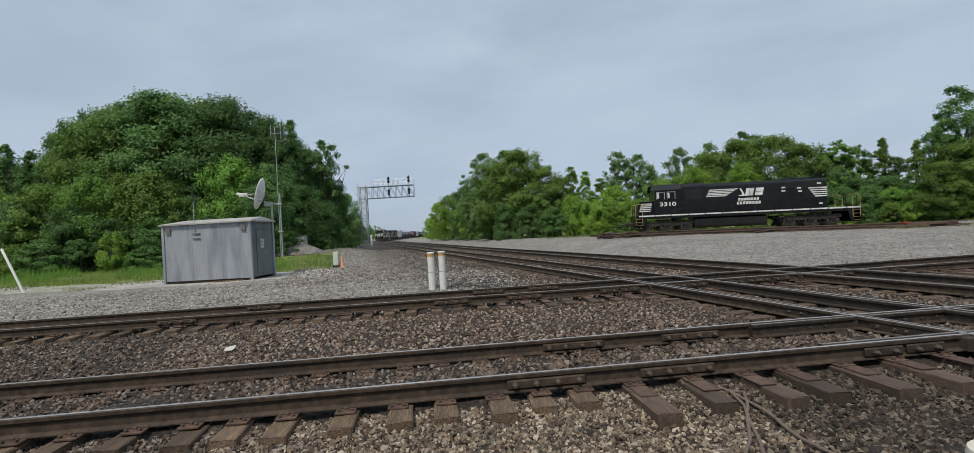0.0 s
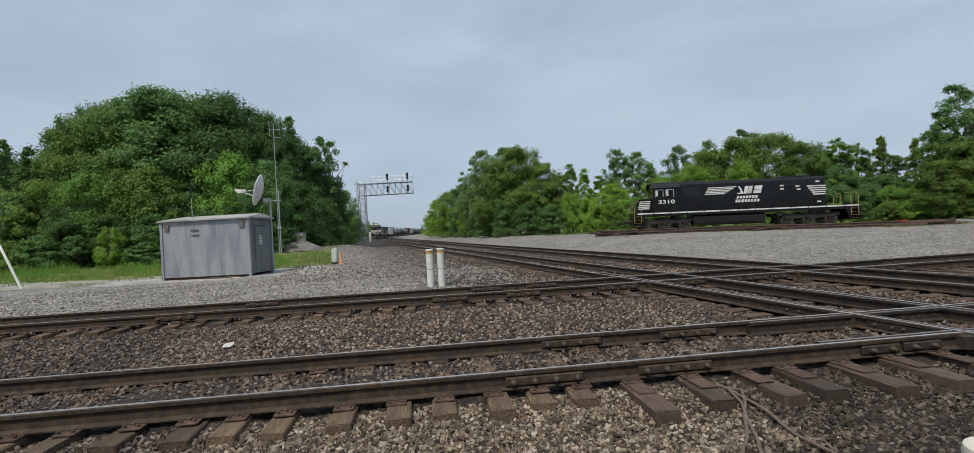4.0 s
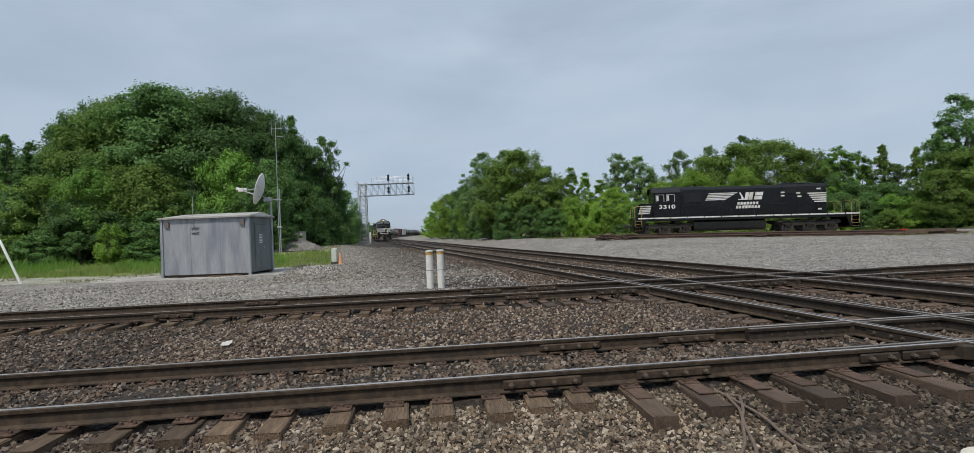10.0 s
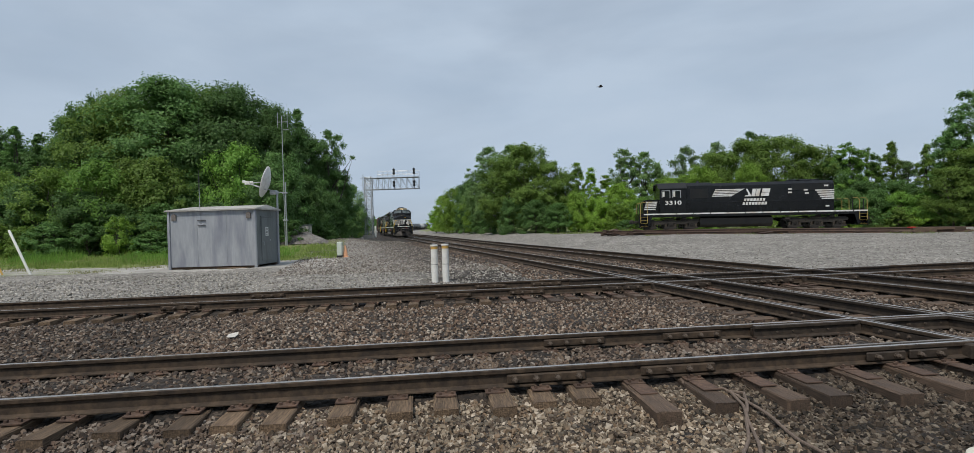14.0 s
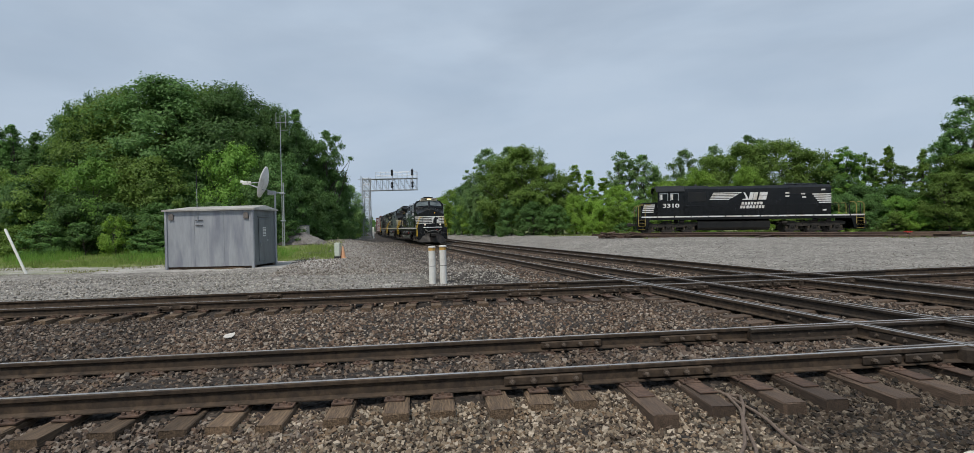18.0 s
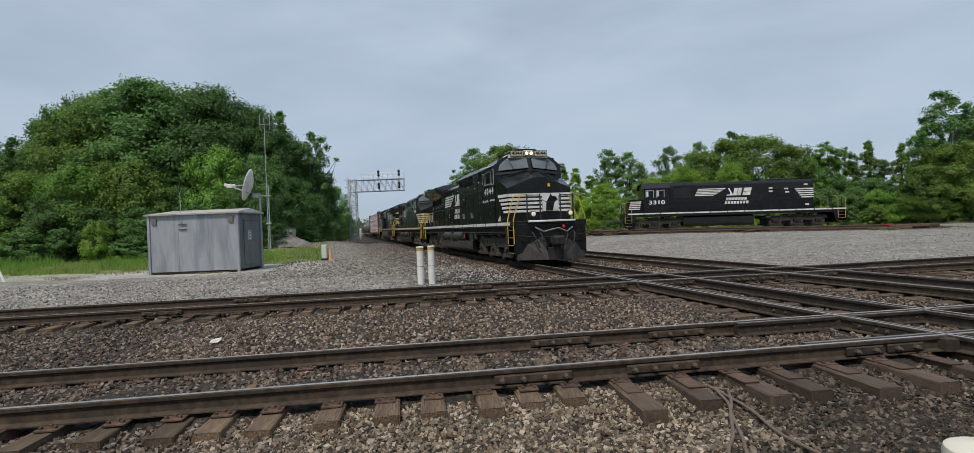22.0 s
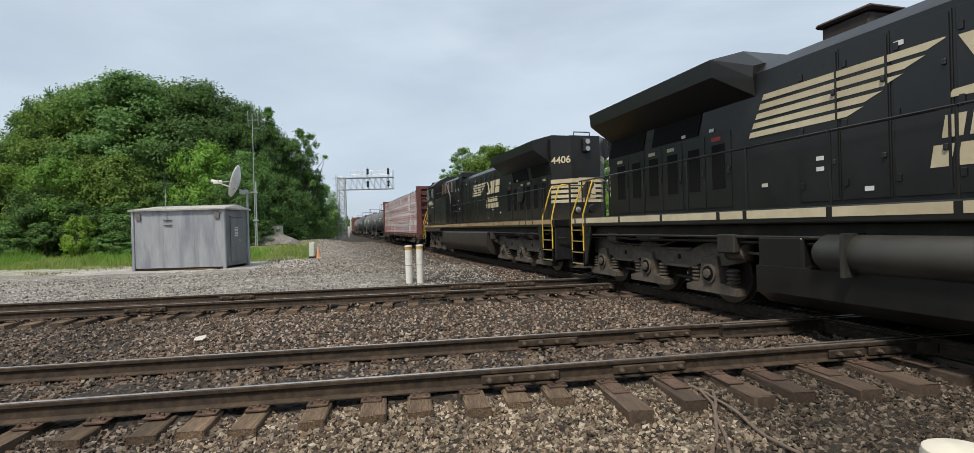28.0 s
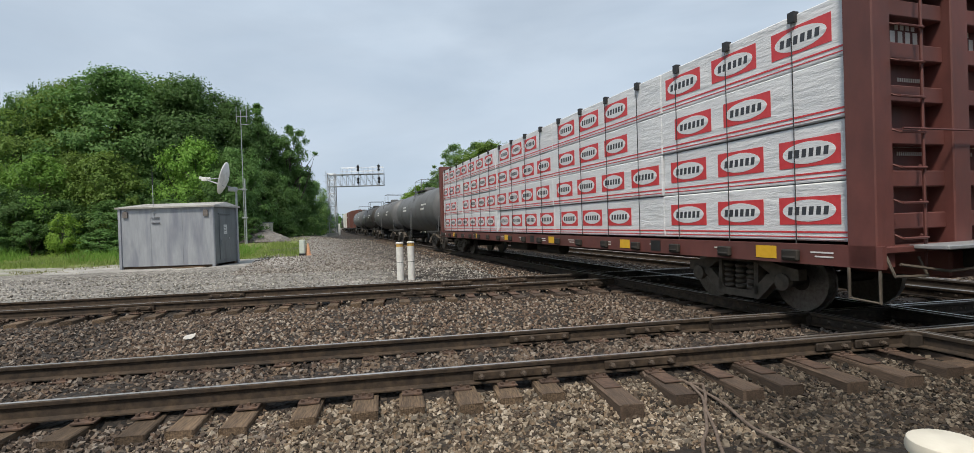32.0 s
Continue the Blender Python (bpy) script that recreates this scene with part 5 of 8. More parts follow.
    for side in (-1, 1):
        w = side * 1.52
        for x0, x1, z0, z1 in ((8.08, 8.44, 3.24, 3.90), (7.20, 8.02, 3.28, 3.84), (6.74, 7.05, 3.28, 3.84)):
            f = Form()
            o0, o1 = sorted((w + side * 0.002, w + side * 0.03))
            for a, b, c, d in ((x0, x1, z0, z0 + 0.04), (x0, x1, z1 - 0.04, z1), (x0, x0 + 0.04, z0 + 0.04, z1 - 0.04), (x1 - 0.04, x1, z0 + 0.04, z1 - 0.04)):
                f.box(a, b, o0, o1, c, d, 0.004)
            win = part("window_frame", f, SILVER, cab, "bright metal window frame")
            part("pane", Form().box(x0 + 0.03, x1 - 0.03, *sorted((w, w + side * 0.012)), z0 + 0.03, z1 - 0.03), DARK_GLASS, win)
        f = Form()
        edge = 8.45 if old_side else 8.15
        f.add([(6.8, w, 4.08), (edge, w, 4.02), (edge, w + side * 0.26, 3.92), (6.8, w + side * 0.26, 3.98), (6.8, w, 4.11), (edge, w, 4.05), (edge, w + side * 0.26, 3.95), (6.8, w + side * 0.26, 4.01)],
              [(0, 1, 2, 3), (4, 5, 6, 7), (0, 1, 5, 4), (1, 2, 6, 5), (2, 3, 7, 6), (3, 0, 4, 7)])
        part("sun_shade", f, SILVER if lit else body, cab)
        part("mirror", Form().box(6.95, 7.05, *sorted((w + side * 0.05, w + side * 0.2)), 3.16, 3.36, 0.02), BLACK, cab)
        lettering(" ".join(number) if lit else number, 0.38, trim, cab, on_side(7.62, w + side * 0.003, 2.99), name="road_number", width=1.36 if lit else 1.22)
        if spec:
            if spec[0]:
                lettering(spec[0], 0.15, trim, cab, on_side(7.05 if side < 0 else 8.1, w + side * 0.003, 2.60), width=0.86)
            lettering(spec[1], 0.115 if lit else 0.10, trim, cab, on_side(8.08 if side < 0 else 7.1, w + side * 0.003, 2.60 if lit else 2.70), width=0.68 if lit else 0.50)
        f = Form()
        vents = ((6.80, 7.50), (7.90, 8.38)) if old_side else ((7.62, 8.02),)
        for x0, x1 in vents:
            x0, x1 = x0 - 0.05, x1 + 0.04
            f.box(x0, x1, *sorted((w, w + side * 0.012)), 1.78, 2.34, 0.004)
        panel = part("vent_panel", f, body, cab)
        f = Form()
        for x0, x1 in vents:
            for i in range(13):
                z = 1.83 + 0.037 * i
                f.box(x0, x1, *sorted((w + side * 0.012, w + side * 0.026)), z, z + 0.018)
        part("louvre", f, body if old_side else GRILLE, panel)
        f = Form()
        for x0, x1, h in ((8.36, 8.44, 0.20), (8.27, 8.345, 0.17), (8.14, 8.26, 0.09)):
            f.box(x0 + 0.65, x1 + 0.65, *sorted((side * 1.50, side * 1.512)), 1.69, 1.69 + h)
        part("stencil_patch", f, trim, t)
    # cabinets behind the cab
    if old_side:
        f = Form()
        f.prism([(-1.49, 1.645), (1.49, 1.645), (1.49, 4.02), (1.30, 4.22), (-1.30, 4.22), (-1.49, 4.02)], "x", 1.9, 6.6)
        cabinet = part("equipment_cabinet", f, body, t)
        for side in (-1, 1):
            w = side * 1.49
            for x0, x1, z0, z1 in ((5.75, 6.5, 1.75, 3.55), (4.95, 5.68, 1.75, 4.0), (3.35, 4.88, 1.75, 3.35), (1.98, 3.28, 1.75, 3.35)):
                part("cabinet_door", Form().box(x0, x1, *sorted((w, w + side * 0.016)), z0, z1, 0.006), body, cabinet)
            for x0, x1, z0, z1 in ((5.75, 6.45, 3.62, 4.0), (4.0, 4.8, 3.55, 3.98), (3.0, 3.85, 3.55, 3.98), (2.05, 2.75, 3.60, 3.95)):
                g = part("air_grille", Form().box(x0, x1, *sorted((w, w + side * 0.008)), z0, z1), GRILLE, cabinet)
                f = Form()
                for i in range(6):
                    xx = x0 + (x1 - x0) * (i + 0.3) / 6
                    f.box(xx, xx + 0.035, *sorted((w + side * 0.008, w + side * 0.03)), z0, z1)
                part("grille_slat", f, body, g)
            for x0, z0 in ((4.3, 1.95), (2.6, 1.95)):
                f = Form()
                for i in range(5):
                    f.box(x0, x0 + 0.5, *sorted((w + side * 0.016, w + side * 0.03)), z0 + 0.055 * i, z0 + 0.055 * i + 0.022)
                part("louvre", f, SILVER if lit else body, cabinet)
            for x0, z0 in ((5.2, 3.3), (5.9, 3.52), (3.9, 3.45), (2.9, 2.9), (1.5, 2.8)):
                part("warning_label", Form().box(x0, x0 + 0.14, *sorted((w + side * 0.017, w + side * 0.02)), z0, z0 + 0.05), TRIM_WHITE, cabinet)
            bar_of(cabinet, [(6.5, side * 1.56, 3.12), (3.3, side * 1.56, 3.12), (2.6, side * 1.56, 2.62), (1.9, side * 1.56, 2.60)], 0.018, body)
    else:
        rebuilt_cabinet(t, body, trim)
    # long hood
    hb = -9.25
    he = hb - 0.53
    f = Form()
    f.prism([(-0.95, 1.645), (0.95, 1.645), (0.95, 3.86), (0.72, 4.06), (-0.72, 4.06), (-0.95, 3.86)], "x", hb, 1.9)
    hood = part("long_hood", f, body, t)
    end_plan = [(hb, -0.95), (hb, 0.95), (he, 0.50), (he, -0.50)]
    part("hood_end", Form().prism(end_plan, "z", 1.645, 4.25), body, hood)
    for side in (-1, 1):
        w = side * 0.95
        for i in range(8):
            x1 = 1.82 - 0.68 * i
            d = part("hood_door", Form().box(x1 - 0.64, x1, *sorted((w, w + side * 0.014)), 1.72, 3.78, 0.004), body, hood)
            for z in (1.95, 2.75, 3.55):
                part("hinge", Form().box(x1 - 0.62, x1 - 0.56, *sorted((w + side * 0.014, w + side * 0.032)), z - 0.05, z + 0.05, 0.006), body, d)
            for z in (2.25, 3.20):
                part("door_latch", Form().box(x1 - 0.10, x1 - 0.05, *sorted((w + side * 0.014, w + side * 0.045)), z - 0.035, z + 0.035, 0.008), BLACK, d)
            part("door_stiffener", Form().box(x1 - 0.05, x1 - 0.02, *sorted((w + side * 0.014, w + side * 0.026)), 1.76, 3.74), body, d)
        for i in range(6):
            x1 = -4.98 - 0.67 * i
            d = part("hood_door", Form().box(x1 - 0.62, x1, *sorted((w, w + side * 0.012)), 1.72, 3.05, 0.004), body, hood)
            if i in (0, 2, 3, 5):
                part("warning_label", Form().box(x1 - 0.48, x1 - 0.24, *sorted((w + side * 0.012, w + side * 0.016)), 2.92, 2.99), RED_MARK if i == 0 else TRIM_CREAM, d)
            part("door_latch", Form().box(x1 - 0.08, x1 - 0.03, *sorted((w + side * 0.012, w + side * 0.035)), 2.30, 2.42, 0.006), BLACK, d)
            part("door_vent", Form().box(x1 - 0.47, x1 - 0.15, *sorted((w + side * 0.012, w + side * 0.02)), 2.05, 2.85), GRILLE, d)
        emblem(hood, trim, on_side(-1.95, w + side * 0.016, 3.10) @ Matrix.Scale(1.04, 4) if old_side else on_side(-2.45 - side * -0.30, w + side * 0.016, 3.14) @ Matrix.Scale(0.84, 4))
        for x0, z0 in ((0.9, 3.6), (-0.7, 3.6), (-2.2, 3.55), (-3.3, 2.3), (-3.3, 2.15), (-4.3, 2.0), (-5.5, 3.1), (-6.3, 3.12), (-2.6, 1.82)):
            part("warning_label", Form().box(x0, x0 + 0.12, *sorted((w + side * 0.02, w + side * 0.023)), z0, z0 + 0.06), TRIM_WHITE, hood)
    part("exhaust_stack", Form().box(-3.75, -3.0, -0.3, 0.3, 4.05, 4.40, 0.03).box(-3.82, -2.93, -0.36, 0.36, 4.40, 4.47, 0.03), RUST_STACK, hood, "sooty brown exhaust stack")
    f = Form()
    for i, yy in enumerate((-0.16, 0.0, 0.16)):
        f.turned([(0.04, 0.0), (0.03, 0.20), (0.085, 0.40)], (-1.55, yy - 0.40, 4.14 + 0.04 * i), "x", 9)
    f.box(-1.55, -1.2, -0.6, -0.2, 4.02, 4.10)
    part("horn", f, BLACK, hood, smooth=True)
    # radiator with its wide wings
    f = Form()
    wing = [(-0.95, 3.50), (0.95, 3.50), (1.50, 3.88), (1.53, 4.17), (0.85, 4.36), (-0.85, 4.36), (-1.53, 4.17), (-1.50, 3.88)]
    wf = -4.75
    f.prism(wing, "x", wing_end, wf)
    slope = [(-0.95, 3.50), (0.95, 3.50), (1.0, 3.80), (0.98, 4.0), (0.75, 4.06), (-0.75, 4.06), (-0.98, 4.0), (-1.0, 3.80)]
    nn = len(wing)
    f.add([(wf, y, z) for y, z in wing] + [(wf + 0.35, y, z) for y, z in slope], [tuple(range(nn)), tuple(range(nn, 2 * nn))] + [(i, (i + 1) % nn, nn + (i + 1) % nn, nn + i) for i in range(nn)])
    radiator = part("radiator_wing", f, body, t)
    for side in (-1, 1):
        for i in range(2):
            x0 = -9.2 + 1.85 * i
            f = Form()
            f.prism([(x0, 3.10), (x0 + 1.52, 3.10), (x0 + 1.66, 3.50), (x0 + 0.14, 3.50)], "y", *sorted((side * 0.95, side * 0.965)))
            part("radiator_grille", f, GRILLE, radiator)
    # rear end of the hood
    for i in range(5):
        z0 = 2.16 + 0.155 * i
        f = Form()
        f.prism([(hb + 0.05, -0.958), (hb + 0.05, 0.958), (hb - 0.006, 0.958), (he - 0.01, 0.506), (he - 0.01, -0.506), (hb - 0.006, -0.958)], "z", z0, z0 + (0.095 if i < 4 else 0.125))
        part("hood_end_stripe", f, trim, hood)
    part("end_emblem", flat_shapes([[(-0.3, -0.33), (0.3, -0.33), (0.3, 0.33), (-0.3, 0.33)]], 0.02), trim, hood, at=on_front(he - 0.005, 0, 2.60, True))
    part("end_figure", flat_shapes([[(-0.20, -0.30), (0.10, -0.30), (0.16, -0.05), (0.26, 0.10), (0.22, 0.20), (0.06, 0.22), (0.02, 0.30), (-0.05, 0.18), (-0.16, 0.0)]], 0.004), body, hood, at=on_front(he - 0.026, 0, 2.60, True))
    f = Form()
    f.box(he - 0.12, he + 0.08, -0.13, 0.11, 3.72, 4.16, 0.03)
    lampbox = part("rear_lamp_box", f, BLACK, hood)
    for z in (3.83, 4.05):
        part("rear_lamp", Form().turned([(0.07, 0.0), (0.08, -0.03)], (he - 0.12, -0.01, z), "x", 12), SILVER, lampbox)
    for side in (-1, 1):
        corner = Matrix.Translation((hb - 0.28, side * 0.74, 3.50)) @ pose(0, 0, 0, 90, 0, -90 - side * 49.7)
        lettering(number, 0.30, trim, hood, corner, name="road_number", width=0.66)
    bar_of(hood, [(-9.55, -0.28, 4.24), (-9.55, -0.28, 4.40), (-9.55, 0.28, 4.40), (-9.55, 0.28, 4.24)], 0.018, BLACK, "roof_grab")
    if not old_side:
        part("round_blower", Form().turned([(0.30, 0.0), (0.30, 0.05), (0.24, 0.06)], (-6.65, 0.962, 2.62), "y", 20), LOCO_DUSTY, hood)
    # walkway rails
    for side in (-1, 1):
        y = side * 1.47
        bar_of(t, [(1.9, y, 2.60), (-9.9, y, 2.60)], 0.019, body)
        for i in range(9):
            x = 1.6 - 1.42 * i
            bar_of(t, [(x, y, 1.62), (x, y, 2.62)], 0.017, body, "stanchion")
    # ends: stairs, rails, plough, coupler
    for way in (1, -1):
        xs = (9.96, 10.60) if way > 0 else (-10.36, -9.72)
        for side in (-1, 1):
            stair(t, xs[0], xs[1], side)
            y = side * 1.49
            for x, dx in ((xs[0] - 0.02, -0.10 * way), (xs[1] + 0.02, 0.0)):
                bar_of(t, [(x, y, 0.78), (x, y, 1.72), (x + dx, y * 0.84, 2.45), (x + dx, y * 0.80, 2.60), (x + dx, y * 0.74, 2.66), (x + dx, y * 0.64, 2.66)], 0.022, RAIL_YELLOW, "grab_rail")
        e = 10.70 if way > 0 else -10.50
        for y in (-0.95, -0.42, 0.42, 0.95):
            part("end_post", Form().box(e - 0.03, e + 0.03, y - 0.022, y + 0.022, 1.60, 2.66, 0.006), BLACK, t)
        bar_of(t, [(e, -0.95, 2.62), (e, -0.42, 2.62)], 0.018, BLACK)
        bar_of(t, [(e, 0.42, 2.62), (e, 0.95, 2.62)], 0.018, BLACK)
        bar_of(t, [(e, -0.42, 2.5), (e, -0.2, 2.36), (e, 0.2, 2.36), (e, 0.42, 2.5)], 0.012, BLACK, "safety_chain")
        part("anti_climber", Form().box(*sorted((e - 0.02 * way, e + 0.20 * way)), -0.95, 0.95, 1.58, 1.66, 0.02), trim if way > 0 else UNDER, t)
        part("pilot_sheet", Form().box(*sorted((e - 0.05 * way, e + 0.02 * way)), -1.45, 1.45, 0.45, 1.52, 0.01), body if way > 0 else BLACK, t)
        p = Form()
        tip, half_wide = (11.12, 1.40) if way > 0 else (-10.74, 0.92)
        for side in (-1, 1):
            p.add([(tip, side * 0.30, 0.16), (tip - 0.40 * way, side * half_wide, 0.18), (tip - 0.62 * way, side * (half_wide + 0.02), 1.06), (tip - 0.38 * way, side * 0.32, 1.02),
                   (tip - 0.05 * way, side * 0.30, 0.16), (tip - 0.46 * way, side * half_wide, 0.18), (tip - 0.68 * way, side * (half_wide + 0.02), 1.06), (tip - 0.44 * way, side * 0.32, 1.02)],
                  [(0, 1, 2, 3), (4, 5, 6, 7), (0, 1, 5, 4), (1, 2, 6, 5), (2, 3, 7, 6), (3, 0, 4, 7)])
        p.box(*sorted((tip, tip - 0.06 * way)), -0.31, 0.31, 0.15, 0.62, 0.01)
        part("snow_plough", p, PLOUGH, t, "dented dark steel plough")
        coupler(t, e + 0.05 * way, way)
        for y0, y1 in ((-0.55, -0.30), (0.55, 0.30), (-0.85, -0.62), (0.85, 0.66)):
            hose(t, [(e + 0.15 * way, y0, 1.22), (e + 0.32 * way, y0 * 0.98, 1.12), (e + 0.40 * way, (y0 + y1) / 2, 0.85), (e + 0.34 * way, y1, 0.62)])
        hose(t, [(e + 0.2 * way, -0.75, 1.40), (e + 0.34 * way, -0.45, 1.22), (e + 0.36 * way, -0.1, 1.30), (e + 0.36 * way, 0.15, 1.34), (e + 0.34 * way, 0.5, 1.20), (e + 0.2 * way, 0.8, 1.36)], 0.032).data.materials[0] = GREY_CABLE
        bar_of(t, [(e + 0.12 * way, -1.40, 1.10), (e + 0.18 * way, -0.6, 1.02), (e + 0.18 * way, 0.6, 1.02), (e + 0.12 * way, 1.40, 1.10)], 0.016, UNDER, "cut_lever")
        for side in (-1, 1):
            lamp = part("ditch_light", Form().turned([(0.11, 0.0), (0.125, 0.10 * way), (0.115, 0.14 * way)], (e + 0.02 * way, side * 0.76, 1.90), "x", 16), BLACK, t, smooth=True)
            part("lens", Form().turned([(0.10, 0.0), (0.06, 0.02 * way)], (e + 0.155 * way, side * 0.76, 1.90), "x", 14), LAMP_DIM if (lit and way > 0) else SILVER, lamp, "lit lamp" if (lit and way > 0) else "", smooth=True)
        if way > 0:
            part("marker_lamp", Form().turned([(0.06, 0.0), (0.06, 0.03 * way)], (e + 0.21 * way, 0.42, 1.40), "x", 14), RED_MARK, t)
    # tank and air reservoirs
    f = Form()
    if old_side:
        f.prism([(-1.20, 1.28), (1.20, 1.28), (1.20, 0.86), (1.50, 0.80), (1.50, 0.42), (1.25, 0.24), (-1.25, 0.24), (-1.50, 0.42), (-1.50, 0.80), (-1.20, 0.86)], "x", -3.9, 4.4)
        f.box(-3.9, -3.1, -1.48, 1.48, 0.42, 1.24, 0.04)
        f.box(3.7, 4.4, -1.48, 1.48, 0.42, 1.24, 0.04)
    else:
        half_tank = [(1.44, 1.26), (1.51, 1.20), (1.53, 1.05), (1.53, 0.72), (1.48, 0.55), (1.36, 0.40), (1.18, 0.29), (0.95, 0.25)]
        f.prism(half_tank + [(-y, z) for y, z in reversed(half_tank)], "x", -4.0, 4.3)
    tank = part("fuel_tank", f, body if old_side else TANK_DUST, t, smooth=not old_side)
    if old_side:
        for side in (-1, 1):
            for x0, x1 in ((-2.9, -0.55), (-0.25, 2.1)):
                f = Form()
                f.tube([(x0, side * 1.38, 1.02), (x0 + 0.12, side * 1.38, 1.02), (x1 - 0.12, side * 1.38, 1.02), (x1, side * 1.38, 1.02)], [0.17, 0.255, 0.255, 0.17], 18)
                f.box(x0 + 0.5, x0 + 0.56, *sorted((side * 1.30, side * 1.66)), 0.75, 1.29)
                part("air_reservoir", f, RESERVOIR, tank, smooth=True)
            part("red_valve", Form().box(2.6, 2.75, *sorted((side * 1.46, side * 1.50)), 0.95, 1.16, 0.01), RED_MARK, tank)
    else:
        for side in (-1, 1):
            part("tank_weld", Form().box(4.28, 4.31, *sorted((side * 1.40, side * 1.54)), 0.50, 1.22, 0.01), body, tank)
            part("bell", Form().turned([(0.05, 0.34), (0.11, 0.30), (0.13, 0.12), (0.20, 0.0), (0.17, 0.0)], (4.62, side * 1.30, 0.62), "z", 16), TRUCK, t, "dull grey bell", smooth=True)
            part("bell_hanger", Form().box(4.57, 4.67, *sorted((side * 1.25, side * 1.35)), 0.95, 1.29, 0.01), TRUCK, t)
            part("sight_gauge", Form().box(2.45, 2.52, *sorted((side * 1.52, side * 1.53)), 0.75, 1.08), RED_MARK, tank)
    for side in (-1, 1):
        part("junction_box", Form().box(-4.75, -4.35, *sorted((side * 1.1, side * 1.5)), 0.95, 1.26, 0.02), UNDER, t)
        if old_side:
            part("junction_box", Form().box(4.6, 4.85, *sorted((side * 1.15, side * 1.45)), 0.90, 1.2, 0.02), UNDER, t)
        f = Form()
        f.tube([(-10, side * 1.42, 1.2), (-4, side * 1.44, 1.22), (4, side * 1.44, 1.22), (9.5, side * 1.42, 1.2)], 0.025, 6)
        f.tube([(-9.5, side * 1.36, 1.13), (9.0, side * 1.36, 1.13)], 0.02, 6)
        part("train_pipe", f, UNDER, t)
    # the lead's trucks take the grime with shade in its colour
    truck_tone = TRUCK_SHADED if lit else TRUCK
    loco_truck(t, 7.1, mat=truck_tone)
    loco_truck(t, -7.2, True, mat=truck_tone)
    return t


def freight_truck(parent, x):
    """A two-axle truck: open cast side frames, spring nests, wheels."""
    t = part("truck", Form().box(-0.2, 0.2, -1.0, 1.0, 0.45, 0.75, 0.04), UNDER, parent, at=pose(x, 0, 0))

    def frames(side):
        f = Form()
        y0, y1 = sorted((side * 0.98, side * 1.14))
        f.prism([(-1.15, 0.66), (-0.75, 0.72), (-0.42, 0.86), (0.42, 0.86), (0.75, 0.72), (1.15, 0.66), (1.15, 0.50), (0.78, 0.48), (0.40, 0.72), (-0.40, 0.72), (-0.78, 0.48), (-1.15, 0.50)], "y", y0, y1)
        f.prism([(-0.85, 0.56), (-0.60, 0.56), (-0.28, 0.26), (0.28, 0.26), (0.60, 0.56), (0.85, 0.56), (0.42, 0.14), (-0.42, 0.14)], "y", y0, y1)
        for sx in (-0.24, 0.0, 0.24):
            for i in range(5):
                f.turned([(0.075, 0.0), (0.095, 0.02), (0.095, 0.045), (0.075, 0.065)], (sx, (y0 + y1) / 2, 0.27 + 0.085 * i), "z", 10)
        f.box(-0.42, -0.34, y0, y1, 0.2, 0.78)
        f.box(0.34, 0.42, y0, y1, 0.2, 0.78)
        for ax in (-0.89, 0.89):
            f.turned([(0.13, 0.0), (0.13, side * 0.08), (0.08, side * 0.10)], (ax, side * 1.10, 0.46), "y", 12)
        return f.mesh("side_frame", TRUCK, smooth=True)
    for side in (-1, 1):
        part("side_frame", shared(("freight", side), lambda: frames(side)), None, t)
    for ax in (-0.89, 0.89):
        w = part("wheelset", wheelset_mesh(0.46), None, t, at=pose(ax, 0, 0.46))
        SPINNING.append((w, 0.46, (ax, 0, 0.46), False))
    return t


def print_mesh():
    """A red printed panel with a white oval and dark bars, facing -y."""
    f = Form()
    f.box(0, 0.92, -0.005, 0.001, 0.22, 0.60, k=0)
    f.prism([(0.46 + 0.40 * math.cos(2 * math.pi * i / 24), 0.41 + 0.15 * math.sin(2 * math.pi * i / 24)) for i in range(24)], "y", -0.008, 0.0, 1)
    for i in range(6):
        xx = 0.145 + 0.108 * i
        f.prism([(xx, 0.352), (xx + 0.066, 0.352), (xx + 0.080, 0.466), (xx + 0.014, 0.466)], "y", -0.011, -0.006, 2)
    return f.mesh("red_print", WRAP_RED, WRAP, WRAP_INK)


PRINT_RED = print_mesh()


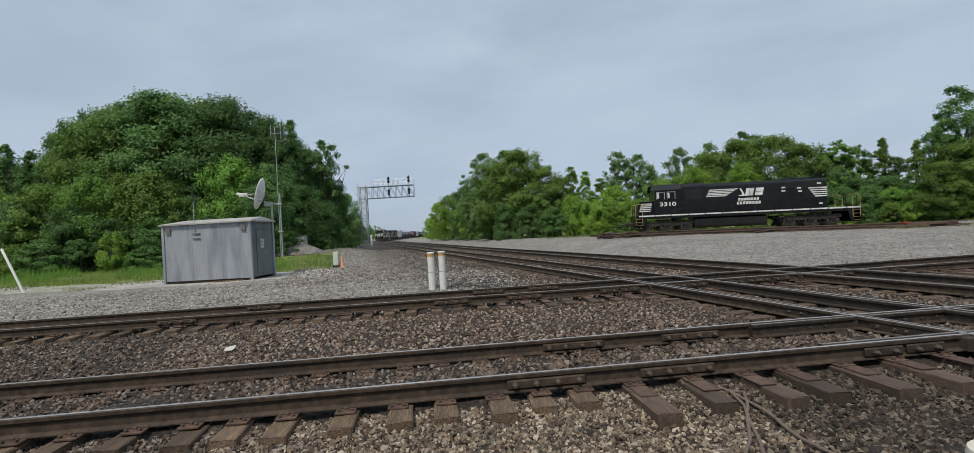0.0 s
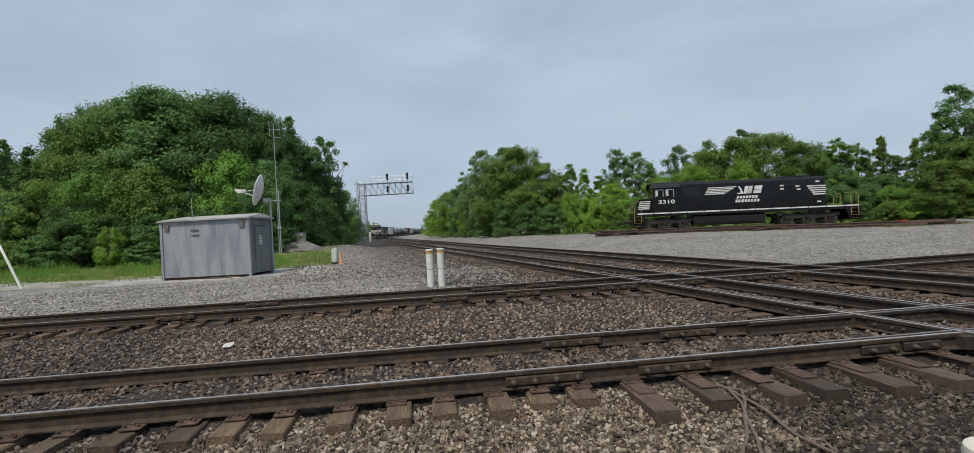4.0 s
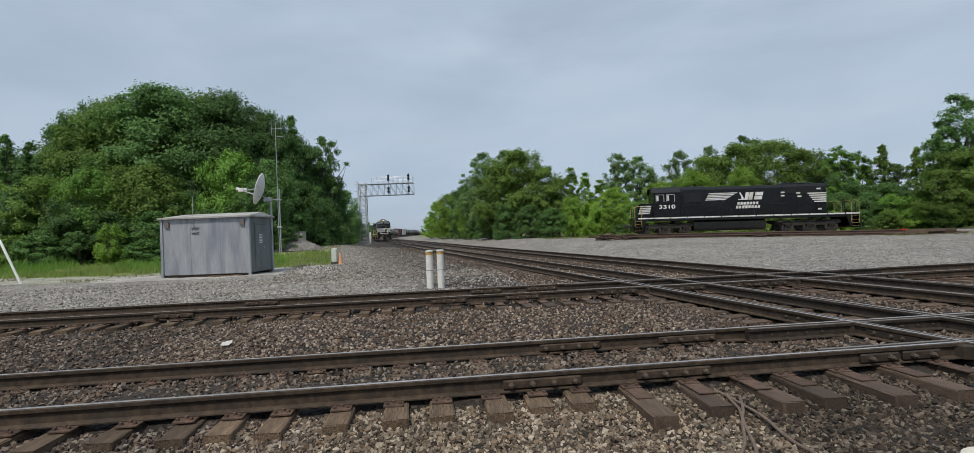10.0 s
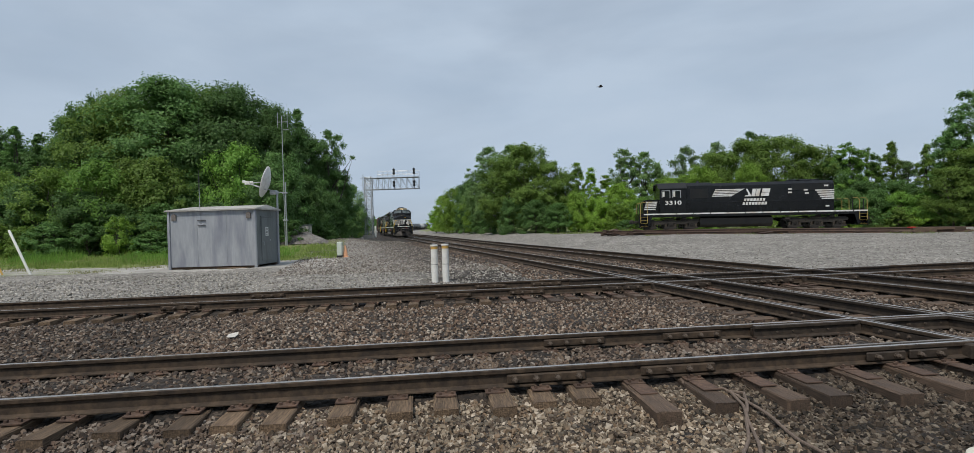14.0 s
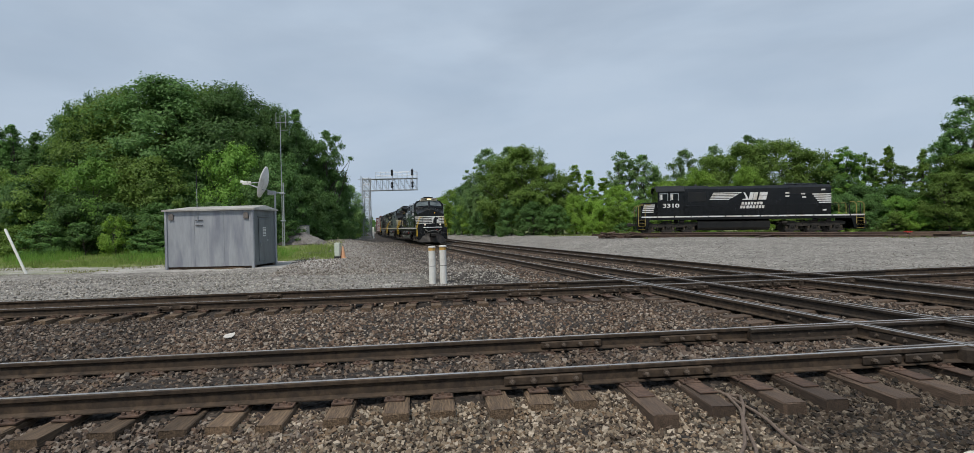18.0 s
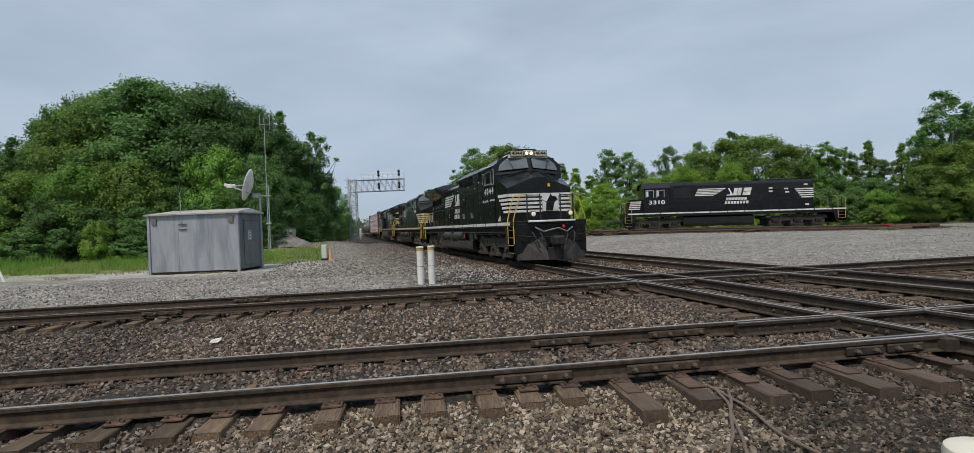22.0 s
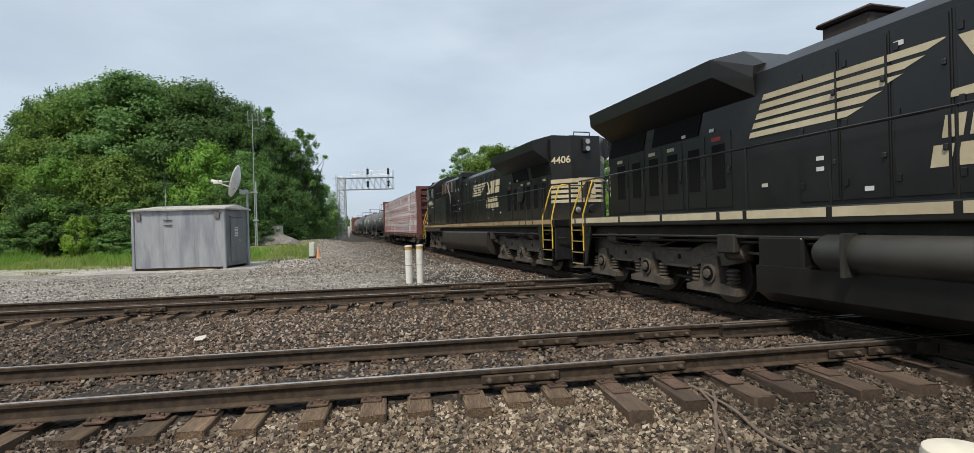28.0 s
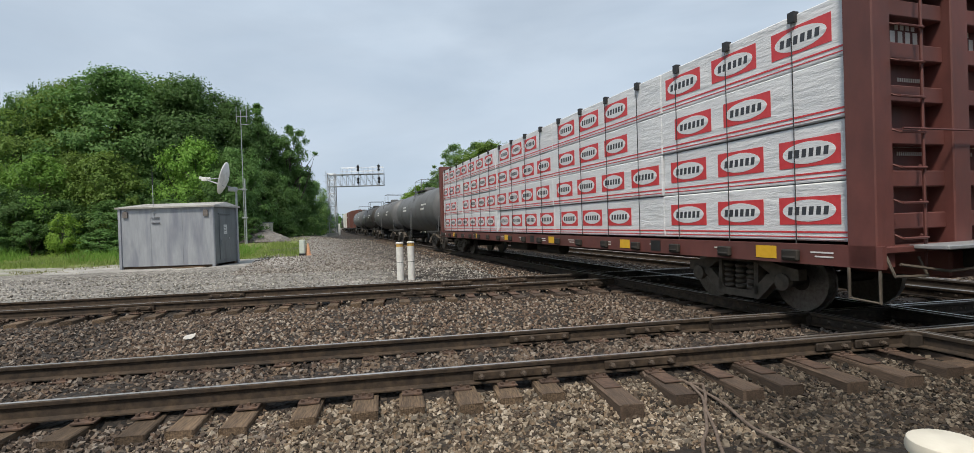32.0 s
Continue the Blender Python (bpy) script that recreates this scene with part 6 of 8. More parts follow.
def centre_beam_car(label):
    """A centre-beam flat with bulkheads, full of wrapped lumber. Its middle is the origin."""
    t = thing("lumber_car", label, "freight car", "freight cars")
    half = 11.44
    f = Form()
    f.box(-half, half, -1.46, 1.46, 0.98, 1.06, 0.01)
    f.box(-half, half, -0.35, 0.35, 0.62, 0.98, 0.03)
    part("deck", f, CAR_BROWN, t)
    for side in (-1, 1):
        f = Form()
        f.prism([(-half, 0.80), (half, 0.80), (half, 1.07), (-half, 1.07)], "y", *sorted((side * 1.46, side * 1.53)))
        sill = part("side_sill", f, CAR_BROWN, t)
        r = random.Random(5)
        for i in range(18):
            x = half - 1.2 - 1.22 * i
            w = Form()
            w.box(-0.13, 0.13, *sorted((side * 1.53, side * 1.60)), 0.84, 0.99, 0.015)
            w.turned([(0.05, 0.0), (0.05, 0.20)], (-0.10, side * 1.56, 0.88), "x", 8)
            part("winch", w, UNDER, sill, at=pose(x, 0, 0))
            if i % 3 == 0:
                part("reflector", Form().box(x - 0.62, x - 0.26, *sorted((side * 1.53, side * 1.536)), 0.85, 1.03), SAFETY, sill, "yellow reflector plate")
            if i % 5 == 2:
                f = Form()
                f.box(x - 0.75, x - 0.45, *sorted((side * 1.53, side * 1.536)), 0.84, 1.04)
                part("data_plate", f, BLACK, sill)
        f = Form()
        for k in range(13):
            x = half - 0.5 - 1.75 * k
            f.box(x - 0.42, x - 0.1, *sorted((side * 1.53, side * 1.535)), 0.955, 0.975)
            f.box(x - 0.36, x - 0.1, *sorted((side * 1.53, side * 1.535)), 0.90, 0.92)
        part("stencil_bars", f, TRIM_WHITE, sill)
    for way in (1, -1):
        x0, x1 = sorted((way * (half - 0.06), way * (half - 0.42)))
        inner = way * (half - 0.40)
        b = Form().box(*sorted((inner, inner + way * 0.05)), -1.22, 1.22, 1.0, 4.26)
        bulk = part("bulkhead", b, CAR_BROWN, t, "dark brown ribbed steel bulkhead")
        o = way * (half - 0.06)
        part("corner_post", Form().box(x0, x1, -1.53, -1.22, 0.80, 4.50, 0.015), CAR_BROWN, bulk)
        part("corner_post", Form().box(x0, x1, 1.22, 1.53, 0.80, 4.50, 0.015), CAR_BROWN, bulk)
        part("header", Form().box(x0, x1, -1.22, 1.22, 4.26, 4.50, 0.015), CAR_BROWN, bulk)
        part("centre_post", Form().box(*sorted((inner, o + way * 0.01)), -0.16, 0.16, 0.9, 4.30, 0.015), CAR_BROWN, bulk)
        for i in range(6):
            z = 1.25 + 0.52 * i
            for ya, yb in ((-1.22, -0.16), (0.16, 1.22)):
                part("rib", Form().box(*sorted((inner + way * 0.05, inner + way * 0.25)), ya, yb, z, z + 0.20, 0.012), CAR_BROWN, bulk)
        ladder = Form()
        for side in (-1, 1):
            ya = side * 1.20
            yb = side * 0.78
            for i in range(8):
                z = 1.15 + 0.42 * i
                ladder.tube([(o - way * 0.02, ya, z + 0.04), (o + way * 0.08, ya, z), (o + way * 0.08, yb, z), (o - way * 0.0, yb, z + 0.03)], 0.016, 6)
            ladder.tube([(o + way * 0.05, yb, 0.75), (o + way * 0.05, yb, 4.4)], 0.018, 6)
        part("ladder", ladder, CAR_BROWN, bulk)
        part("tie_bar", Form().tube([(o + way * 0.10, -1.2, 2.45), (o + way * 0.10, 1.2, 2.45)], 0.014, 6), CAR_BROWN, bulk)
        part("end_platform", Form().box(*sorted((o, o + way * 0.42)), -1.0, 1.0, 1.02, 1.07, 0.01), GALV, t)
        f = Form()
        for k, (z, ya, yb, h) in enumerate(((3.78, -0.35, -0.75, 0.13), (3.60, -0.30, -0.85, 0.16), (3.12, -0.25, -0.70, 0.05), (3.02, -0.25, -0.66, 0.05), (2.38, -0.25, -0.85, 0.05), (2.28, -0.25, -0.80, 0.05), (2.18, -0.25, -0.74, 0.05))):
            n_marks = max(2, int(abs(yb - ya) / (h * 0.75)))
            for j in range(n_marks):
                y0 = ya + (yb - ya) * j / n_marks
                y1 = y0 + (yb - ya) / n_marks * 0.6
                for s in (1, -1):
                    f.box(*sorted((inner + way * 0.05, inner + way * 0.055)), *sorted((s * y0, s * y1)), z, z + h)
        part("stencil_bars", f, TRIM_WHITE, bulk)
        lettering("CAUTION", 0.10, TRIM_WHITE, bulk, on_front(o + way * 0.003, way * -0.3, 4.38, way < 0), width=0.55)
        for side in (-1, 1):
            f = Form()
            f.tube([(o - way * 0.35, side * 1.52, 0.80), (o - way * 0.35, side * 1.52, 0.42), (o + way * 0.02, side * 1.52, 0.40), (o + way * 0.02, side * 1.52, 0.78)], 0.02, 6)
            f.tube([(o + way * 0.04, side * 1.45, 0.95), (o + way * 0.14, side * 1.45, 0.72), (o + way * 0.14, side * 0.9, 0.70), (o + way * 0.04, side * 0.9, 0.92)], 0.018, 6)
            part("sill_step", f, TRUCK, t)
        f = Form()
        f.tube([(o + way * 0.1, -1.3, 0.85), (o + way * 0.25, -0.7, 0.75), (o + way * 0.3, -0.1, 0.78)], 0.018, 6)
        part("cut_lever", f, TRUCK, t)
        coupler(t, o - way * 0.15, way)
        hose(t, [(o + way * 0.1, 0.3, 0.7), (o + way * 0.35, 0.36, 0.5), (o + way * 0.55, 0.2, 0.42)])
    # the centre beam and the stacks on either side
    part("centre_beam", Form().box(-half + 0.4, half - 0.4, -0.09, 0.09, 1.06, 4.30), CAR_BROWN, t)
    r = random.Random(9)
    z_levels = (1.10, 1.89, 2.68, 3.46, 4.24)
    for side in (-1, 1):
        for k in range(4):
            z0, z1 = z_levels[k] + 0.008, z_levels[k + 1] - 0.008
            x = half - 0.46
            lengths = (3.66, 4.88, 4.88, 4.88, 3.66)
            for j in range(5):
                a = x - lengths[j]
                y_out = 1.40 + r.uniform(-0.02, 0.03)
                bundle = part("lumber_bundle", Form().box(a + 0.008, x - 0.008, *sorted((side * 0.11, side * y_out)), z0, z1, 0.018), WRAP, t, "white wrapped bundle of lumber with red print")
                y = side * (y_out + 0.001)
                f = Form()
                f.box(a + 0.03, x - 0.03, *sorted((y, y + side * 0.004)), z0 + 0.105, z0 + 0.13)
                f.box(a + 0.03, x - 0.03, *sorted((y, y + side * 0.004)), z0 + 0.045, z0 + 0.06)
                part("red_line", f, WRAP_RED, bundle)
                if side > 0:
                    x = a
                    continue
                u = a + 0.05 + r.uniform(0, 0.45)
                while u + 0.90 < x:
                    part("red_print", PRINT_RED, None, bundle, at=pose(u, y, z0))
                    u += 1.20
                x = a
        for j in range(18):
            xx = half - 1.2 - 1.22 * j
            f = Form()
            f.tube([(xx, side * 0.1, 4.25), (xx, side * 1.42, 4.25), (xx, side * 1.445, 4.2), (xx, side * 1.445, 2.6), (xx, side * 1.45, 1.1), (xx, side * 1.5, 0.95)], 0.009, 4)
            f.box(xx - 0.05, xx + 0.05, *sorted((side * 1.36, side * 1.455)), 4.12, 4.262)
            part("strap", f, STRAP, t)
    for x in (half - 2.6, 2.6 - half):
        freight_truck(t, x)
    f = Form()
    f.box(-2.2, -0.6, -1.0, 1.0, 0.5, 0.85, 0.03)
    f.tube([(0.4, -0.9, 0.65), (2.0, -0.9, 0.65)], 0.18, 12)
    part("brake_gear", f, UNDER, t)
    return t


def tank_car(label, mat, length=16.4, radius=1.42):
    t = thing("tank_car", label, "freight car", "freight cars")
    h = length / 2
    body = h - 0.9
    zc = 0.98 + radius
    f = Form()
    f.turned([(0.3, -body), (radius * 0.75, -body + 0.16), (radius * 0.95, -body + 0.38), (radius, -body + 0.6), (radius, -0.9), (radius, 0.9), (radius, body - 0.6), (radius * 0.95, body - 0.38), (radius * 0.75, body - 0.16), (0.3, body)], (0, 0, zc), "x", 32)
    shell = part("shell", f, mat, t, smooth=True)
    for x in (-body * 0.62, -body * 0.2, body * 0.2, body * 0.62):
        part("shell_band", Form().turned([(radius + 0.004, -0.05), (radius + 0.012, -0.03), (radius + 0.012, 0.03), (radius + 0.004, 0.05)], (x, 0, zc), "x", 32), mat, shell, smooth=True)
    part("dome", Form().turned([(0.42, 0), (0.42, 0.22), (0.34, 0.3)], (0, 0, zc + radius - 0.05), "z", 16), mat, shell, smooth=True)
    f = Form()
    for x in (-1.2, 1.2):
        for y in (-0.85, 0.85):
            f.tube([(x, y, zc + radius - 0.35), (x, y, zc + radius + 0.75)], 0.02, 5)
    f.tube([(-1.2, -0.85, zc + radius + 0.75), (1.2, -0.85, zc + radius + 0.75), (1.2, 0.85, zc + radius + 0.75), (-1.2, 0.85, zc + radius + 0.75), (-1.2, -0.85, zc + radius + 0.75)], 0.02, 5)
    part("platform_rail", f, mat, t)
    f = Form()
    f.box(-1.2, 1.2, -0.9, -0.45, zc + radius - 0.05, zc + radius, 0.01)
    f.box(-1.2, 1.2, 0.45, 0.9, zc + radius - 0.05, zc + radius, 0.01)
    part("platform", f, UNDER, t)
    for side in (-1, 1):
        f = Form()
        for x in (-0.22, 0.22):
            f.tube([(x, side * 1.46, 0.6), (x, side * 1.46, zc), (x, side * 1.0, zc + radius)], 0.018, 5)
        for i in range(8):
            f.tube([(-0.22, side * 1.46, 0.7 + 0.24 * i), (0.22, side * 1.46, 0.7 + 0.24 * i)], 0.013, 5)
        part("ladder", f, mat, t)
    for way in (1, -1):
        f = Form()
        f.box(*sorted((way * (body - 1.4), way * h)), -0.35, 0.35, 0.62, 1.02, 0.02)
        f.box(*sorted((way * (h - 0.28), way * (h - 0.05))), -1.45, 1.45, 0.88, 1.06, 0.02)
        for side in (-1, 1):
            f.box(*sorted((way * (body - 1.9), way * (h - 0.1))), *sorted((side * 1.25, side * 1.45)), 0.92, 1.06, 0.02)
        f.box(*sorted((way * (body - 1.3), way * (body - 0.9))), -1.05, 1.05, 0.9, 1.5, 0.03)
        part("stub_sill", f, UNDER, t)
        f = Form()
        for y in (-1.35, -0.5, 0.5, 1.35):
            f.tube([(way * (h - 0.12), y, 1.0), (way * (h - 0.12), y, 1.9)], 0.018, 5)
        f.tube([(way * (h - 0.12), -1.35, 1.9), (way * (h - 0.12), 1.35, 1.9)], 0.018, 5)
        part("end_rail", f, mat, t)
        coupler(t, way * (h - 0.2), way)
        freight_truck(t, way * (h - 2.3))
    f = Form()
    for k, (x, z, w) in enumerate(((-3.6, 0.35, 1.1), (-3.6, 0.12, 1.5), (3.4, 0.3, 1.6), (3.4, 0.05, 1.2))):
        for side in (-1, 1):
            for j in range(6):
                xx = x + w * j / 6
                a = math.asin(min(0.99, z / radius))
                f.box(xx, xx + w / 9, *sorted((side * (radius * math.cos(a) - 0.03), side * (radius * math.cos(a) + 0.006))), zc + z - 0.06, zc + z + 0.06)
    part("stencil_bars", f, TRIM_WHITE if mat is not TANK_WHITE else BLACK, shell)
    return t


def box_car(label, mat, length=17.0, high=4.4):
    t = thing("box_car", label, "freight car", "freight cars")
    h = length / 2 - 0.5
    f = Form()
    f.prism([(-1.46, 1.0), (1.46, 1.0), (1.46, high - 0.22), (0.0, high), (-1.46, high - 0.22)], "x", -h, h)
    body = part("car_body", f, mat, t)
    for side in (-1, 1):
        for i in range(17):
            x = -h + 0.15 + (2 * h - 0.3) * i / 16
            if abs(x) < 1.6:
                continue
            part("side_post", Form().box(x - 0.05, x + 0.05, *sorted((side * 1.46, side * 1.52)), 1.05, high - 0.26, 0.012), mat, body)
        d = part("sliding_door", Form().box(-1.5, 1.5, *sorted((side * 1.46, side * 1.55)), 1.1, high - 0.4, 0.02), mat, body)
        for i in range(5):
            part("door_rib", Form().box(-1.45, 1.45, *sorted((side * 1.55, side * 1.585)), 1.4 + 0.52 * i, 1.5 + 0.52 * i, 0.01), mat, d)
        f = Form()
        for j in range(7):
            f.box(-h + 1.2 + 0.3 * j, -h + 1.4 + 0.3 * j, *sorted((side * 1.52, side * 1.526)), 3.0, 3.3)
        part("stencil_bars", f, TRIM_WHITE, body)
    f = Form()
    f.box(-h, h, -1.45, 1.45, 0.78, 1.0, 0.02)
    f.box(-h - 0.4, h + 0.4, -0.3, 0.3, 0.6, 0.8, 0.02)
    part("underframe", f, UNDER, t)
    for way in (1, -1):
        f = Form()
        for i in range(8):
            z = 1.1 + 0.38 * i
            f.tube([(way * (h + 0.06), -1.35, z), (way * (h + 0.06), -0.95, z)], 0.016, 5)
        part("ladder", f, mat, body)
        coupler(t, way * (h + 0.1), way)
        freight_truck(t, way * (h - 1.9))
    return t


# order of the train: thing, length over its couplers
lead = wide_cab_locomotive("glossy black diesel locomotive with white stripes, lamps lit", "4044", TRIM_WHITE, True, True, ("DC to AC", "AC44C6M"))
second = wide_cab_locomotive("dusty black diesel locomotive with cream stripes", "9870", TRIM_CREAM, False, True)
third = wide_cab_locomotive("dusty black diesel locomotive coupled tail first", "4406", TRIM_CREAM, False, False, ("", "AC44C6M"))
CARS = [(lead, 11.0, 1), (second, 33.1, 1), (third, 55.1, -1), (centre_beam_car("brown centre beam car full of white wrapped lumber"), 79.0, 1)]
tank_a = tank_car("dull grey tank car with a top platform", TANK_GREY)
tank_b = tank_car("weathered black tank car of the train", TANK_BLACK)
tank_c = tank_car("off-white tank car of the train", TANK_WHITE, 15.0)
box_a = box_car("red-brown ribbed box car", CAR_RED)
box_b = box_car("grey wrapped box car", TANK_WHITE, 18.5, 4.5)
kinds = [tank_a, tank_a, tank_b, tank_a, box_a, box_b, tank_b, tank_b, tank_a, tank_b, tank_b, tank_a, tank_c, tank_c, tank_b, tank_b, tank_b]
lengths = {tank_a: 17.4, tank_b: 17.4, tank_c: 16.0, box_a: 18.0, box_b: 19.4}
tail, used = 90.9, set()
for k in kinds:
    size = lengths[k]
    ob = k if k not in used else copy_thing(k, pose(0, 0, 0))
    used.add(k)
    CARS.append((ob, tail + size / 2, 1))
    tail += size


# ---- standing things ----
def bollard(at, high, label, cap=None):
    t = thing("bollard", label, "bollard", "white bollards", at=pose(*at))
    part("tube", Form().turned([(0.105, 0), (0.105, high - 0.14)], (0, 0, 0), "z", 24), WHITE, t, smooth=True)
    part("band", Form().turned([(0.106, high - 0.14), (0.106, high - 0.045)], (0, 0, 0), "z", 24), YELLOW_BAND, t, "ochre band", smooth=True)
    part("cap", Form().turned([(0.114, high - 0.05), (0.117, high - 0.03), (0.111, high - 0.008), (0.096, high)], (0, 0, 0), "z", 28), cap or WHITE, t, smooth=True)
    part("seam", Form().turned([(0.107, high * 0.48), (0.107, high * 0.49)], (0, 0, 0), "z", 24), BLACK, t)
    return t


bollard((-1.86, 15.85, -0.02), 1.19, "white plastic bollard with an ochre band on gravel")
bollard((-1.53, 15.93, -0.02), 1.20, "white plastic bollard with an ochre band on gravel")
bollard((1.632, 1.66, -0.15), 1.066, "white bollard with a cream cap beside the near track", CREAM_CAP)


def signal_hut():
    """A galvanised steel hut on skids with a door, vents, a whip aerial."""
    t = thing("signal_hut", "grey streaked galvanised steel equipment hut on skids", "hut", at=pose(-13.72, 26.15, -0.02, 0, 0, -1.6))
    w, d, h = 2.15, 1.20, 2.86
    for i, (x0, x1) in enumerate(((-w, -w * 0.34), (-w * 0.34, w * 0.34), (w * 0.34, w))):
        part("front_panel", Form().box(x0, x1 - 0.004, -d, -d + 0.05, 0.14, h, 0.006), HUT_STEEL, t)
    part("back_panel", Form().box(-w, w, d - 0.05, d, 0.14, h, 0.006), HUT_STEEL, t)
    part("side_panel", Form().box(-w, -w + 0.05, -d + 0.05, d - 0.05, 0.14, h, 0.006), HUT_STEEL, t)
    wall = part("door_wall", Form().box(w - 0.05, w, -d + 0.05, d - 0.05, 0.14, h, 0.006), HUT_DOOR, t)
    for x in (-w, w):
        for y in (-d, d):
            part("corner_post", Form().box(x - 0.06, x + 0.06, y - 0.06, y + 0.06, 0.02, h + 0.01, 0.012), HUT_STEEL, t)
    f = Form()
    f.add([(-w - 0.14, -d - 0.14, h), (w + 0.14, -d - 0.14, h), (w + 0.14, d + 0.14, h), (-w - 0.14, d + 0.14, h),
           (-w - 0.14, -d - 0.14, h + 0.07), (w + 0.14, -d - 0.14, h + 0.07), (w + 0.14, d + 0.14, h + 0.07), (-w - 0.14, d + 0.14, h + 0.07),
           (-w + 0.45, 0, h + 0.27), (w + 0.05, 0, h + 0.27)],
          [(0, 1, 2, 3), (0, 1, 5, 4), (1, 2, 6, 5), (2, 3, 7, 6), (3, 0, 4, 7), (4, 5, 9, 8), (5, 6, 9), (6, 7, 8, 9), (7, 4, 8)])
    part("roof", f, HUT_ROOF, t)
    door = part("door", Form().box(w, w + 0.03, -0.62, 0.42, 0.32, 2.45, 0.01), HUT_DOOR, wall, "grey green steel door")
    part("handle", Form().tube([(w + 0.03, -0.50, 1.28), (w + 0.09, -0.50, 1.28), (w + 0.09, -0.50, 1.08)], 0.015, 6), GALV, door)
    part("notice", Form().box(w + 0.03, w + 0.036, -0.22, 0.10, 1.55, 2.0), TRIM_PALE, door, "pale notice")
    f = Form()
    for j in range(5):
        f.box(w + 0.037, w + 0.039, -0.18, 0.06 - 0.04 * (j % 2), 1.62 + 0.075 * j, 1.645 + 0.075 * j)
    part("notice_bars", f, BLACK, door)
    part("hasp", Form().box(w + 0.03, w + 0.05, 0.20, 0.32, 1.30, 1.38, 0.005), GALV, door)
    part("drip_strip", Form().box(w, w + 0.05, -0.7, 0.5, 2.50, 2.55, 0.006), HUT_DOOR, wall)
    for x in (-w + 0.28, w - 0.30):
        part("vent_hood", Form().prism([(x - 0.11, h - 0.42), (x + 0.11, h - 0.42), (x + 0.11, h - 0.16), (x, h - 0.10), (x - 0.11, h - 0.16)], "y", -d - 0.07, -d), VENT_GREY, t)
    part("skid", Form().box(-w, w, -d + 0.1, -d + 0.3, 0.0, 0.14, 0.01), TIE_DARK, t)
    part("skid", Form().box(-w, w, d - 0.3, d - 0.1, 0.0, 0.14, 0.01), TIE_DARK, t)
    part("plank", Form().box(0.2, 1.7, -d - 0.05, -d + 0.1, 0.0, 0.07, 0.01), TIE_WOOD, t)
    aerial = part("aerial", Form().tube([(-0.55, -d - 0.05, 2.35), (-0.55, -d - 0.05, 3.4), (-0.55, -d - 0.05, 4.0)], 0.014, 6), GALV, t)
    part("aerial_base", Form().tube([(-0.55, -d - 0.05, 3.95), (-0.55, -d - 0.05, 4.2), (-0.55, -d - 0.05, 4.85)], [0.03, 0.025, 0.006], 6), BLACK, aerial)
    for z in (2.40, 2.16):
        part("bracket", Form().box(-0.68, -0.30, -d - 0.06, -d, z, z + 0.025), UNDER_GREY, t)
    return t


VENT_GREY = surface("weathered_vent", (0.12, 0.105, 0.095), (0.20, 0.18, 0.165), 14, 0.7, 0.2, 0.1)
TRIM_PALE = surface("pale_notice", (0.55, 0.57, 0.56), (0.66, 0.68, 0.67), 9, 0.5)
UNDER_GREY = surface("dark_bracket", (0.06, 0.06, 0.065), (0.10, 0.10, 0.105), 9, 0.6)
signal_hut()


def satellite_dish():
    t = thing("satellite_dish", "white satellite dish on a post behind the hut", "satellite dish", at=pose(-12.15, 28.5, 0.0))
    part("post", Form().tube([(0.15, 0.0, 0.0), (0.15, 0.0, 3.95)], 0.055, 10), GALV, t, smooth=True)
    f = Form()
    prof = [(0.02, 0.0), (0.30, 0.035), (0.58, 0.12), (0.85, 0.24), (0.87, 0.24), (0.86, 0.20), (0.58, 0.085), (0.30, 0.0), (0.02, -0.03)]
    f.turned(prof, (0, 0, 0), "z", 32)
    aim = Vector((-0.93, -0.20, 0.26)).normalized()
    turn = aim.to_track_quat("Z", "Y").to_matrix().to_4x4()
    dish = part("reflector", f, WHITE, t, smooth=True, at=Matrix.Translation((-0.12, -0.35, 4.42)) @ turn)
    part("maker_bars", flat_shapes([[(-0.2, -0.04), (0.2, -0.04), (0.2, 0.04), (-0.2, 0.04)]], 0.004), UNDER_GREY, dish, at=pose(0.0, 0.42, 0.09, 0, 0, 0))
    c = Vector((-0.12, -0.35, 4.42))
    feed = c + aim * 1.12 + Vector((0, 0, -0.30))
    for a in ((0, 0.5, -0.45), (0, -0.5, -0.45), (0.1, 0, 0.1)):
        part("feed_arm", Form().tube([c + Vector(a) * 0.9, feed], 0.022, 6), GALV, t)
    f = Form()
    f.box(feed.x - 0.16, feed.x + 0.12, feed.y - 0.1, feed.y + 0.1, feed.z - 0.08, feed.z + 0.12, 0.02)
    f.tube([feed, feed + Vector((0.24, 0.05, 0.04))], [0.05, 0.09], 12)
    f.box(feed.x - 0.30, feed.x - 0.16, feed.y - 0.06, feed.y + 0.06, feed.z + 0.02, feed.z + 0.16, 0.02)
    part("feed_horn", f, WHITE, t)
    part("mount", Form().box(-0.12, 0.22, -0.35, 0.05, 3.78, 4.0, 0.02), GALV, t)
    part("cross_arm", Form().tube([(0.0, 0, 3.9), (0.55, 0.1, 3.9)], 0.025, 6), GALV, t)
    return t


satellite_dish()


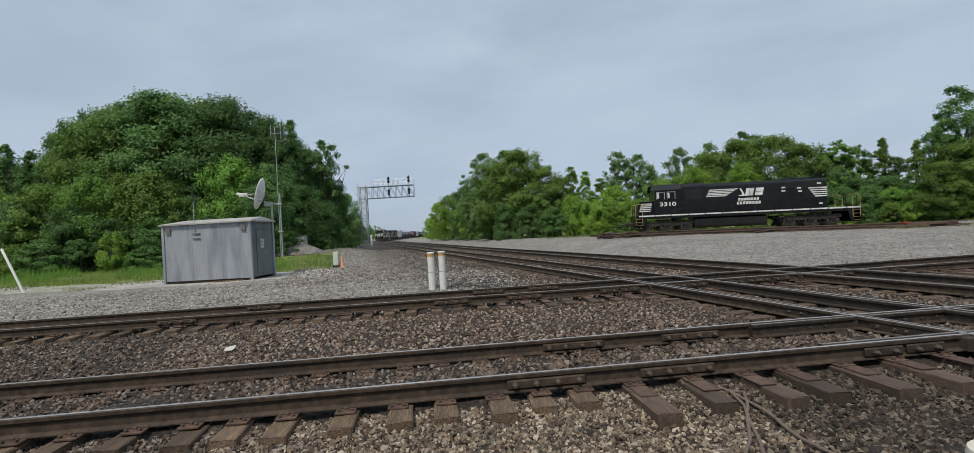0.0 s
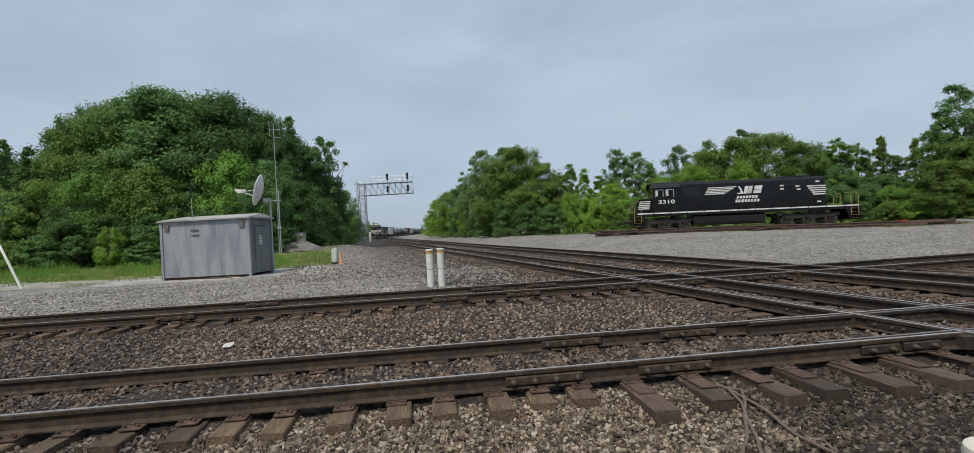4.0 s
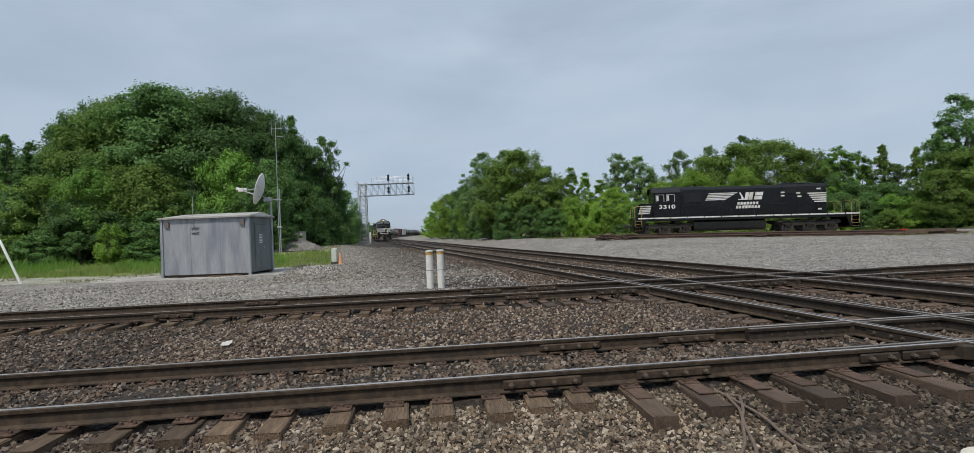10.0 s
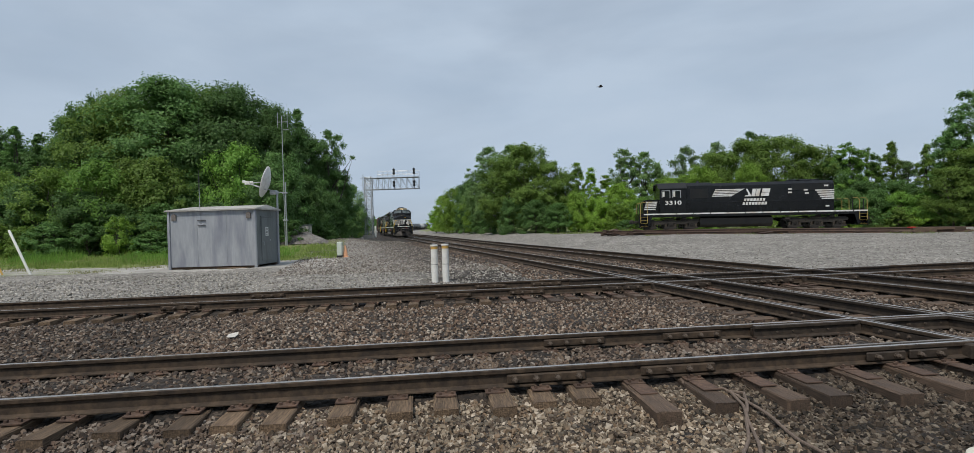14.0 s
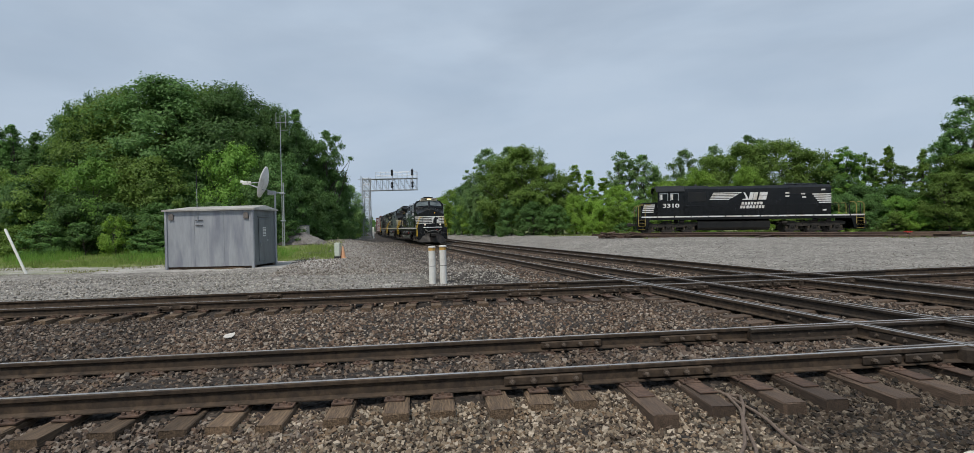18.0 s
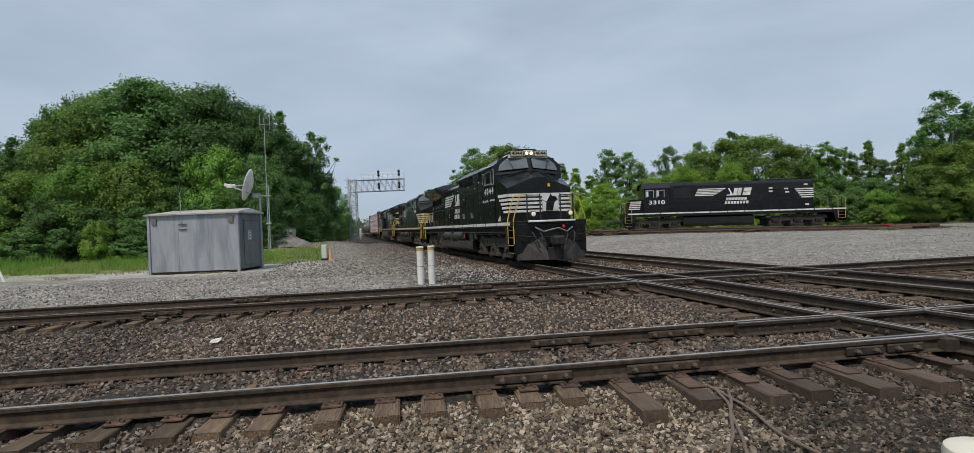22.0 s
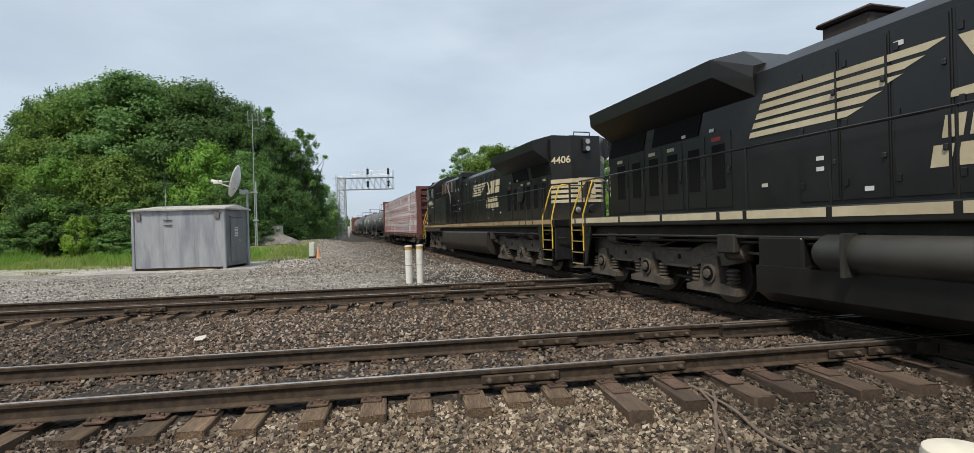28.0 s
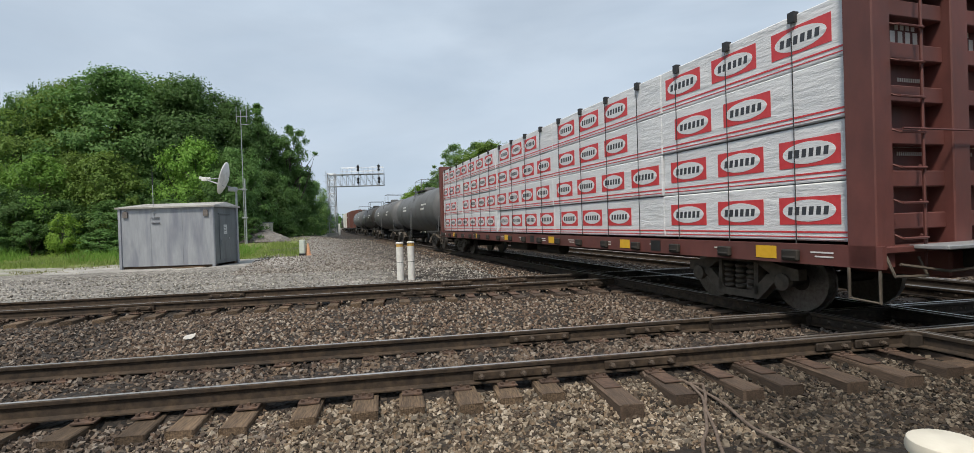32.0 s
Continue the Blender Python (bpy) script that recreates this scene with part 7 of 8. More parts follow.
def radio_mast():
    t = thing("radio_mast", "slim grey radio mast with a small aerial at its top", "mast", at=pose(-18.2, 45.0, 0.45))
    part("lower_pole", Form().tube([(0, 0, 0), (0, 0, 5.6)], 0.055, 10), GALV, t, smooth=True)
    part("upper_pole", Form().tube([(-0.14, 0, 0), (-0.14, 0, 11.4)], [0.042, 0.028], 8), GALV, t, smooth=True)
    f = Form()
    f.tube([(-0.55, 0, 10.9), (0.45, 0, 10.9)], 0.025, 6)
    for x in (-0.5, 0.35):
        f.tube([(x, 0, 10.4), (x, 0, 11.7)], 0.022, 6)
    f.tube([(-0.14, 0, 10.2), (0.5, 0, 10.2)], 0.02, 6)
    part("aerial", f, GALV, t)
    for z in (2.2, 4.6):
        part("clamp", Form().box(-0.26, 0.14, -0.12, 0.12, z, z + 0.12, 0.02), GALV, t)
    return t


radio_mast()


def signal_bridge():
    """A lattice tower with an arm over the track that carries four signal heads and a walkway."""
    t = thing("signal_bridge", "galvanised lattice signal bridge with four signal heads", "signal bridge", at=pose(-17.40, 72.0, 0.75))
    half, top = 0.46, 8.30

    def strut(parent, a, b, r=0.032, name="brace"):
        return part(name, Form().tube([a, b], r, 5), GALV, parent)
    tower = part("tower_foot", Form().box(-0.75, 0.75, -0.75, 0.75, -0.3, 0.12, 0.03), CONCRETE, t)
    for x in (-half, half):
        for y in (-half, half):
            part("leg", Form().box(x - 0.05, x + 0.05, y - 0.05, y + 0.05, 0.1, top, 0.01), GALV, tower)
    n = 9
    for i in range(n):
        z0, z1 = 0.2 + (top - 0.3) * i / n, 0.2 + (top - 0.3) * (i + 1) / n
        for y in (-half, half):
            strut(tower, (-half, y, z0), (half, y, z1))
            strut(tower, (half, y, z0), (-half, y, z1))
            strut(tower, (-half, y, z1), (half, y, z1))
        for x in (-half, half):
            strut(tower, (x, -half, z0 if i % 2 else z1), (x, half, z1 if i % 2 else z0))
    f = Form()
    for y in (-0.2, 0.2):
        f.tube([(-half - 0.30, y, 0.2), (-half - 0.30, y, top + 0.3)], 0.02, 5)
    for i in range(24):
        f.tube([(-half - 0.30, -0.2, 0.4 + 0.34 * i), (-half - 0.30, 0.2, 0.4 + 0.34 * i)], 0.014, 5)
    ladder = part("ladder", f, GALV, t)
    for i in range(7):
        z = 2.4 + 0.95 * i
        hoop = Form().tube([(-half - 0.30, -0.25, z), (-half - 0.68, -0.2, z), (-half - 0.72, 0, z), (-half - 0.68, 0.2, z), (-half - 0.30, 0.25, z)], 0.014, 5)
        part("cage_hoop", hoop, GALV, ladder)
    a0, a1, lo, hi = half, 7.12, 6.45, 8.05
    arm = part("arm_deck", Form().box(a0 + 0.2, a1, -0.5, 0.5, hi, hi + 0.04), GALV, t)
    for y in (-0.55, 0.55):
        for z in (lo, hi):
            part("chord", Form().box(-half, a1, y - 0.045, y + 0.045, z - 0.045, z + 0.045, 0.01), GALV, arm)
        n = 8
        for i in range(n):
            x0, x1 = a0 + (a1 - a0) * i / n, a0 + (a1 - a0) * (i + 1) / n
            strut(arm, (x1, y, lo), (x1, y, hi), 0.028)
            strut(arm, (x0, y, hi), (x1, y, lo), 0.028)
    f = Form()
    for y in (-0.5, 0.5):
        for z in (hi + 0.45, hi + 0.92):
            f.tube([(1.4, y, z), (a1, y, z)], 0.022, 5)
        for i in range(9):
            x = 1.4 + (a1 - 1.4) * i / 8
            f.tube([(x, y, hi), (x, y, hi + 0.92)], 0.02, 5)
    part("walkway_rail", f, GALV, arm)
    for x in (3.75, 6.55):
        for k, z in enumerate((hi + 0.75, hi - 0.95)):
            f = Form()
            f.turned([(0.15, -0.02), (0.18, 0.0), (0.18, 0.04), (0.15, 0.05)], (x, -0.72, z + 0.28), "y", 18)
            f.turned([(0.15, -0.02), (0.18, 0.0), (0.18, 0.04), (0.15, 0.05)], (x, -0.72, z - 0.22), "y", 18)
            f.box(x - 0.13, x + 0.13, -0.72, -0.60, z - 0.38, z + 0.44, 0.06)
            head = part("signal_head", f, BLACK, t, "round black signal head")
            for dz in (0.28, -0.22):
                part("lens", Form().turned([(0.09, 0.0), (0.07, -0.02)], (x, -0.735, z + dz), "y", 12), DARK_GLASS, head)
                part("visor", Form().tube([(x - 0.11, -0.74, z + dz + 0.02), (x - 0.11, -0.95, z + dz + 0.05), (x, -0.95, z + dz + 0.15), (x + 0.11, -0.95, z + dz + 0.05), (x + 0.11, -0.74, z + dz + 0.02)], 0.015, 5), BLACK, head)
        part("signal_pole", Form().tube([(x, -0.55, lo), (x, -0.55, hi + 1.35)], 0.05, 8), GALV, t)
    return t


signal_bridge()

t = thing("marker_post", "white trackside marker post near the signal bridge", "post", at=pose(-16.6, 72.0, 0.55))
part("tube", Form().turned([(0.14, 0), (0.14, 1.5), (0.10, 1.56)], (0, 0, 0), "z", 14), WHITE, t, smooth=True)

t = thing("cable_pedestal", "pale green utility pedestal on a dark foot", "utility box", at=pose(-9.55, 31.7, 0.0))
part("housing", Form().box(-0.16, 0.16, -0.14, 0.14, 0.14, 0.98, 0.04), surface("pale_green_plastic", (0.46, 0.52, 0.46), (0.56, 0.60, 0.54), 8, 0.5), t)
part("foot", Form().box(-0.18, 0.18, -0.16, 0.16, -0.03, 0.14, 0.02), BLACK, t)
t = thing("traffic_cone", "faded orange traffic cone beside the pedestal", "traffic cone", at=pose(-9.28, 31.9, 0.0))
part("cone", Form().turned([(0.17, 0.04), (0.13, 0.25), (0.07, 0.62), (0.04, 0.74)], (0, 0, 0), "z", 18), ORANGE, t, smooth=True)
part("base", Form().box(-0.19, 0.19, -0.19, 0.19, 0.0, 0.045, 0.01), ORANGE, t)

# leaning pole with its yellow guard
t = thing("leaning_pole", "white leaning guy marker beside the grass", "pole", at=pose(-22.6, 24.75, -0.05, 0, -24, 0))
part("sleeve", Form().turned([(0.055, 0), (0.055, 2.4), (0.03, 2.46)], (0, 0, 0), "z", 10), WHITE, t, smooth=True)
t = thing("guy_marker", "short yellow guy wire guard beside the leaning pole", "pole", at=pose(-24.2, 25.0, -0.05, 0, -24, 0))
part("sleeve", Form().turned([(0.04, 0), (0.04, 1.5)], (0, 0, 0), "z", 8), YELLOW_BAND, t, smooth=True)

# heap of spoil with a cabinet behind it
hx, hy = np.meshgrid(np.linspace(-1, 1, 41), np.linspace(-1, 1, 41))
rad = np.sqrt(hx ** 2 + hy ** 2)
r8 = np.random.default_rng(8)
hz = np.clip(1 - rad, 0, 1) ** 0.85 * 1.25 + r8.normal(0, 0.035, hx.shape) * (rad < 1)
pm = bpy.data.meshes.new("spoil_heap")
pi = np.arange(41 * 41).reshape(41, 41)
pm.from_pydata(np.stack([hx.ravel() * 2.6, hy.ravel() * 2.0, hz.ravel() - 0.05], 1).tolist(), [], np.stack([pi[:-1, :-1], pi[:-1, 1:], pi[1:, 1:], pi[1:, :-1]], -1).reshape(-1, 4).tolist())
pm.materials.append(DIRT)
heap = tagged(new("spoil_heap", pm), "grey brown heap of spilled ballast and soil", "gravel heap")
heap.matrix_basis = pose(-17.9, 47.6, 0.62)
t = thing("relay_cabinet", "small grey relay cabinet behind the spoil heap", "cabinet", at=pose(-18.85, 49.8, 0.80))
part("body", Form().box(-1.0, 1.0, -0.5, 0.5, 0, 1.45, 0.03), HUT_ROOF, t)
part("lid", Form().box(-1.06, 1.06, -0.56, 0.56, 1.45, 1.53, 0.02), HUT_DOOR, t)
part("notice", Form().box(-0.85, -0.25, -0.512, -0.50, 1.2, 1.36), TRIM_PALE, t)

# scrap of white sheet on the ballast
f = Form().add([(-0.15, -0.02, 0), (-0.10, 0.06, 0.012), (0.02, 0.085, 0.02), (0.15, 0.10, 0.03), (0.14, 0.03, 0.01), (0.06, -0.05, 0.0), (-0.08, -0.07, 0.006)], [(0, 1, 2, 3, 4, 5, 6)])
f.add([(x, y, z + 0.012) for x, y, z in f.v], [(0, 1, 2, 3, 4, 5, 6)])
f.f += [(i, (i + 1) % 7, 7 + (i + 1) % 7, 7 + i) for i in range(7)]
f.k += [0] * 7
scrap = new("litter", f.mesh("litter", surface("soiled_paper", (0.42, 0.40, 0.37), (0.58, 0.56, 0.52), 14, 0.7)))
tagged(scrap, "torn white scrap lying on the ballast", "litter").matrix_basis = pose(-4.40, 8.50, -0.005, 16, 3, 24) @ Matrix.Diagonal((0.58, 0.85, 0.9, 1))
# loose cable in the near ballast
cable = thing("bond_cable", "rusty brown cables lying loose over the ballast", "cable")
for pts in (((2.30, 5.25), (2.47, 5.20), (2.36, 4.96), (2.13, 4.44), (1.88, 3.98), (1.65, 3.5)), ((2.34, 5.24), (2.29, 4.88), (2.17, 4.44), (1.99, 3.97), (1.85, 3.5)), ((2.36, 5.10), (2.42, 4.63), (2.43, 4.28), (2.44, 3.93), (2.50, 3.5)), ((1.96, 5.60), (1.94, 5.45), (2.05, 5.35), (2.3, 5.30), (2.4, 5.05))):
    smooth_pts = []
    for i in range(len(pts) - 1):
        for k in range(4):
            u = k / 4
            x, y = pts[i][0] * (1 - u) + pts[i + 1][0] * u, pts[i][1] * (1 - u) + pts[i + 1][1] * u
            smooth_pts.append((x + 0.012 * math.sin(9 * x + 5 * y), y, float(ground_height(x, y)) + 0.060 + 0.015 * math.sin(7 * y)))
    part("strand", Form().tube(smooth_pts, 0.015, 8), CABLE_BROWN, cable, smooth=True)


# ---- the standing locomotive and the siding ----
def siding():
    t = thing("railway_track", "rusty siding under the standing locomotive", "railway track")
    for side in (-1, 1):
        pts = [Vector((x, 49.0 - 0.14 * (x - 23.85) + side * GAUGE / 2, 0.72 - 0.0136 * (x - 13))) for x in np.arange(10, 95, 3.0)]
        part("rail", rail_form(pts, [Vector((0, 1, 0))] * len(pts)), (RAIL_SIDE, RAIL_TOP), t)
    r = random.Random(4)
    for i in range(90):
        x = 10.5 + 0.9 * i
        part("tie", r.choice(TIES), None, t, at=upright((r.uniform(-0.05, 0.05), 1, 0), (x, 49.0 - 0.14 * (x - 23.85), 0.72 - 0.0136 * (x - 13) - 0.2)))
    return t


siding()


def rail_stack():
    t = thing("rail_stack", "stack of rusty spare rails lying on gravel", "rail stack")
    r = random.Random(6)
    for i in range(26):
        x0 = 9.0 + r.uniform(0, 15) if i > 4 else 9.0 + 1.5 * i
        x1 = min(34.6, x0 + r.uniform(9, 13))
        off, lift = r.uniform(-1.2, 1.2), 0.18 + (0.16 if i > 17 else 0.0)
        lean = r.uniform(-0.4, 0.4)

        def put(x, o):
            y = 42.6 - 0.19 * (x - 9) + o
            return Vector((x, y, float(ground_height(x, y)) + lift + 0.01))
        pts = [put(x0 + (x1 - x0) * k / 4, off + lean * (k - 2) / 2) for k in range(5)]
        part("rail", rail_form(pts, [Vector((0.2, 0.98, 0))] * 5), (RUST_DARK, RUST_DARK), t)
    for i in range(9):
        x = 10 + 2.9 * i + r.uniform(-0.6, 0.6)
        y = 42.6 - 0.19 * (x - 9)
        part("bearer", Form().box(x - 0.1, x + 0.1, y - 1.5, y + 1.5, float(ground_height(x, y)) - 0.08, float(ground_height(x, y)) + 0.03, 0.01), TIE_WOOD, t)
    for i in range(34):
        x = 9.0 + abs(r.gauss(0, 1.6)) if i < 22 else r.uniform(13, 34)
        y = 41.6 - 0.19 * (x - 9) + r.uniform(-0.8, 0.8)
        long_side, wide_side = r.uniform(0.3, 1.3), r.uniform(0.1, 0.25)
        lift = float(ground_height(x, y)) + (r.uniform(0.05, 0.42) if i < 22 else 0.08)
        part("scrap_piece", Form().box(-long_side / 2, long_side / 2, -wide_side / 2, wide_side / 2, -0.05, 0.05, 0.012), r.choice((RUST_DARK, TIE_DARK, RUST_DARK)), t,
             at=pose(x, y, lift, r.uniform(-14, 14), r.uniform(-12, 12), r.uniform(-50, 50)))
    for i in range(10):
        x = r.uniform(22, 33)
        y = 41.9 - 0.19 * (x - 9) + r.uniform(-0.5, 0.5)
        part("timber", Form().box(-1.3, 1.3, -0.12, 0.12, -0.09, 0.09, 0.015), TIE_DARK, t, at=pose(x, y, float(ground_height(x, y)) + (0.09 if i < 6 else 0.27), 0, 0, -11 + r.uniform(-5, 5)))
    z = float(ground_height(32.3, 38.2))
    part("red_flag", Form().box(30.4, 31.0, 38.2, 38.3, z + 0.30, z + 0.42), RED_MARK, t)
    return t


rail_stack()


OCHRE_RAIL = surface("faded_ochre_rail", (0.30, 0.22, 0.06), (0.42, 0.32, 0.10), 9, 0.6)


def hood_locomotive():
    """An older six-axle diesel with a low nose, standing on the siding. x runs towards its long hood."""
    t = thing("locomotive", "black six-axle diesel locomotive parked on a siding", "locomotive",
              at=Matrix.Translation((23.75, 49.0, 0.575)) @ pose(0, 0, 0, 0, 0.78, -8.0) @ Matrix.Diagonal((0.955, 1, 1, 1)))
    body = LOCO_BLACK
    part("underframe", Form().box(-10.3, 10.3, -1.5, 1.5, 1.30, 1.66, 0.02), body, t)
    for side in (-1, 1):
        f = Form()
        x = -9.9
        while x < 10.2:
            f.box(x, min(x + 1.5, 10.25), *sorted((side * 1.5, side * 1.508)), 1.53, 1.65)
            x += 1.58
        part("sill_stripe", f, TRIM_WHITE, t)
    nose = part("short_nose", Form().prism([(-9.85, 1.66), (-8.35, 1.66), (-8.35, 3.0), (-9.5, 3.0), (-9.85, 2.85)], "y", -0.85, 0.85), body, t)
    for i in range(5):
        part("nose_stripe", Form().box(-9.75 + 0.05 * i, -8.65 + 0.04 * i, -0.862, -0.85, 2.02 + 0.17 * i, 2.12 + 0.17 * i), TRIM_WHITE, nose)
    cab = part("cab", Form().prism([(-1.5, 1.66), (1.5, 1.66), (1.5, 3.95), (1.05, 4.4), (-1.05, 4.4), (-1.5, 3.95)], "x", -8.35, -5.9), body, t)
    part("cab_roof", Form().prism([(-1.6, 3.93), (-1.05, 4.45), (1.05, 4.45), (1.6, 3.93), (1.6, 3.98), (1.05, 4.51), (-1.05, 4.51), (-1.6, 3.98)], "x", -8.5, -5.8), LOCO_DUSTY, cab)
    for x0, x1 in ((-8.12, -7.42), (-7.12, -6.42)):
        w = part("window", Form().box(x0, x1, -1.512, -1.50, 3.15, 3.75), DARK_GLASS, cab)
        part("frame", Form().box(x0 - 0.04, x0, -1.53, -1.50, 3.1, 3.8), SILVER, w)
        part("frame", Form().box(x1, x1 + 0.06, -1.53, -1.50, 3.1, 3.8), SILVER, w)
        part("frame", Form().box(x0, x1, -1.53, -1.50, 3.75, 3.80), SILVER, w)
        part("shade", Form().box(x0 + 0.03, x0 + 0.22, -1.53, -1.512, 3.2, 3.7), TRIM_WHITE, w)
    lettering("3310", 0.50, TRIM_WHITE, cab, on_side(-7.1, -1.503, 2.62), name="road_number", width=1.55)
    part("air_intake", Form().prism([(-1.05, 1.66), (1.05, 1.66), (1.05, 4.2), (0.8, 4.5), (-0.8, 4.5), (-1.05, 4.2)], "x", -5.9, -3.4), body, t)
    part("intake_screen", Form().box(-5.4, -3.7, -1.07, -1.05, 3.0, 3.9, 0.02), LOCO_DUSTY, t)
    hood = part("long_hood", Form().prism([(-0.92, 1.66), (0.92, 1.66), (0.92, 4.15), (0.7, 4.42), (-0.7, 4.42), (-0.92, 4.15)], "x", -3.4, 7.65), body, t)
    for i in range(14):
        x = -3.3 + 0.70 * i
        part("hood_door", Form().box(x, x + 0.66, -0.932, -0.92, 1.75, 3.0, 0.006), body, hood)
    part("radiator", Form().box(3.9, 7.3, -0.95, 0.95, 3.55, 4.2, 0.02), LOCO_DUSTY, hood)
    for x in (4.3, 5.3, 6.3):
        part("fan", Form().turned([(0.5, 4.42), (0.5, 4.55), (0.44, 4.58)], (x, 0, 0), "z", 18), body, hood)
    for x0, z0 in ((3.6, 3.6), (3.6, 3.3), (5.0, 3.5), (5.1, 3.2), (6.8, 3.85), (6.9, 2.0)):
        part("placard", Form().box(x0, x0 + 0.35, -0.965, -0.95, z0, z0 + 0.14), TRIM_WHITE, hood)
    for i in range(5):
        part("hood_end_stripe", Form().box(6.0 + 0.14 * (4 - i), 7.66, -0.968, -0.945, 2.35 + 0.19 * i + 0.35, 2.46 + 0.19 * i + 0.35), TRIM_WHITE, hood)
    emblem(hood, TRIM_WHITE, on_side(-0.65, -0.935, 3.42) @ Matrix.Scale(1.08, 4))
    f = Form()
    f.prism([(-1.1, 1.3), (1.1, 1.3), (1.45, 1.1), (1.45, 0.55), (1.1, 0.3), (-1.1, 0.3), (-1.45, 0.55), (-1.45, 1.1)], "x", -4.6, 2.0)
    part("fuel_tank", f, LOCO_DUSTY, t)
    for x in (-7.3, 6.0):
        loco_truck(t, x, mat=UNDER)
    for way in (-1, 1):
        xs = (9.55, 10.2) if way > 0 else (-10.2, -9.55)
        for side in (-1, 1):
            stair(t, xs[0], xs[1], side)
            for x in xs:
                bar_of(t, [(x, side * 1.48, 0.8), (x, side * 1.48, 2.55), (x - 0.15 * way, side * 1.40, 2.75), (x - 0.5 * way, side * 1.40, 2.75)], 0.03, OCHRE_RAIL, "grab_rail")
        coupler(t, 10.25 * way, way)
        part("pilot_sheet", Form().box(*sorted((way * 10.25, way * 10.35)), -1.4, 1.4, 0.3, 1.4, 0.02), body, t)
        for y in (-0.9, 0.9):
            part("end_post", Form().box(way * 10.2 - 0.03, way * 10.2 + 0.03, y - 0.03, y + 0.03, 1.6, 2.6), BLACK, t)
    for side in (-1, 1):
        bar_of(t, [(-5.8, side * 1.47, 2.62), (9.3, side * 1.47, 2.62)], 0.02, body)
        for i in range(9):
            x = -5.6 + 1.8 * i
            bar_of(t, [(x, side * 1.47, 1.64), (x, side * 1.47, 2.62)], 0.018, body, "stanchion")
    part("bell", Form().turned([(0.16, 0), (0.12, 0.16), (0.06, 0.2)], (-4.4, 0, 4.5), "z", 12), BLACK, t)
    return t


SPIN_KEEP = list(SPINNING)
hood_locomotive()
SPINNING[:] = SPIN_KEEP


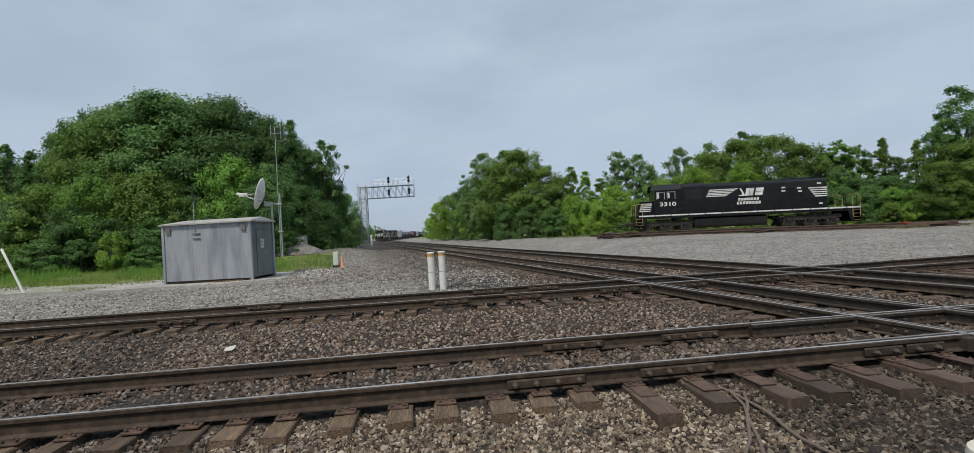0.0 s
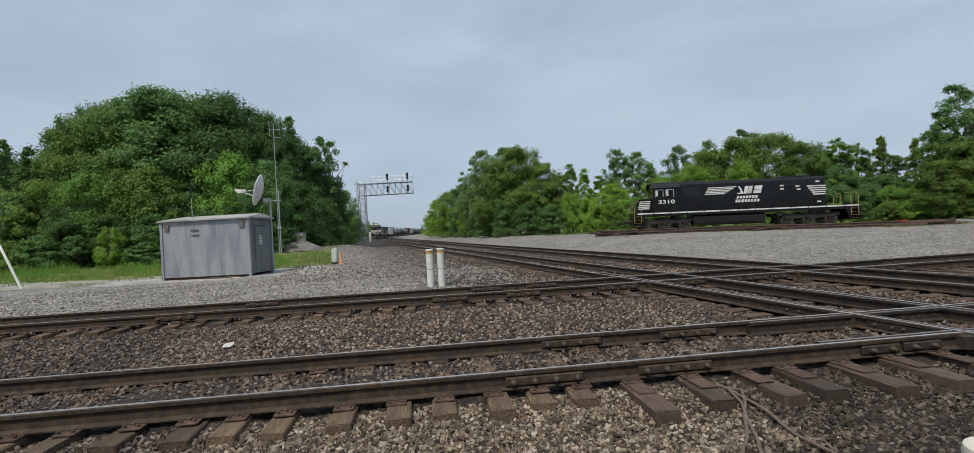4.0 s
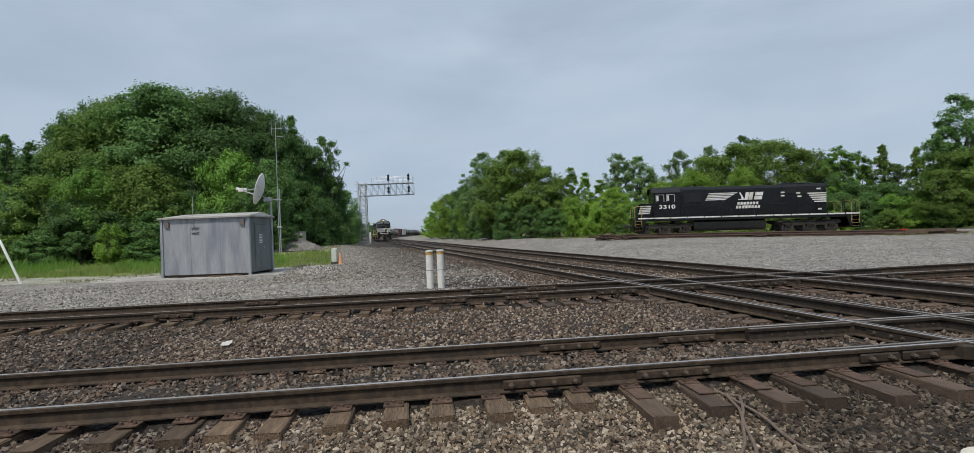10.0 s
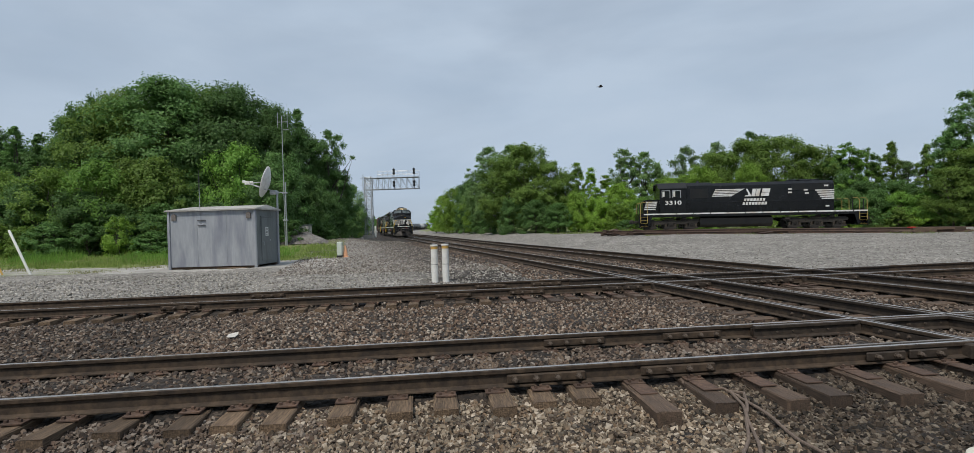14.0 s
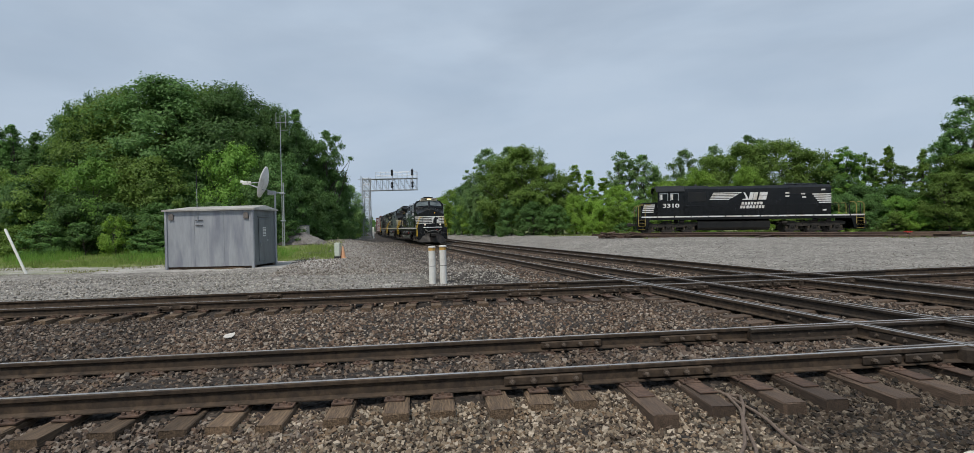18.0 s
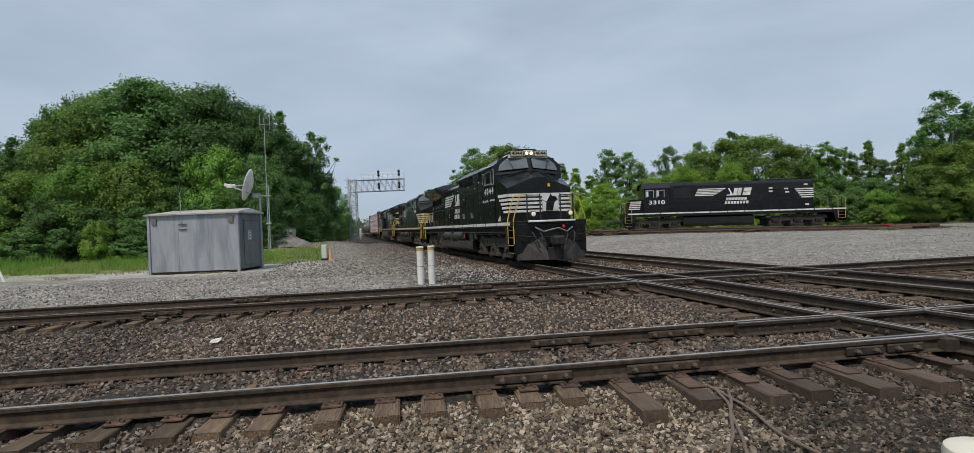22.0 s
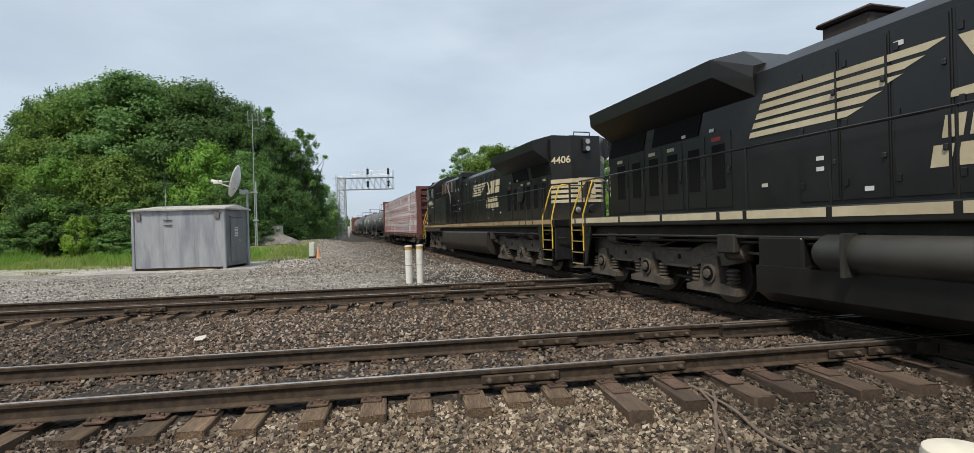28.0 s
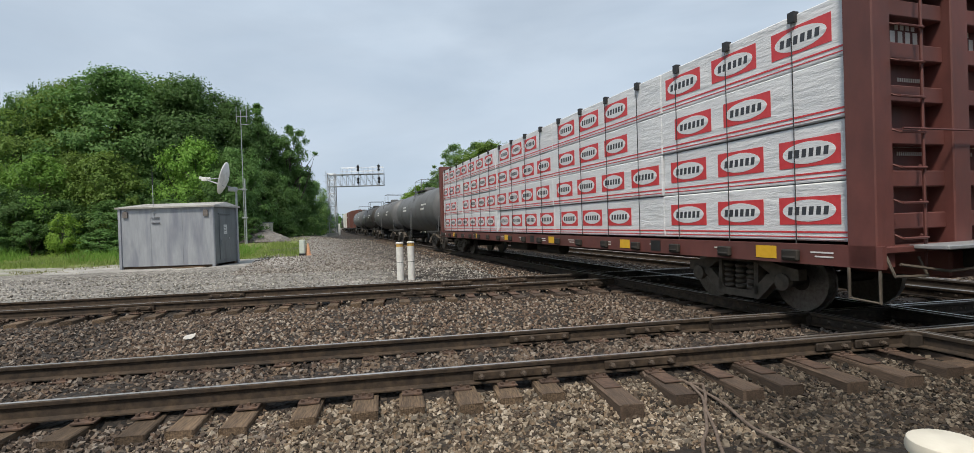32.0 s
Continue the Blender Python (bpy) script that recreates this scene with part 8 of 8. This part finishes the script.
# ---- trees ----
def crown(name, high, wide, low, clumps, per_clump, leaf, seed, mat, skirt=0.5, point=0.0, belly=0.4, loose=1.0):
    """A trunk with limbs, and a lobed crown of many small leaves gathered in sprays.
    skirt: how wide the crown is at its foot; point: how far it narrows to a tip; belly: where it is widest."""
    r = np.random.default_rng(seed)
    half = (high - low) / 2
    v = r.uniform(0, 1, clumps) ** 0.85
    turn = r.uniform(0, 2 * np.pi, clumps)
    dome = np.sqrt(np.clip(1 - ((v - belly) / (1 - belly)) ** 2, 0, 1)) * (1 - point) + np.clip(1 - (v - belly) / (1 - belly), 0, 1) * point
    wall = skirt + (1 - skirt) * np.sin(np.clip(v / belly, 0, 1) * np.pi / 2)
    profile = np.where(v > belly, dome, wall)
    ph = r.uniform(0, 6.28, 6)
    lobe = 0.97 + 0.12 * np.sin(3 * turn + ph[0] + 3 * v) + 0.13 * np.sin(5 * turn + ph[1] - 7 * v) + 0.10 * np.sin(2 * turn + ph[2] + 13 * v)
    q = r.uniform(0.05, 1, clumps) ** 0.42
    rim = wide * profile * lobe * q * loose
    z = low + (high - low) * v * (1 + 0.07 * np.sin(4 * turn + ph[3])) * (0.93 + 0.07 * q)
    centres = np.stack([np.cos(turn) * rim, np.sin(turn) * rim, z], 1)
    size = r.uniform(0.11, 0.24, clumps) * wide * (1 - 0.3 * point)
    centres[:, 2] = np.minimum(low + (z - low) * (high - low) / (z.max() - low), high - size * 0.7)
    n = clumps * per_clump
    c, s = np.repeat(centres, per_clump, 0), np.repeat(size, per_clump)
    e = r.normal(size=(n, 3))
    p = c + np.clip(e, -2, 2) * s[:, None] * np.repeat(r.uniform(0.34, 0.68, (clumps, 3)) * np.array([1.0, 1.0, 0.72]), per_clump, 0)
    e /= np.linalg.norm(e, axis=1)[:, None]
    p[:, 2] = np.maximum(p[:, 2], 0.05)
    out = p - np.array([0, 0, low + half * 0.6])
    out /= np.linalg.norm(out, axis=1)[:, None] + 1e-6
    nor = out * 0.55 + e * 0.40 + np.array([0, 0, 0.35]) + r.normal(0, 0.45, (n, 3))
    nor /= np.linalg.norm(nor, axis=1)[:, None]
    u = np.cross(nor, r.normal(size=(n, 3)))
    u /= np.linalg.norm(u, axis=1)[:, None]
    v = np.cross(nor, u)
    ln, wd = leaf * r.uniform(0.7, 1.5, n)[:, None], leaf * r.uniform(0.5, 1.0, n)[:, None]
    tri = np.stack([p - u * ln * 0.5 - v * wd * 0.35, p + u * ln * 0.5, p - u * ln * 0.25 + v * wd * 0.75], 1)
    m = bpy.data.meshes.new(name)
    m.from_pydata(tri.reshape(-1, 3).tolist(), [], np.arange(n * 3).reshape(-1, 3).tolist())
    m.materials.append(mat)
    f = Form()
    top = low + (high - low) * 0.7
    r0 = 0.018 * high
    stem = [np.array([0, 0, -0.3]), np.array([0.05, 0.02, low * 0.6]), np.array([r.normal(0, 0.15), r.normal(0, 0.15), low + 0.3 * half]), np.array([r.normal(0, 0.3), r.normal(0, 0.3), top])]
    f.tube([tuple(q) for q in stem], [r0 * 1.3, r0, r0 * 0.75, r0 * 0.2], 8)
    for i in range(16):
        end = centres[r.integers(clumps)]
        z = low * 0.7 + (top - low * 0.7) * r.uniform(0, 0.85)
        b = np.array([float(np.interp(z, [q[2] for q in stem], [q[a] for q in stem])) for a in (0, 1)] + [z])
        mm = (b + end) / 2 + r.normal(0, 0.04 * wide, 3)
        f.tube([tuple(b), tuple(mm), tuple(end)], [r0 * 0.45, r0 * 0.28, r0 * 0.06], 5)
    return f.mesh("trunk", BARK, smooth=True), m


# for each kind: its variants as trunk and crown, its height and its crown's reach
KINDS = {
    "broad": ([crown("crown", 16, 6.2, 1.0, 330, 180, 0.24, 30 + i, m, 0.6) for i, m in enumerate((LEAF_DEEP, LEAF_DEEP, LEAF_OLIVE))], 16, 6.4),
    "round": ([crown("crown", 10, 3.9, 0.7, 180, 140, 0.20, 40 + i, m, 0.55) for i, m in enumerate((LEAF_OLIVE, LEAF_DEEP, LEAF_BRIGHT, LEAF_GREY))], 10, 4.0),
    "tall": ([crown("crown", 11, 2.3, 0.5, 150, 110, 0.18, 50 + i, m, 0.7, 0.65, 0.35) for i, m in enumerate((LEAF_BRIGHT, LEAF_GREY, LEAF_DEEP, LEAF_OLIVE))], 11, 2.3),
    "open": ([crown("crown", 12, 2.7, 2.0, 105, 130, 0.19, 55 + i, m, 0.5, 0.2, 0.45, 1.08) for i, m in enumerate((LEAF_DEEP, LEAF_GREY, LEAF_FRESH))], 12, 2.8),
    "bush": ([crown("crown", 6.5, 3.3, 0.0, 150, 130, 0.17, 60 + i, m, 0.92, 0.0, 0.3) for i, m in enumerate((LEAF_OLIVE, LEAF_DEEP, LEAF_BRIGHT, LEAF_FRESH))], 6.5, 3.4),
    "shrub": ([crown("crown", 3.0, 1.7, 0.0, 70, 90, 0.13, 70 + i, m, 0.9, 0.1, 0.3) for i, m in enumerate((LEAF_BRIGHT, LEAF_OLIVE, LEAF_DEEP))], 3.0, 1.7),
}
WORDS = {"broad": ("tree", "tall broad leafy tree in deep green leaf"), "round": ("tree", "round-headed leafy tree at the wood's edge"), "tall": ("tree", "slender young tree in fresh leaf"),
         "open": ("tree", "loose airy tree standing above the wood"), "bush": ("bush", "dense leafy bush reaching the ground"), "shrub": ("shrub", "low leafy shrub in the undergrowth")}
tree_rng = random.Random(17)


def tree(kind, variant, x, y, high, reach):
    name, words = WORDS[kind]
    forms, own_high, own_reach = KINDS[kind]
    k, w = high / own_high, reach / own_reach
    t = thing(name, words, name, "trees of the wood")
    t.matrix_basis = pose(x, y, float(ground_height(x, y)) - 0.1, 0, 0, tree_rng.uniform(0, 360)) @ Matrix.Diagonal((w, w, k, 1))
    trunk, leaves = forms[variant]
    part("trunk", trunk, None, t)
    part("crown", leaves, None, t)
    return t


for row in (
    ("broad", 0, -33.6, 53.0, 17.2, 6.91), ("broad", 1, -27.6, 54.0, 16.7, 6.00), ("broad", 2, -38.7, 53.0, 16.2, 4.99), ("broad", 1, -23.8, 56.0, 14.9, 4.19), ("round", 1, -42.2, 52.0, 14.7, 3.01),
    ("round", 1, -41.5, 54.0, 16.1, 3.00), ("tall", 2, -21.4, 57.0, 14.7, 2.48), ("open", 0, -19.1, 60.0, 12.9, 2.61), ("broad", 2, -34.5, 60.0, 18.2, 8.69), ("broad", 0, -46.9, 60.0, 15.2, 6.52),
    ("round", 1, -22.3, 60.0, 13.1, 3.04), ("round", 1, -19.2, 63.0, 8.5, 2.74), ("round", 1, -20.3, 60.0, 9.6, 2.46), ("round", 3, -19.4, 70.0, 7.2, 2.20), ("bush", 1, -20.4, 78.0, 4.8, 1.69),
    ("tall", 2, -51.5, 55.0, 13.4, 2.26), ("tall", 2, -48.0, 54.0, 12.3, 2.22), ("tall", 2, -47.8, 56.0, 12.2, 2.03), ("broad", 0, -58.7, 58.0, 14.5, 5.60), ("broad", 2, -64.0, 56.0, 16.4, 7.43),
    ("broad", 0, -57.6, 62.0, 12.2, 5.99), ("bush", 0, -38.3, 44.0, 7.5, 3.29), ("bush", 3, -33.6, 43.5, 8.0, 3.15), ("bush", 0, -29.7, 45.0, 8.2, 3.80), ("bush", 0, -32.7, 46.0, 8.3, 3.05),
    ("bush", 1, -26.7, 46.0, 5.9, 2.89), ("bush", 3, -23.9, 48.0, 9.6, 3.36), ("bush", 1, -21.1, 50.0, 8.8, 3.32), ("bush", 1, -21.3, 47.0, 6.4, 2.72), ("bush", 1, -39.5, 43.0, 6.2, 2.85),
    ("bush", 0, -44.0, 45.0, 7.6, 3.26), ("bush", 0, -49.4, 46.0, 8.5, 3.89), ("bush", 1, -33.8, 42.0, 5.3, 2.79), ("bush", 1, -27.6, 42.5, 4.1, 2.67), ("bush", 1, -20.1, 55.0, 7.1, 2.92),
    ("bush", 1, -19.0, 58.0, 5.4, 2.66), ("bush", 1, -19.1, 64.0, 4.8, 2.32), ("bush", 2, -19.7, 72.0, 4.0, 1.91), ("bush", 1, -21.5, 52.0, 4.7, 2.51), ("bush", 1, -24.0, 44.0, 4.1, 2.66),
    ("bush", 1, -31.0, 42.0, 4.2, 2.53), ("shrub", 0, -28.9, 39.2, 3.2, 1.23), ("shrub", 2, -34.5, 39.5, 2.9, 1.91), ("shrub", 2, -32.0, 40.0, 2.7, 1.74), ("shrub", 2, -26.9, 40.2, 1.9, 1.75),
    ("shrub", 1, -36.5, 39.6, 2.6, 1.72), ("shrub", 2, -24.4, 41.0, 1.6, 1.78), ("shrub", 2, -18.6, 47.0, 2.3, 1.59), ("shrub", 2, -18.5, 54.0, 2.0, 1.69), ("shrub", 1, -39.7, 40.0, 3.0, 2.12),
    ("round", 2, -12.5, 112.0, 5.3, 2.16), ("round", 2, -9.9, 104.0, 8.0, 2.51), ("round", 2, -6.9, 96.0, 8.8, 3.01), ("round", 1, -4.2, 88.0, 9.2, 2.55), ("round", 2, -3.0, 82.0, 6.5, 2.38),
    ("open", 1, -0.7, 80.0, 13.6, 3.28), ("open", 1, 2.5, 76.0, 13.2, 3.12), ("round", 3, -1.8, 80.0, 9.4, 2.70), ("round", 0, 4.2, 68.0, 11.6, 4.43), ("round", 0, 7.0, 66.0, 9.2, 3.50),
    ("round", 0, 1.7, 70.0, 10.1, 3.72), ("round", 0, 9.0, 65.0, 7.5, 2.20), ("tall", 0, 11.0, 67.0, 9.0, 1.94), ("tall", 0, 12.6, 66.0, 8.2, 1.75), ("tall", 0, 14.2, 65.0, 7.1, 2.04),
    ("round", 2, 15.5, 63.0, 6.1, 2.28), ("open", 1, 17.6, 68.0, 10.9, 2.46), ("open", 1, 20.1, 68.0, 10.5, 2.46), ("tall", 1, 21.5, 67.0, 8.5, 1.62), ("round", 2, 20.9, 62.0, 6.6, 2.69),
    ("open", 1, 25.7, 69.0, 11.2, 2.50), ("round", 2, 24.7, 62.0, 7.9, 2.69), ("round", 0, 27.9, 64.0, 9.7, 3.40), ("open", 1, 30.1, 70.0, 11.9, 2.20), ("open", 0, 34.2, 68.0, 12.9, 2.95),
    ("round", 0, 31.8, 64.0, 11.1, 4.02), ("round", 0, 36.1, 64.0, 11.4, 3.86), ("round", 0, 38.3, 62.0, 9.8, 3.29), ("round", 2, 28.6, 58.0, 7.8, 1.96), ("open", 2, 41.0, 60.0, 9.8, 2.32),
    ("round", 1, 40.2, 61.0, 8.7, 2.65), ("open", 2, 43.2, 60.0, 9.1, 1.74), ("tall", 1, 44.3, 60.0, 7.5, 1.88), ("tall", 3, 45.3, 59.0, 9.7, 1.71), ("tall", 1, 46.2, 58.0, 7.4, 1.82),
    ("tall", 3, 47.6, 57.0, 9.0, 1.65), ("tall", 0, 48.3, 56.0, 6.9, 1.89), ("round", 1, 40.9, 58.0, 5.4, 2.80), ("round", 1, 44.3, 57.0, 5.2, 2.75), ("open", 0, 48.4, 52.0, 13.6, 3.26),
    ("open", 0, 46.1, 52.0, 10.5, 2.13), ("round", 0, 46.0, 50.0, 7.7, 2.90), ("round", 0, 44.1, 50.0, 5.8, 2.41), ("broad", 0, 56.4, 54.0, 12.9, 5.21), ("broad", 2, 64.2, 54.0, 11.9, 5.87),
    ("round", 1, 44.9, 54.0, 4.2, 2.87), ("round", 0, 49.6, 50.0, 7.9, 3.62), ("bush", 2, -8.0, 98.0, 4.9, 1.89), ("bush", 1, -5.2, 90.0, 4.5, 1.96), ("bush", 1, -2.2, 80.0, 4.1, 2.12),
    ("bush", 1, 0.2, 72.0, 4.6, 2.26), ("bush", 1, 2.6, 66.0, 4.7, 2.23), ("bush", 1, 5.1, 63.0, 4.2, 2.28), ("bush", 1, 7.7, 62.0, 3.7, 2.10), ("bush", 2, 10.2, 62.0, 4.9, 1.80),
    ("bush", 2, 12.3, 61.0, 4.2, 1.91), ("bush", 2, 14.4, 59.0, 3.3, 1.85), ("bush", 3, 17.2, 60.0, 4.0, 1.88), ("bush", 0, 20.5, 58.0, 3.9, 2.38), ("bush", 3, 24.4, 58.0, 4.2, 2.38),
    ("bush", 2, 28.1, 57.0, 5.1, 2.34), ("bush", 0, 32.8, 58.0, 5.0, 2.38), ("bush", 1, 36.4, 57.0, 4.8, 2.34), ("bush", 1, 37.7, 55.0, 4.2, 1.99), ("bush", 1, 40.4, 55.0, 4.1, 1.99),
    ("bush", 3, 42.2, 54.0, 3.8, 1.96), ("bush", 3, 43.5, 52.0, 3.7, 2.01), ("bush", 3, 45.4, 51.0, 3.6, 2.09), ("bush", 0, 47.8, 50.5, 3.8, 2.32), ("bush", 1, 51.6, 51.0, 3.7, 2.46),
    ("shrub", 0, 11.5, 59.0, 1.5, 1.14), ("shrub", 2, 14.5, 57.0, 1.4, 1.10), ("shrub", 0, 36.3, 53.5, 2.2, 1.29), ("shrub", 2, 38.5, 53.0, 2.1, 1.41), ("shrub", 1, 40.7, 52.5, 2.1, 1.39),
    ("shrub", 0, 42.4, 51.5, 2.1, 1.37), ("shrub", 2, 44.0, 50.5, 2.1, 1.34), ("shrub", 1, 46.1, 49.8, 2.1, 1.44),
):
    tree(*row)


def distant_woods():
    """Far woods along the line, too far to tell one tree from the next, and unseen belts added round the open ground.
    """
    r = np.random.default_rng(5)
    quads = []
    for x0, y0, x1, y1, h, n in ((-56, 155, -75, 330, 9, 2600), (-60, 520, 160, 640, 6, 3200), (30, 170, 110, 420, 8, 2400), (-70, 70, -160, 300, 14, 2600), (75, 60, 200, 220, 14, 2600),
                                 # unseen belts added beside and behind the viewer, to darken reflections
                                 (-66, 60, -72, -20, 15, 5200), (-72, -20, 70, -48, 14, 7000), (70, -48, 80, 62, 13, 5200)):
        u = r.uniform(0, 1, n)
        x, y = x0 + (x1 - x0) * u + r.normal(0, 2.5, n), y0 + (y1 - y0) * u + r.normal(0, 2.5, n)
        top = h * (0.7 + 0.3 * np.sin(u * 40) * np.sin(u * 17 + 2)) * r.uniform(0.75, 1.05, n)
        z = top * r.uniform(0.02, 1, n) ** 0.6
        c = np.stack([x, y, z], 1)
        a, b = r.normal(size=(n, 3)), r.normal(size=(n, 3))
        a /= np.linalg.norm(a, axis=1)[:, None]
        b /= np.linalg.norm(b, axis=1)[:, None]
        s = r.uniform(0.5, 1.3, n)[:, None]
        quads.append(np.stack([c - a * s, c - b * s * 0.7, c + a * s, c + b * s * 0.7], 1))
    q = np.concatenate(quads)
    m = bpy.data.meshes.new("distant_woods")
    m.from_pydata(q.reshape(-1, 3).tolist(), [], np.arange(len(q) * 4).reshape(-1, 4).tolist())
    m.materials.append(LEAF_DEEP)
    tagged(new("distant_woods", m), "far green woods along the railway line, with unseen belts added round the viewer", "woods", kind="stuff")


distant_woods()


def blades(name, label, mat, pick, count, low, high, seed):
    r = np.random.default_rng(seed)
    x, y = pick(r, count)
    n = len(x)
    z = ground_height(x, y) - 0.02
    h = r.uniform(low, high, n) * (0.55 + 0.45 * np.sin(x * 0.9 + 1.7 * np.sin(y * 0.7)) * np.sin(y * 1.3 + x * 0.4))
    a = r.uniform(0, 2 * np.pi, n)
    w = 0.012 + 0.02 * r.random(n)
    lean = r.normal(0, 0.25, (n, 2)) * h[:, None]
    p0 = np.stack([x - np.cos(a) * w, y - np.sin(a) * w, z], 1)
    p1 = np.stack([x + np.cos(a) * w, y + np.sin(a) * w, z], 1)
    p2 = np.stack([x + lean[:, 0], y + lean[:, 1], z + h], 1)
    m = bpy.data.meshes.new(name)
    m.from_pydata(np.stack([p0, p1, p2], 1).reshape(-1, 3).tolist(), [], np.arange(n * 3).reshape(-1, 3).tolist())
    m.materials.append(mat)
    tagged(new(name, m), label, "grass", kind="stuff")


def meadow(r, n):
    x, y = r.uniform(-52, -9.5, n), 28.0 + 15.5 * r.random(n) ** 1.15
    keep = (x < -9.6 - 0.27 * (y - 31)) & (y > grass_edge(x) + r.normal(0, 0.35, n)) & (np.sin(x * 1.3) + np.sin(y * 1.1 + x) + r.normal(0, 0.8, n) > -1.2)
    return x[keep], y[keep]


def weeds(r, n):
    """Random places in the tall weeds that stand in patches before the wood."""
    x, y = r.uniform(-50, -13, n), r.uniform(32.5, 41, n)
    keep = (x < -12.6 - 0.27 * (y - 31)) & (np.sin(0.8 * x + 0.4 * y) + np.sin(1.9 * y - 0.7 * x) + r.normal(0, 0.35, n) > 0.35)
    return x[keep], y[keep]


def verge(r, n):
    x, y = r.uniform(-40, -12.5, n), r.uniform(23.4, 29.5, n)
    keep = (np.sin(x * 0.9) + np.sin(y * 2.1 + x) + r.normal(0, 0.5, n) > 0.55) & ((x < -17) | (y < 25))
    return x[keep], y[keep]


def stack_foot(r, n):
    """Random places in the weeds along the stack of rails."""
    x = r.uniform(11, 36, n)
    y = 42.6 - 0.19 * (x - 9) + r.normal(-0.6, 1.2, n)
    keep = np.sin(1.1 * x + 0.6) + np.sin(2.7 * x) + r.normal(0, 0.4, n) > 0.5
    return x[keep], y[keep]


def wood_foot(r, n):
    return r.uniform(6, 60, n), r.uniform(52.0, 56, n)


blades("grass_meadow", "tall fresh green grass behind the hut", GRASS, meadow, 62000, 0.16, 0.55, 21)
blades("weeds_meadow", "tall ragged green weeds before the wood", LEAF_FRESH, weeds, 22000, 0.45, 1.15, 24)
blades("weeds_stack", "green weeds along the stack of rails", GRASS, stack_foot, 5000, 0.08, 0.30, 25)
blades("grass_verge", "thin dry grass on the gravel edge", GRASS_DRY, verge, 7000, 0.06, 0.22, 22)
blades("grass_wood_foot", "rough grass at the foot of the wood", GRASS, wood_foot, 9000, 0.2, 0.6, 23)


def bird():
    t = thing("bird", "small dark bird flying over the tracks", "bird")
    part("body", Form().tube([(-0.13, 0, 0), (-0.05, 0, 0.0), (0.04, 0, 0.01), (0.10, 0, 0.02), (0.14, 0, 0.02)], [0.012, 0.035, 0.045, 0.03, 0.005], 8), BLACK, t, smooth=True)
    for side in (-1, 1):
        f = Form().add([(0.05, side * 0.02, 0.01), (-0.05, side * 0.02, 0.01), (-0.06, side * 0.15, 0.05), (-0.02, side * 0.24, 0.04), (0.05, side * 0.14, 0.05), (0.0, side * 0.1, 0.055)], [(0, 1, 2, 3, 4), (0, 1, 2, 5), (5, 2, 3, 4), (0, 5, 4)])
        part("wing", f, BLACK, t)
    part("tail", Form().add([(-0.11, -0.012, 0), (-0.11, 0.012, 0), (-0.20, 0.03, 0.0), (-0.20, -0.03, 0.0), (-0.15, 0, 0.012)], [(0, 1, 2, 3), (0, 1, 4), (1, 2, 4), (2, 3, 4), (3, 0, 4)]), BLACK, t)
    return t


BIRD = bird()


# ---- what moves ----
PACE = 8.13                      # metres a second


def train_front(t):
    """Where the plough of the leading locomotive is along the main track."""
    return 10.08 + PACE * (23.0 - t)


def motions():
    """The train rolls down its curved track; its nearest wheels turn."""
    for ob, back, way in CARS:
        rows = []
        for i in range(33):
            s = train_front(i) + back
            a, b = main_point(s - 7.5), main_point(s + 7.5)
            mid = (a + b) / 2
            ahead = (a - b).normalized() * way
            side = UP.cross(ahead).normalized()
            up = ahead.cross(side)
            rows.append((float(i), Matrix(((ahead.x, side.x, up.x, mid.x), (ahead.y, side.y, up.y, mid.y), (ahead.z, side.z, up.z, mid.z), (0, 0, 0, 1)))))
        walk(ob, rows)
    # the wheels turn
    for ob, radius, at, turned in SPINNING:
        step = 0.08 if radius > 0.5 else 0.07
        rows = []
        for i in range(int(32 / step) + 2):
            t = min(32.0, i * step)
            roll = math.degrees(PACE * t / radius) * (-1 if turned != (ob.parent.parent == third) else 1)
            rows.append((t, pose(at[0], at[1], at[2], 0, roll % 360, 0)))
        walk(ob, rows)
    # a bird crosses the sky and goes down behind the wood
    path = [(0.0, -160, 40, 12), (11.4, -26.2, 25, 12.75), (11.8, -22.0, 25, 12.66), (12.0, -20.05, 25, 12.58), (12.2, -18.05, 25, 12.25), (12.5, -14.6, 25, 11.8), (13.0, -8.2, 25, 11.1), (13.5, -1.26, 25, 9.8), (14.0, 5.36, 25, 8.25), (14.6, 13.5, 27, 7.3), (17.0, 45, 58, 8.0), (20.0, 75, 75, 5.0), (32.0, 75, 75, 5.0)]
    walk(BIRD, [(t, pose(x, y, z, 0, 0, 0)) for t, x, y, z in path])


motions()
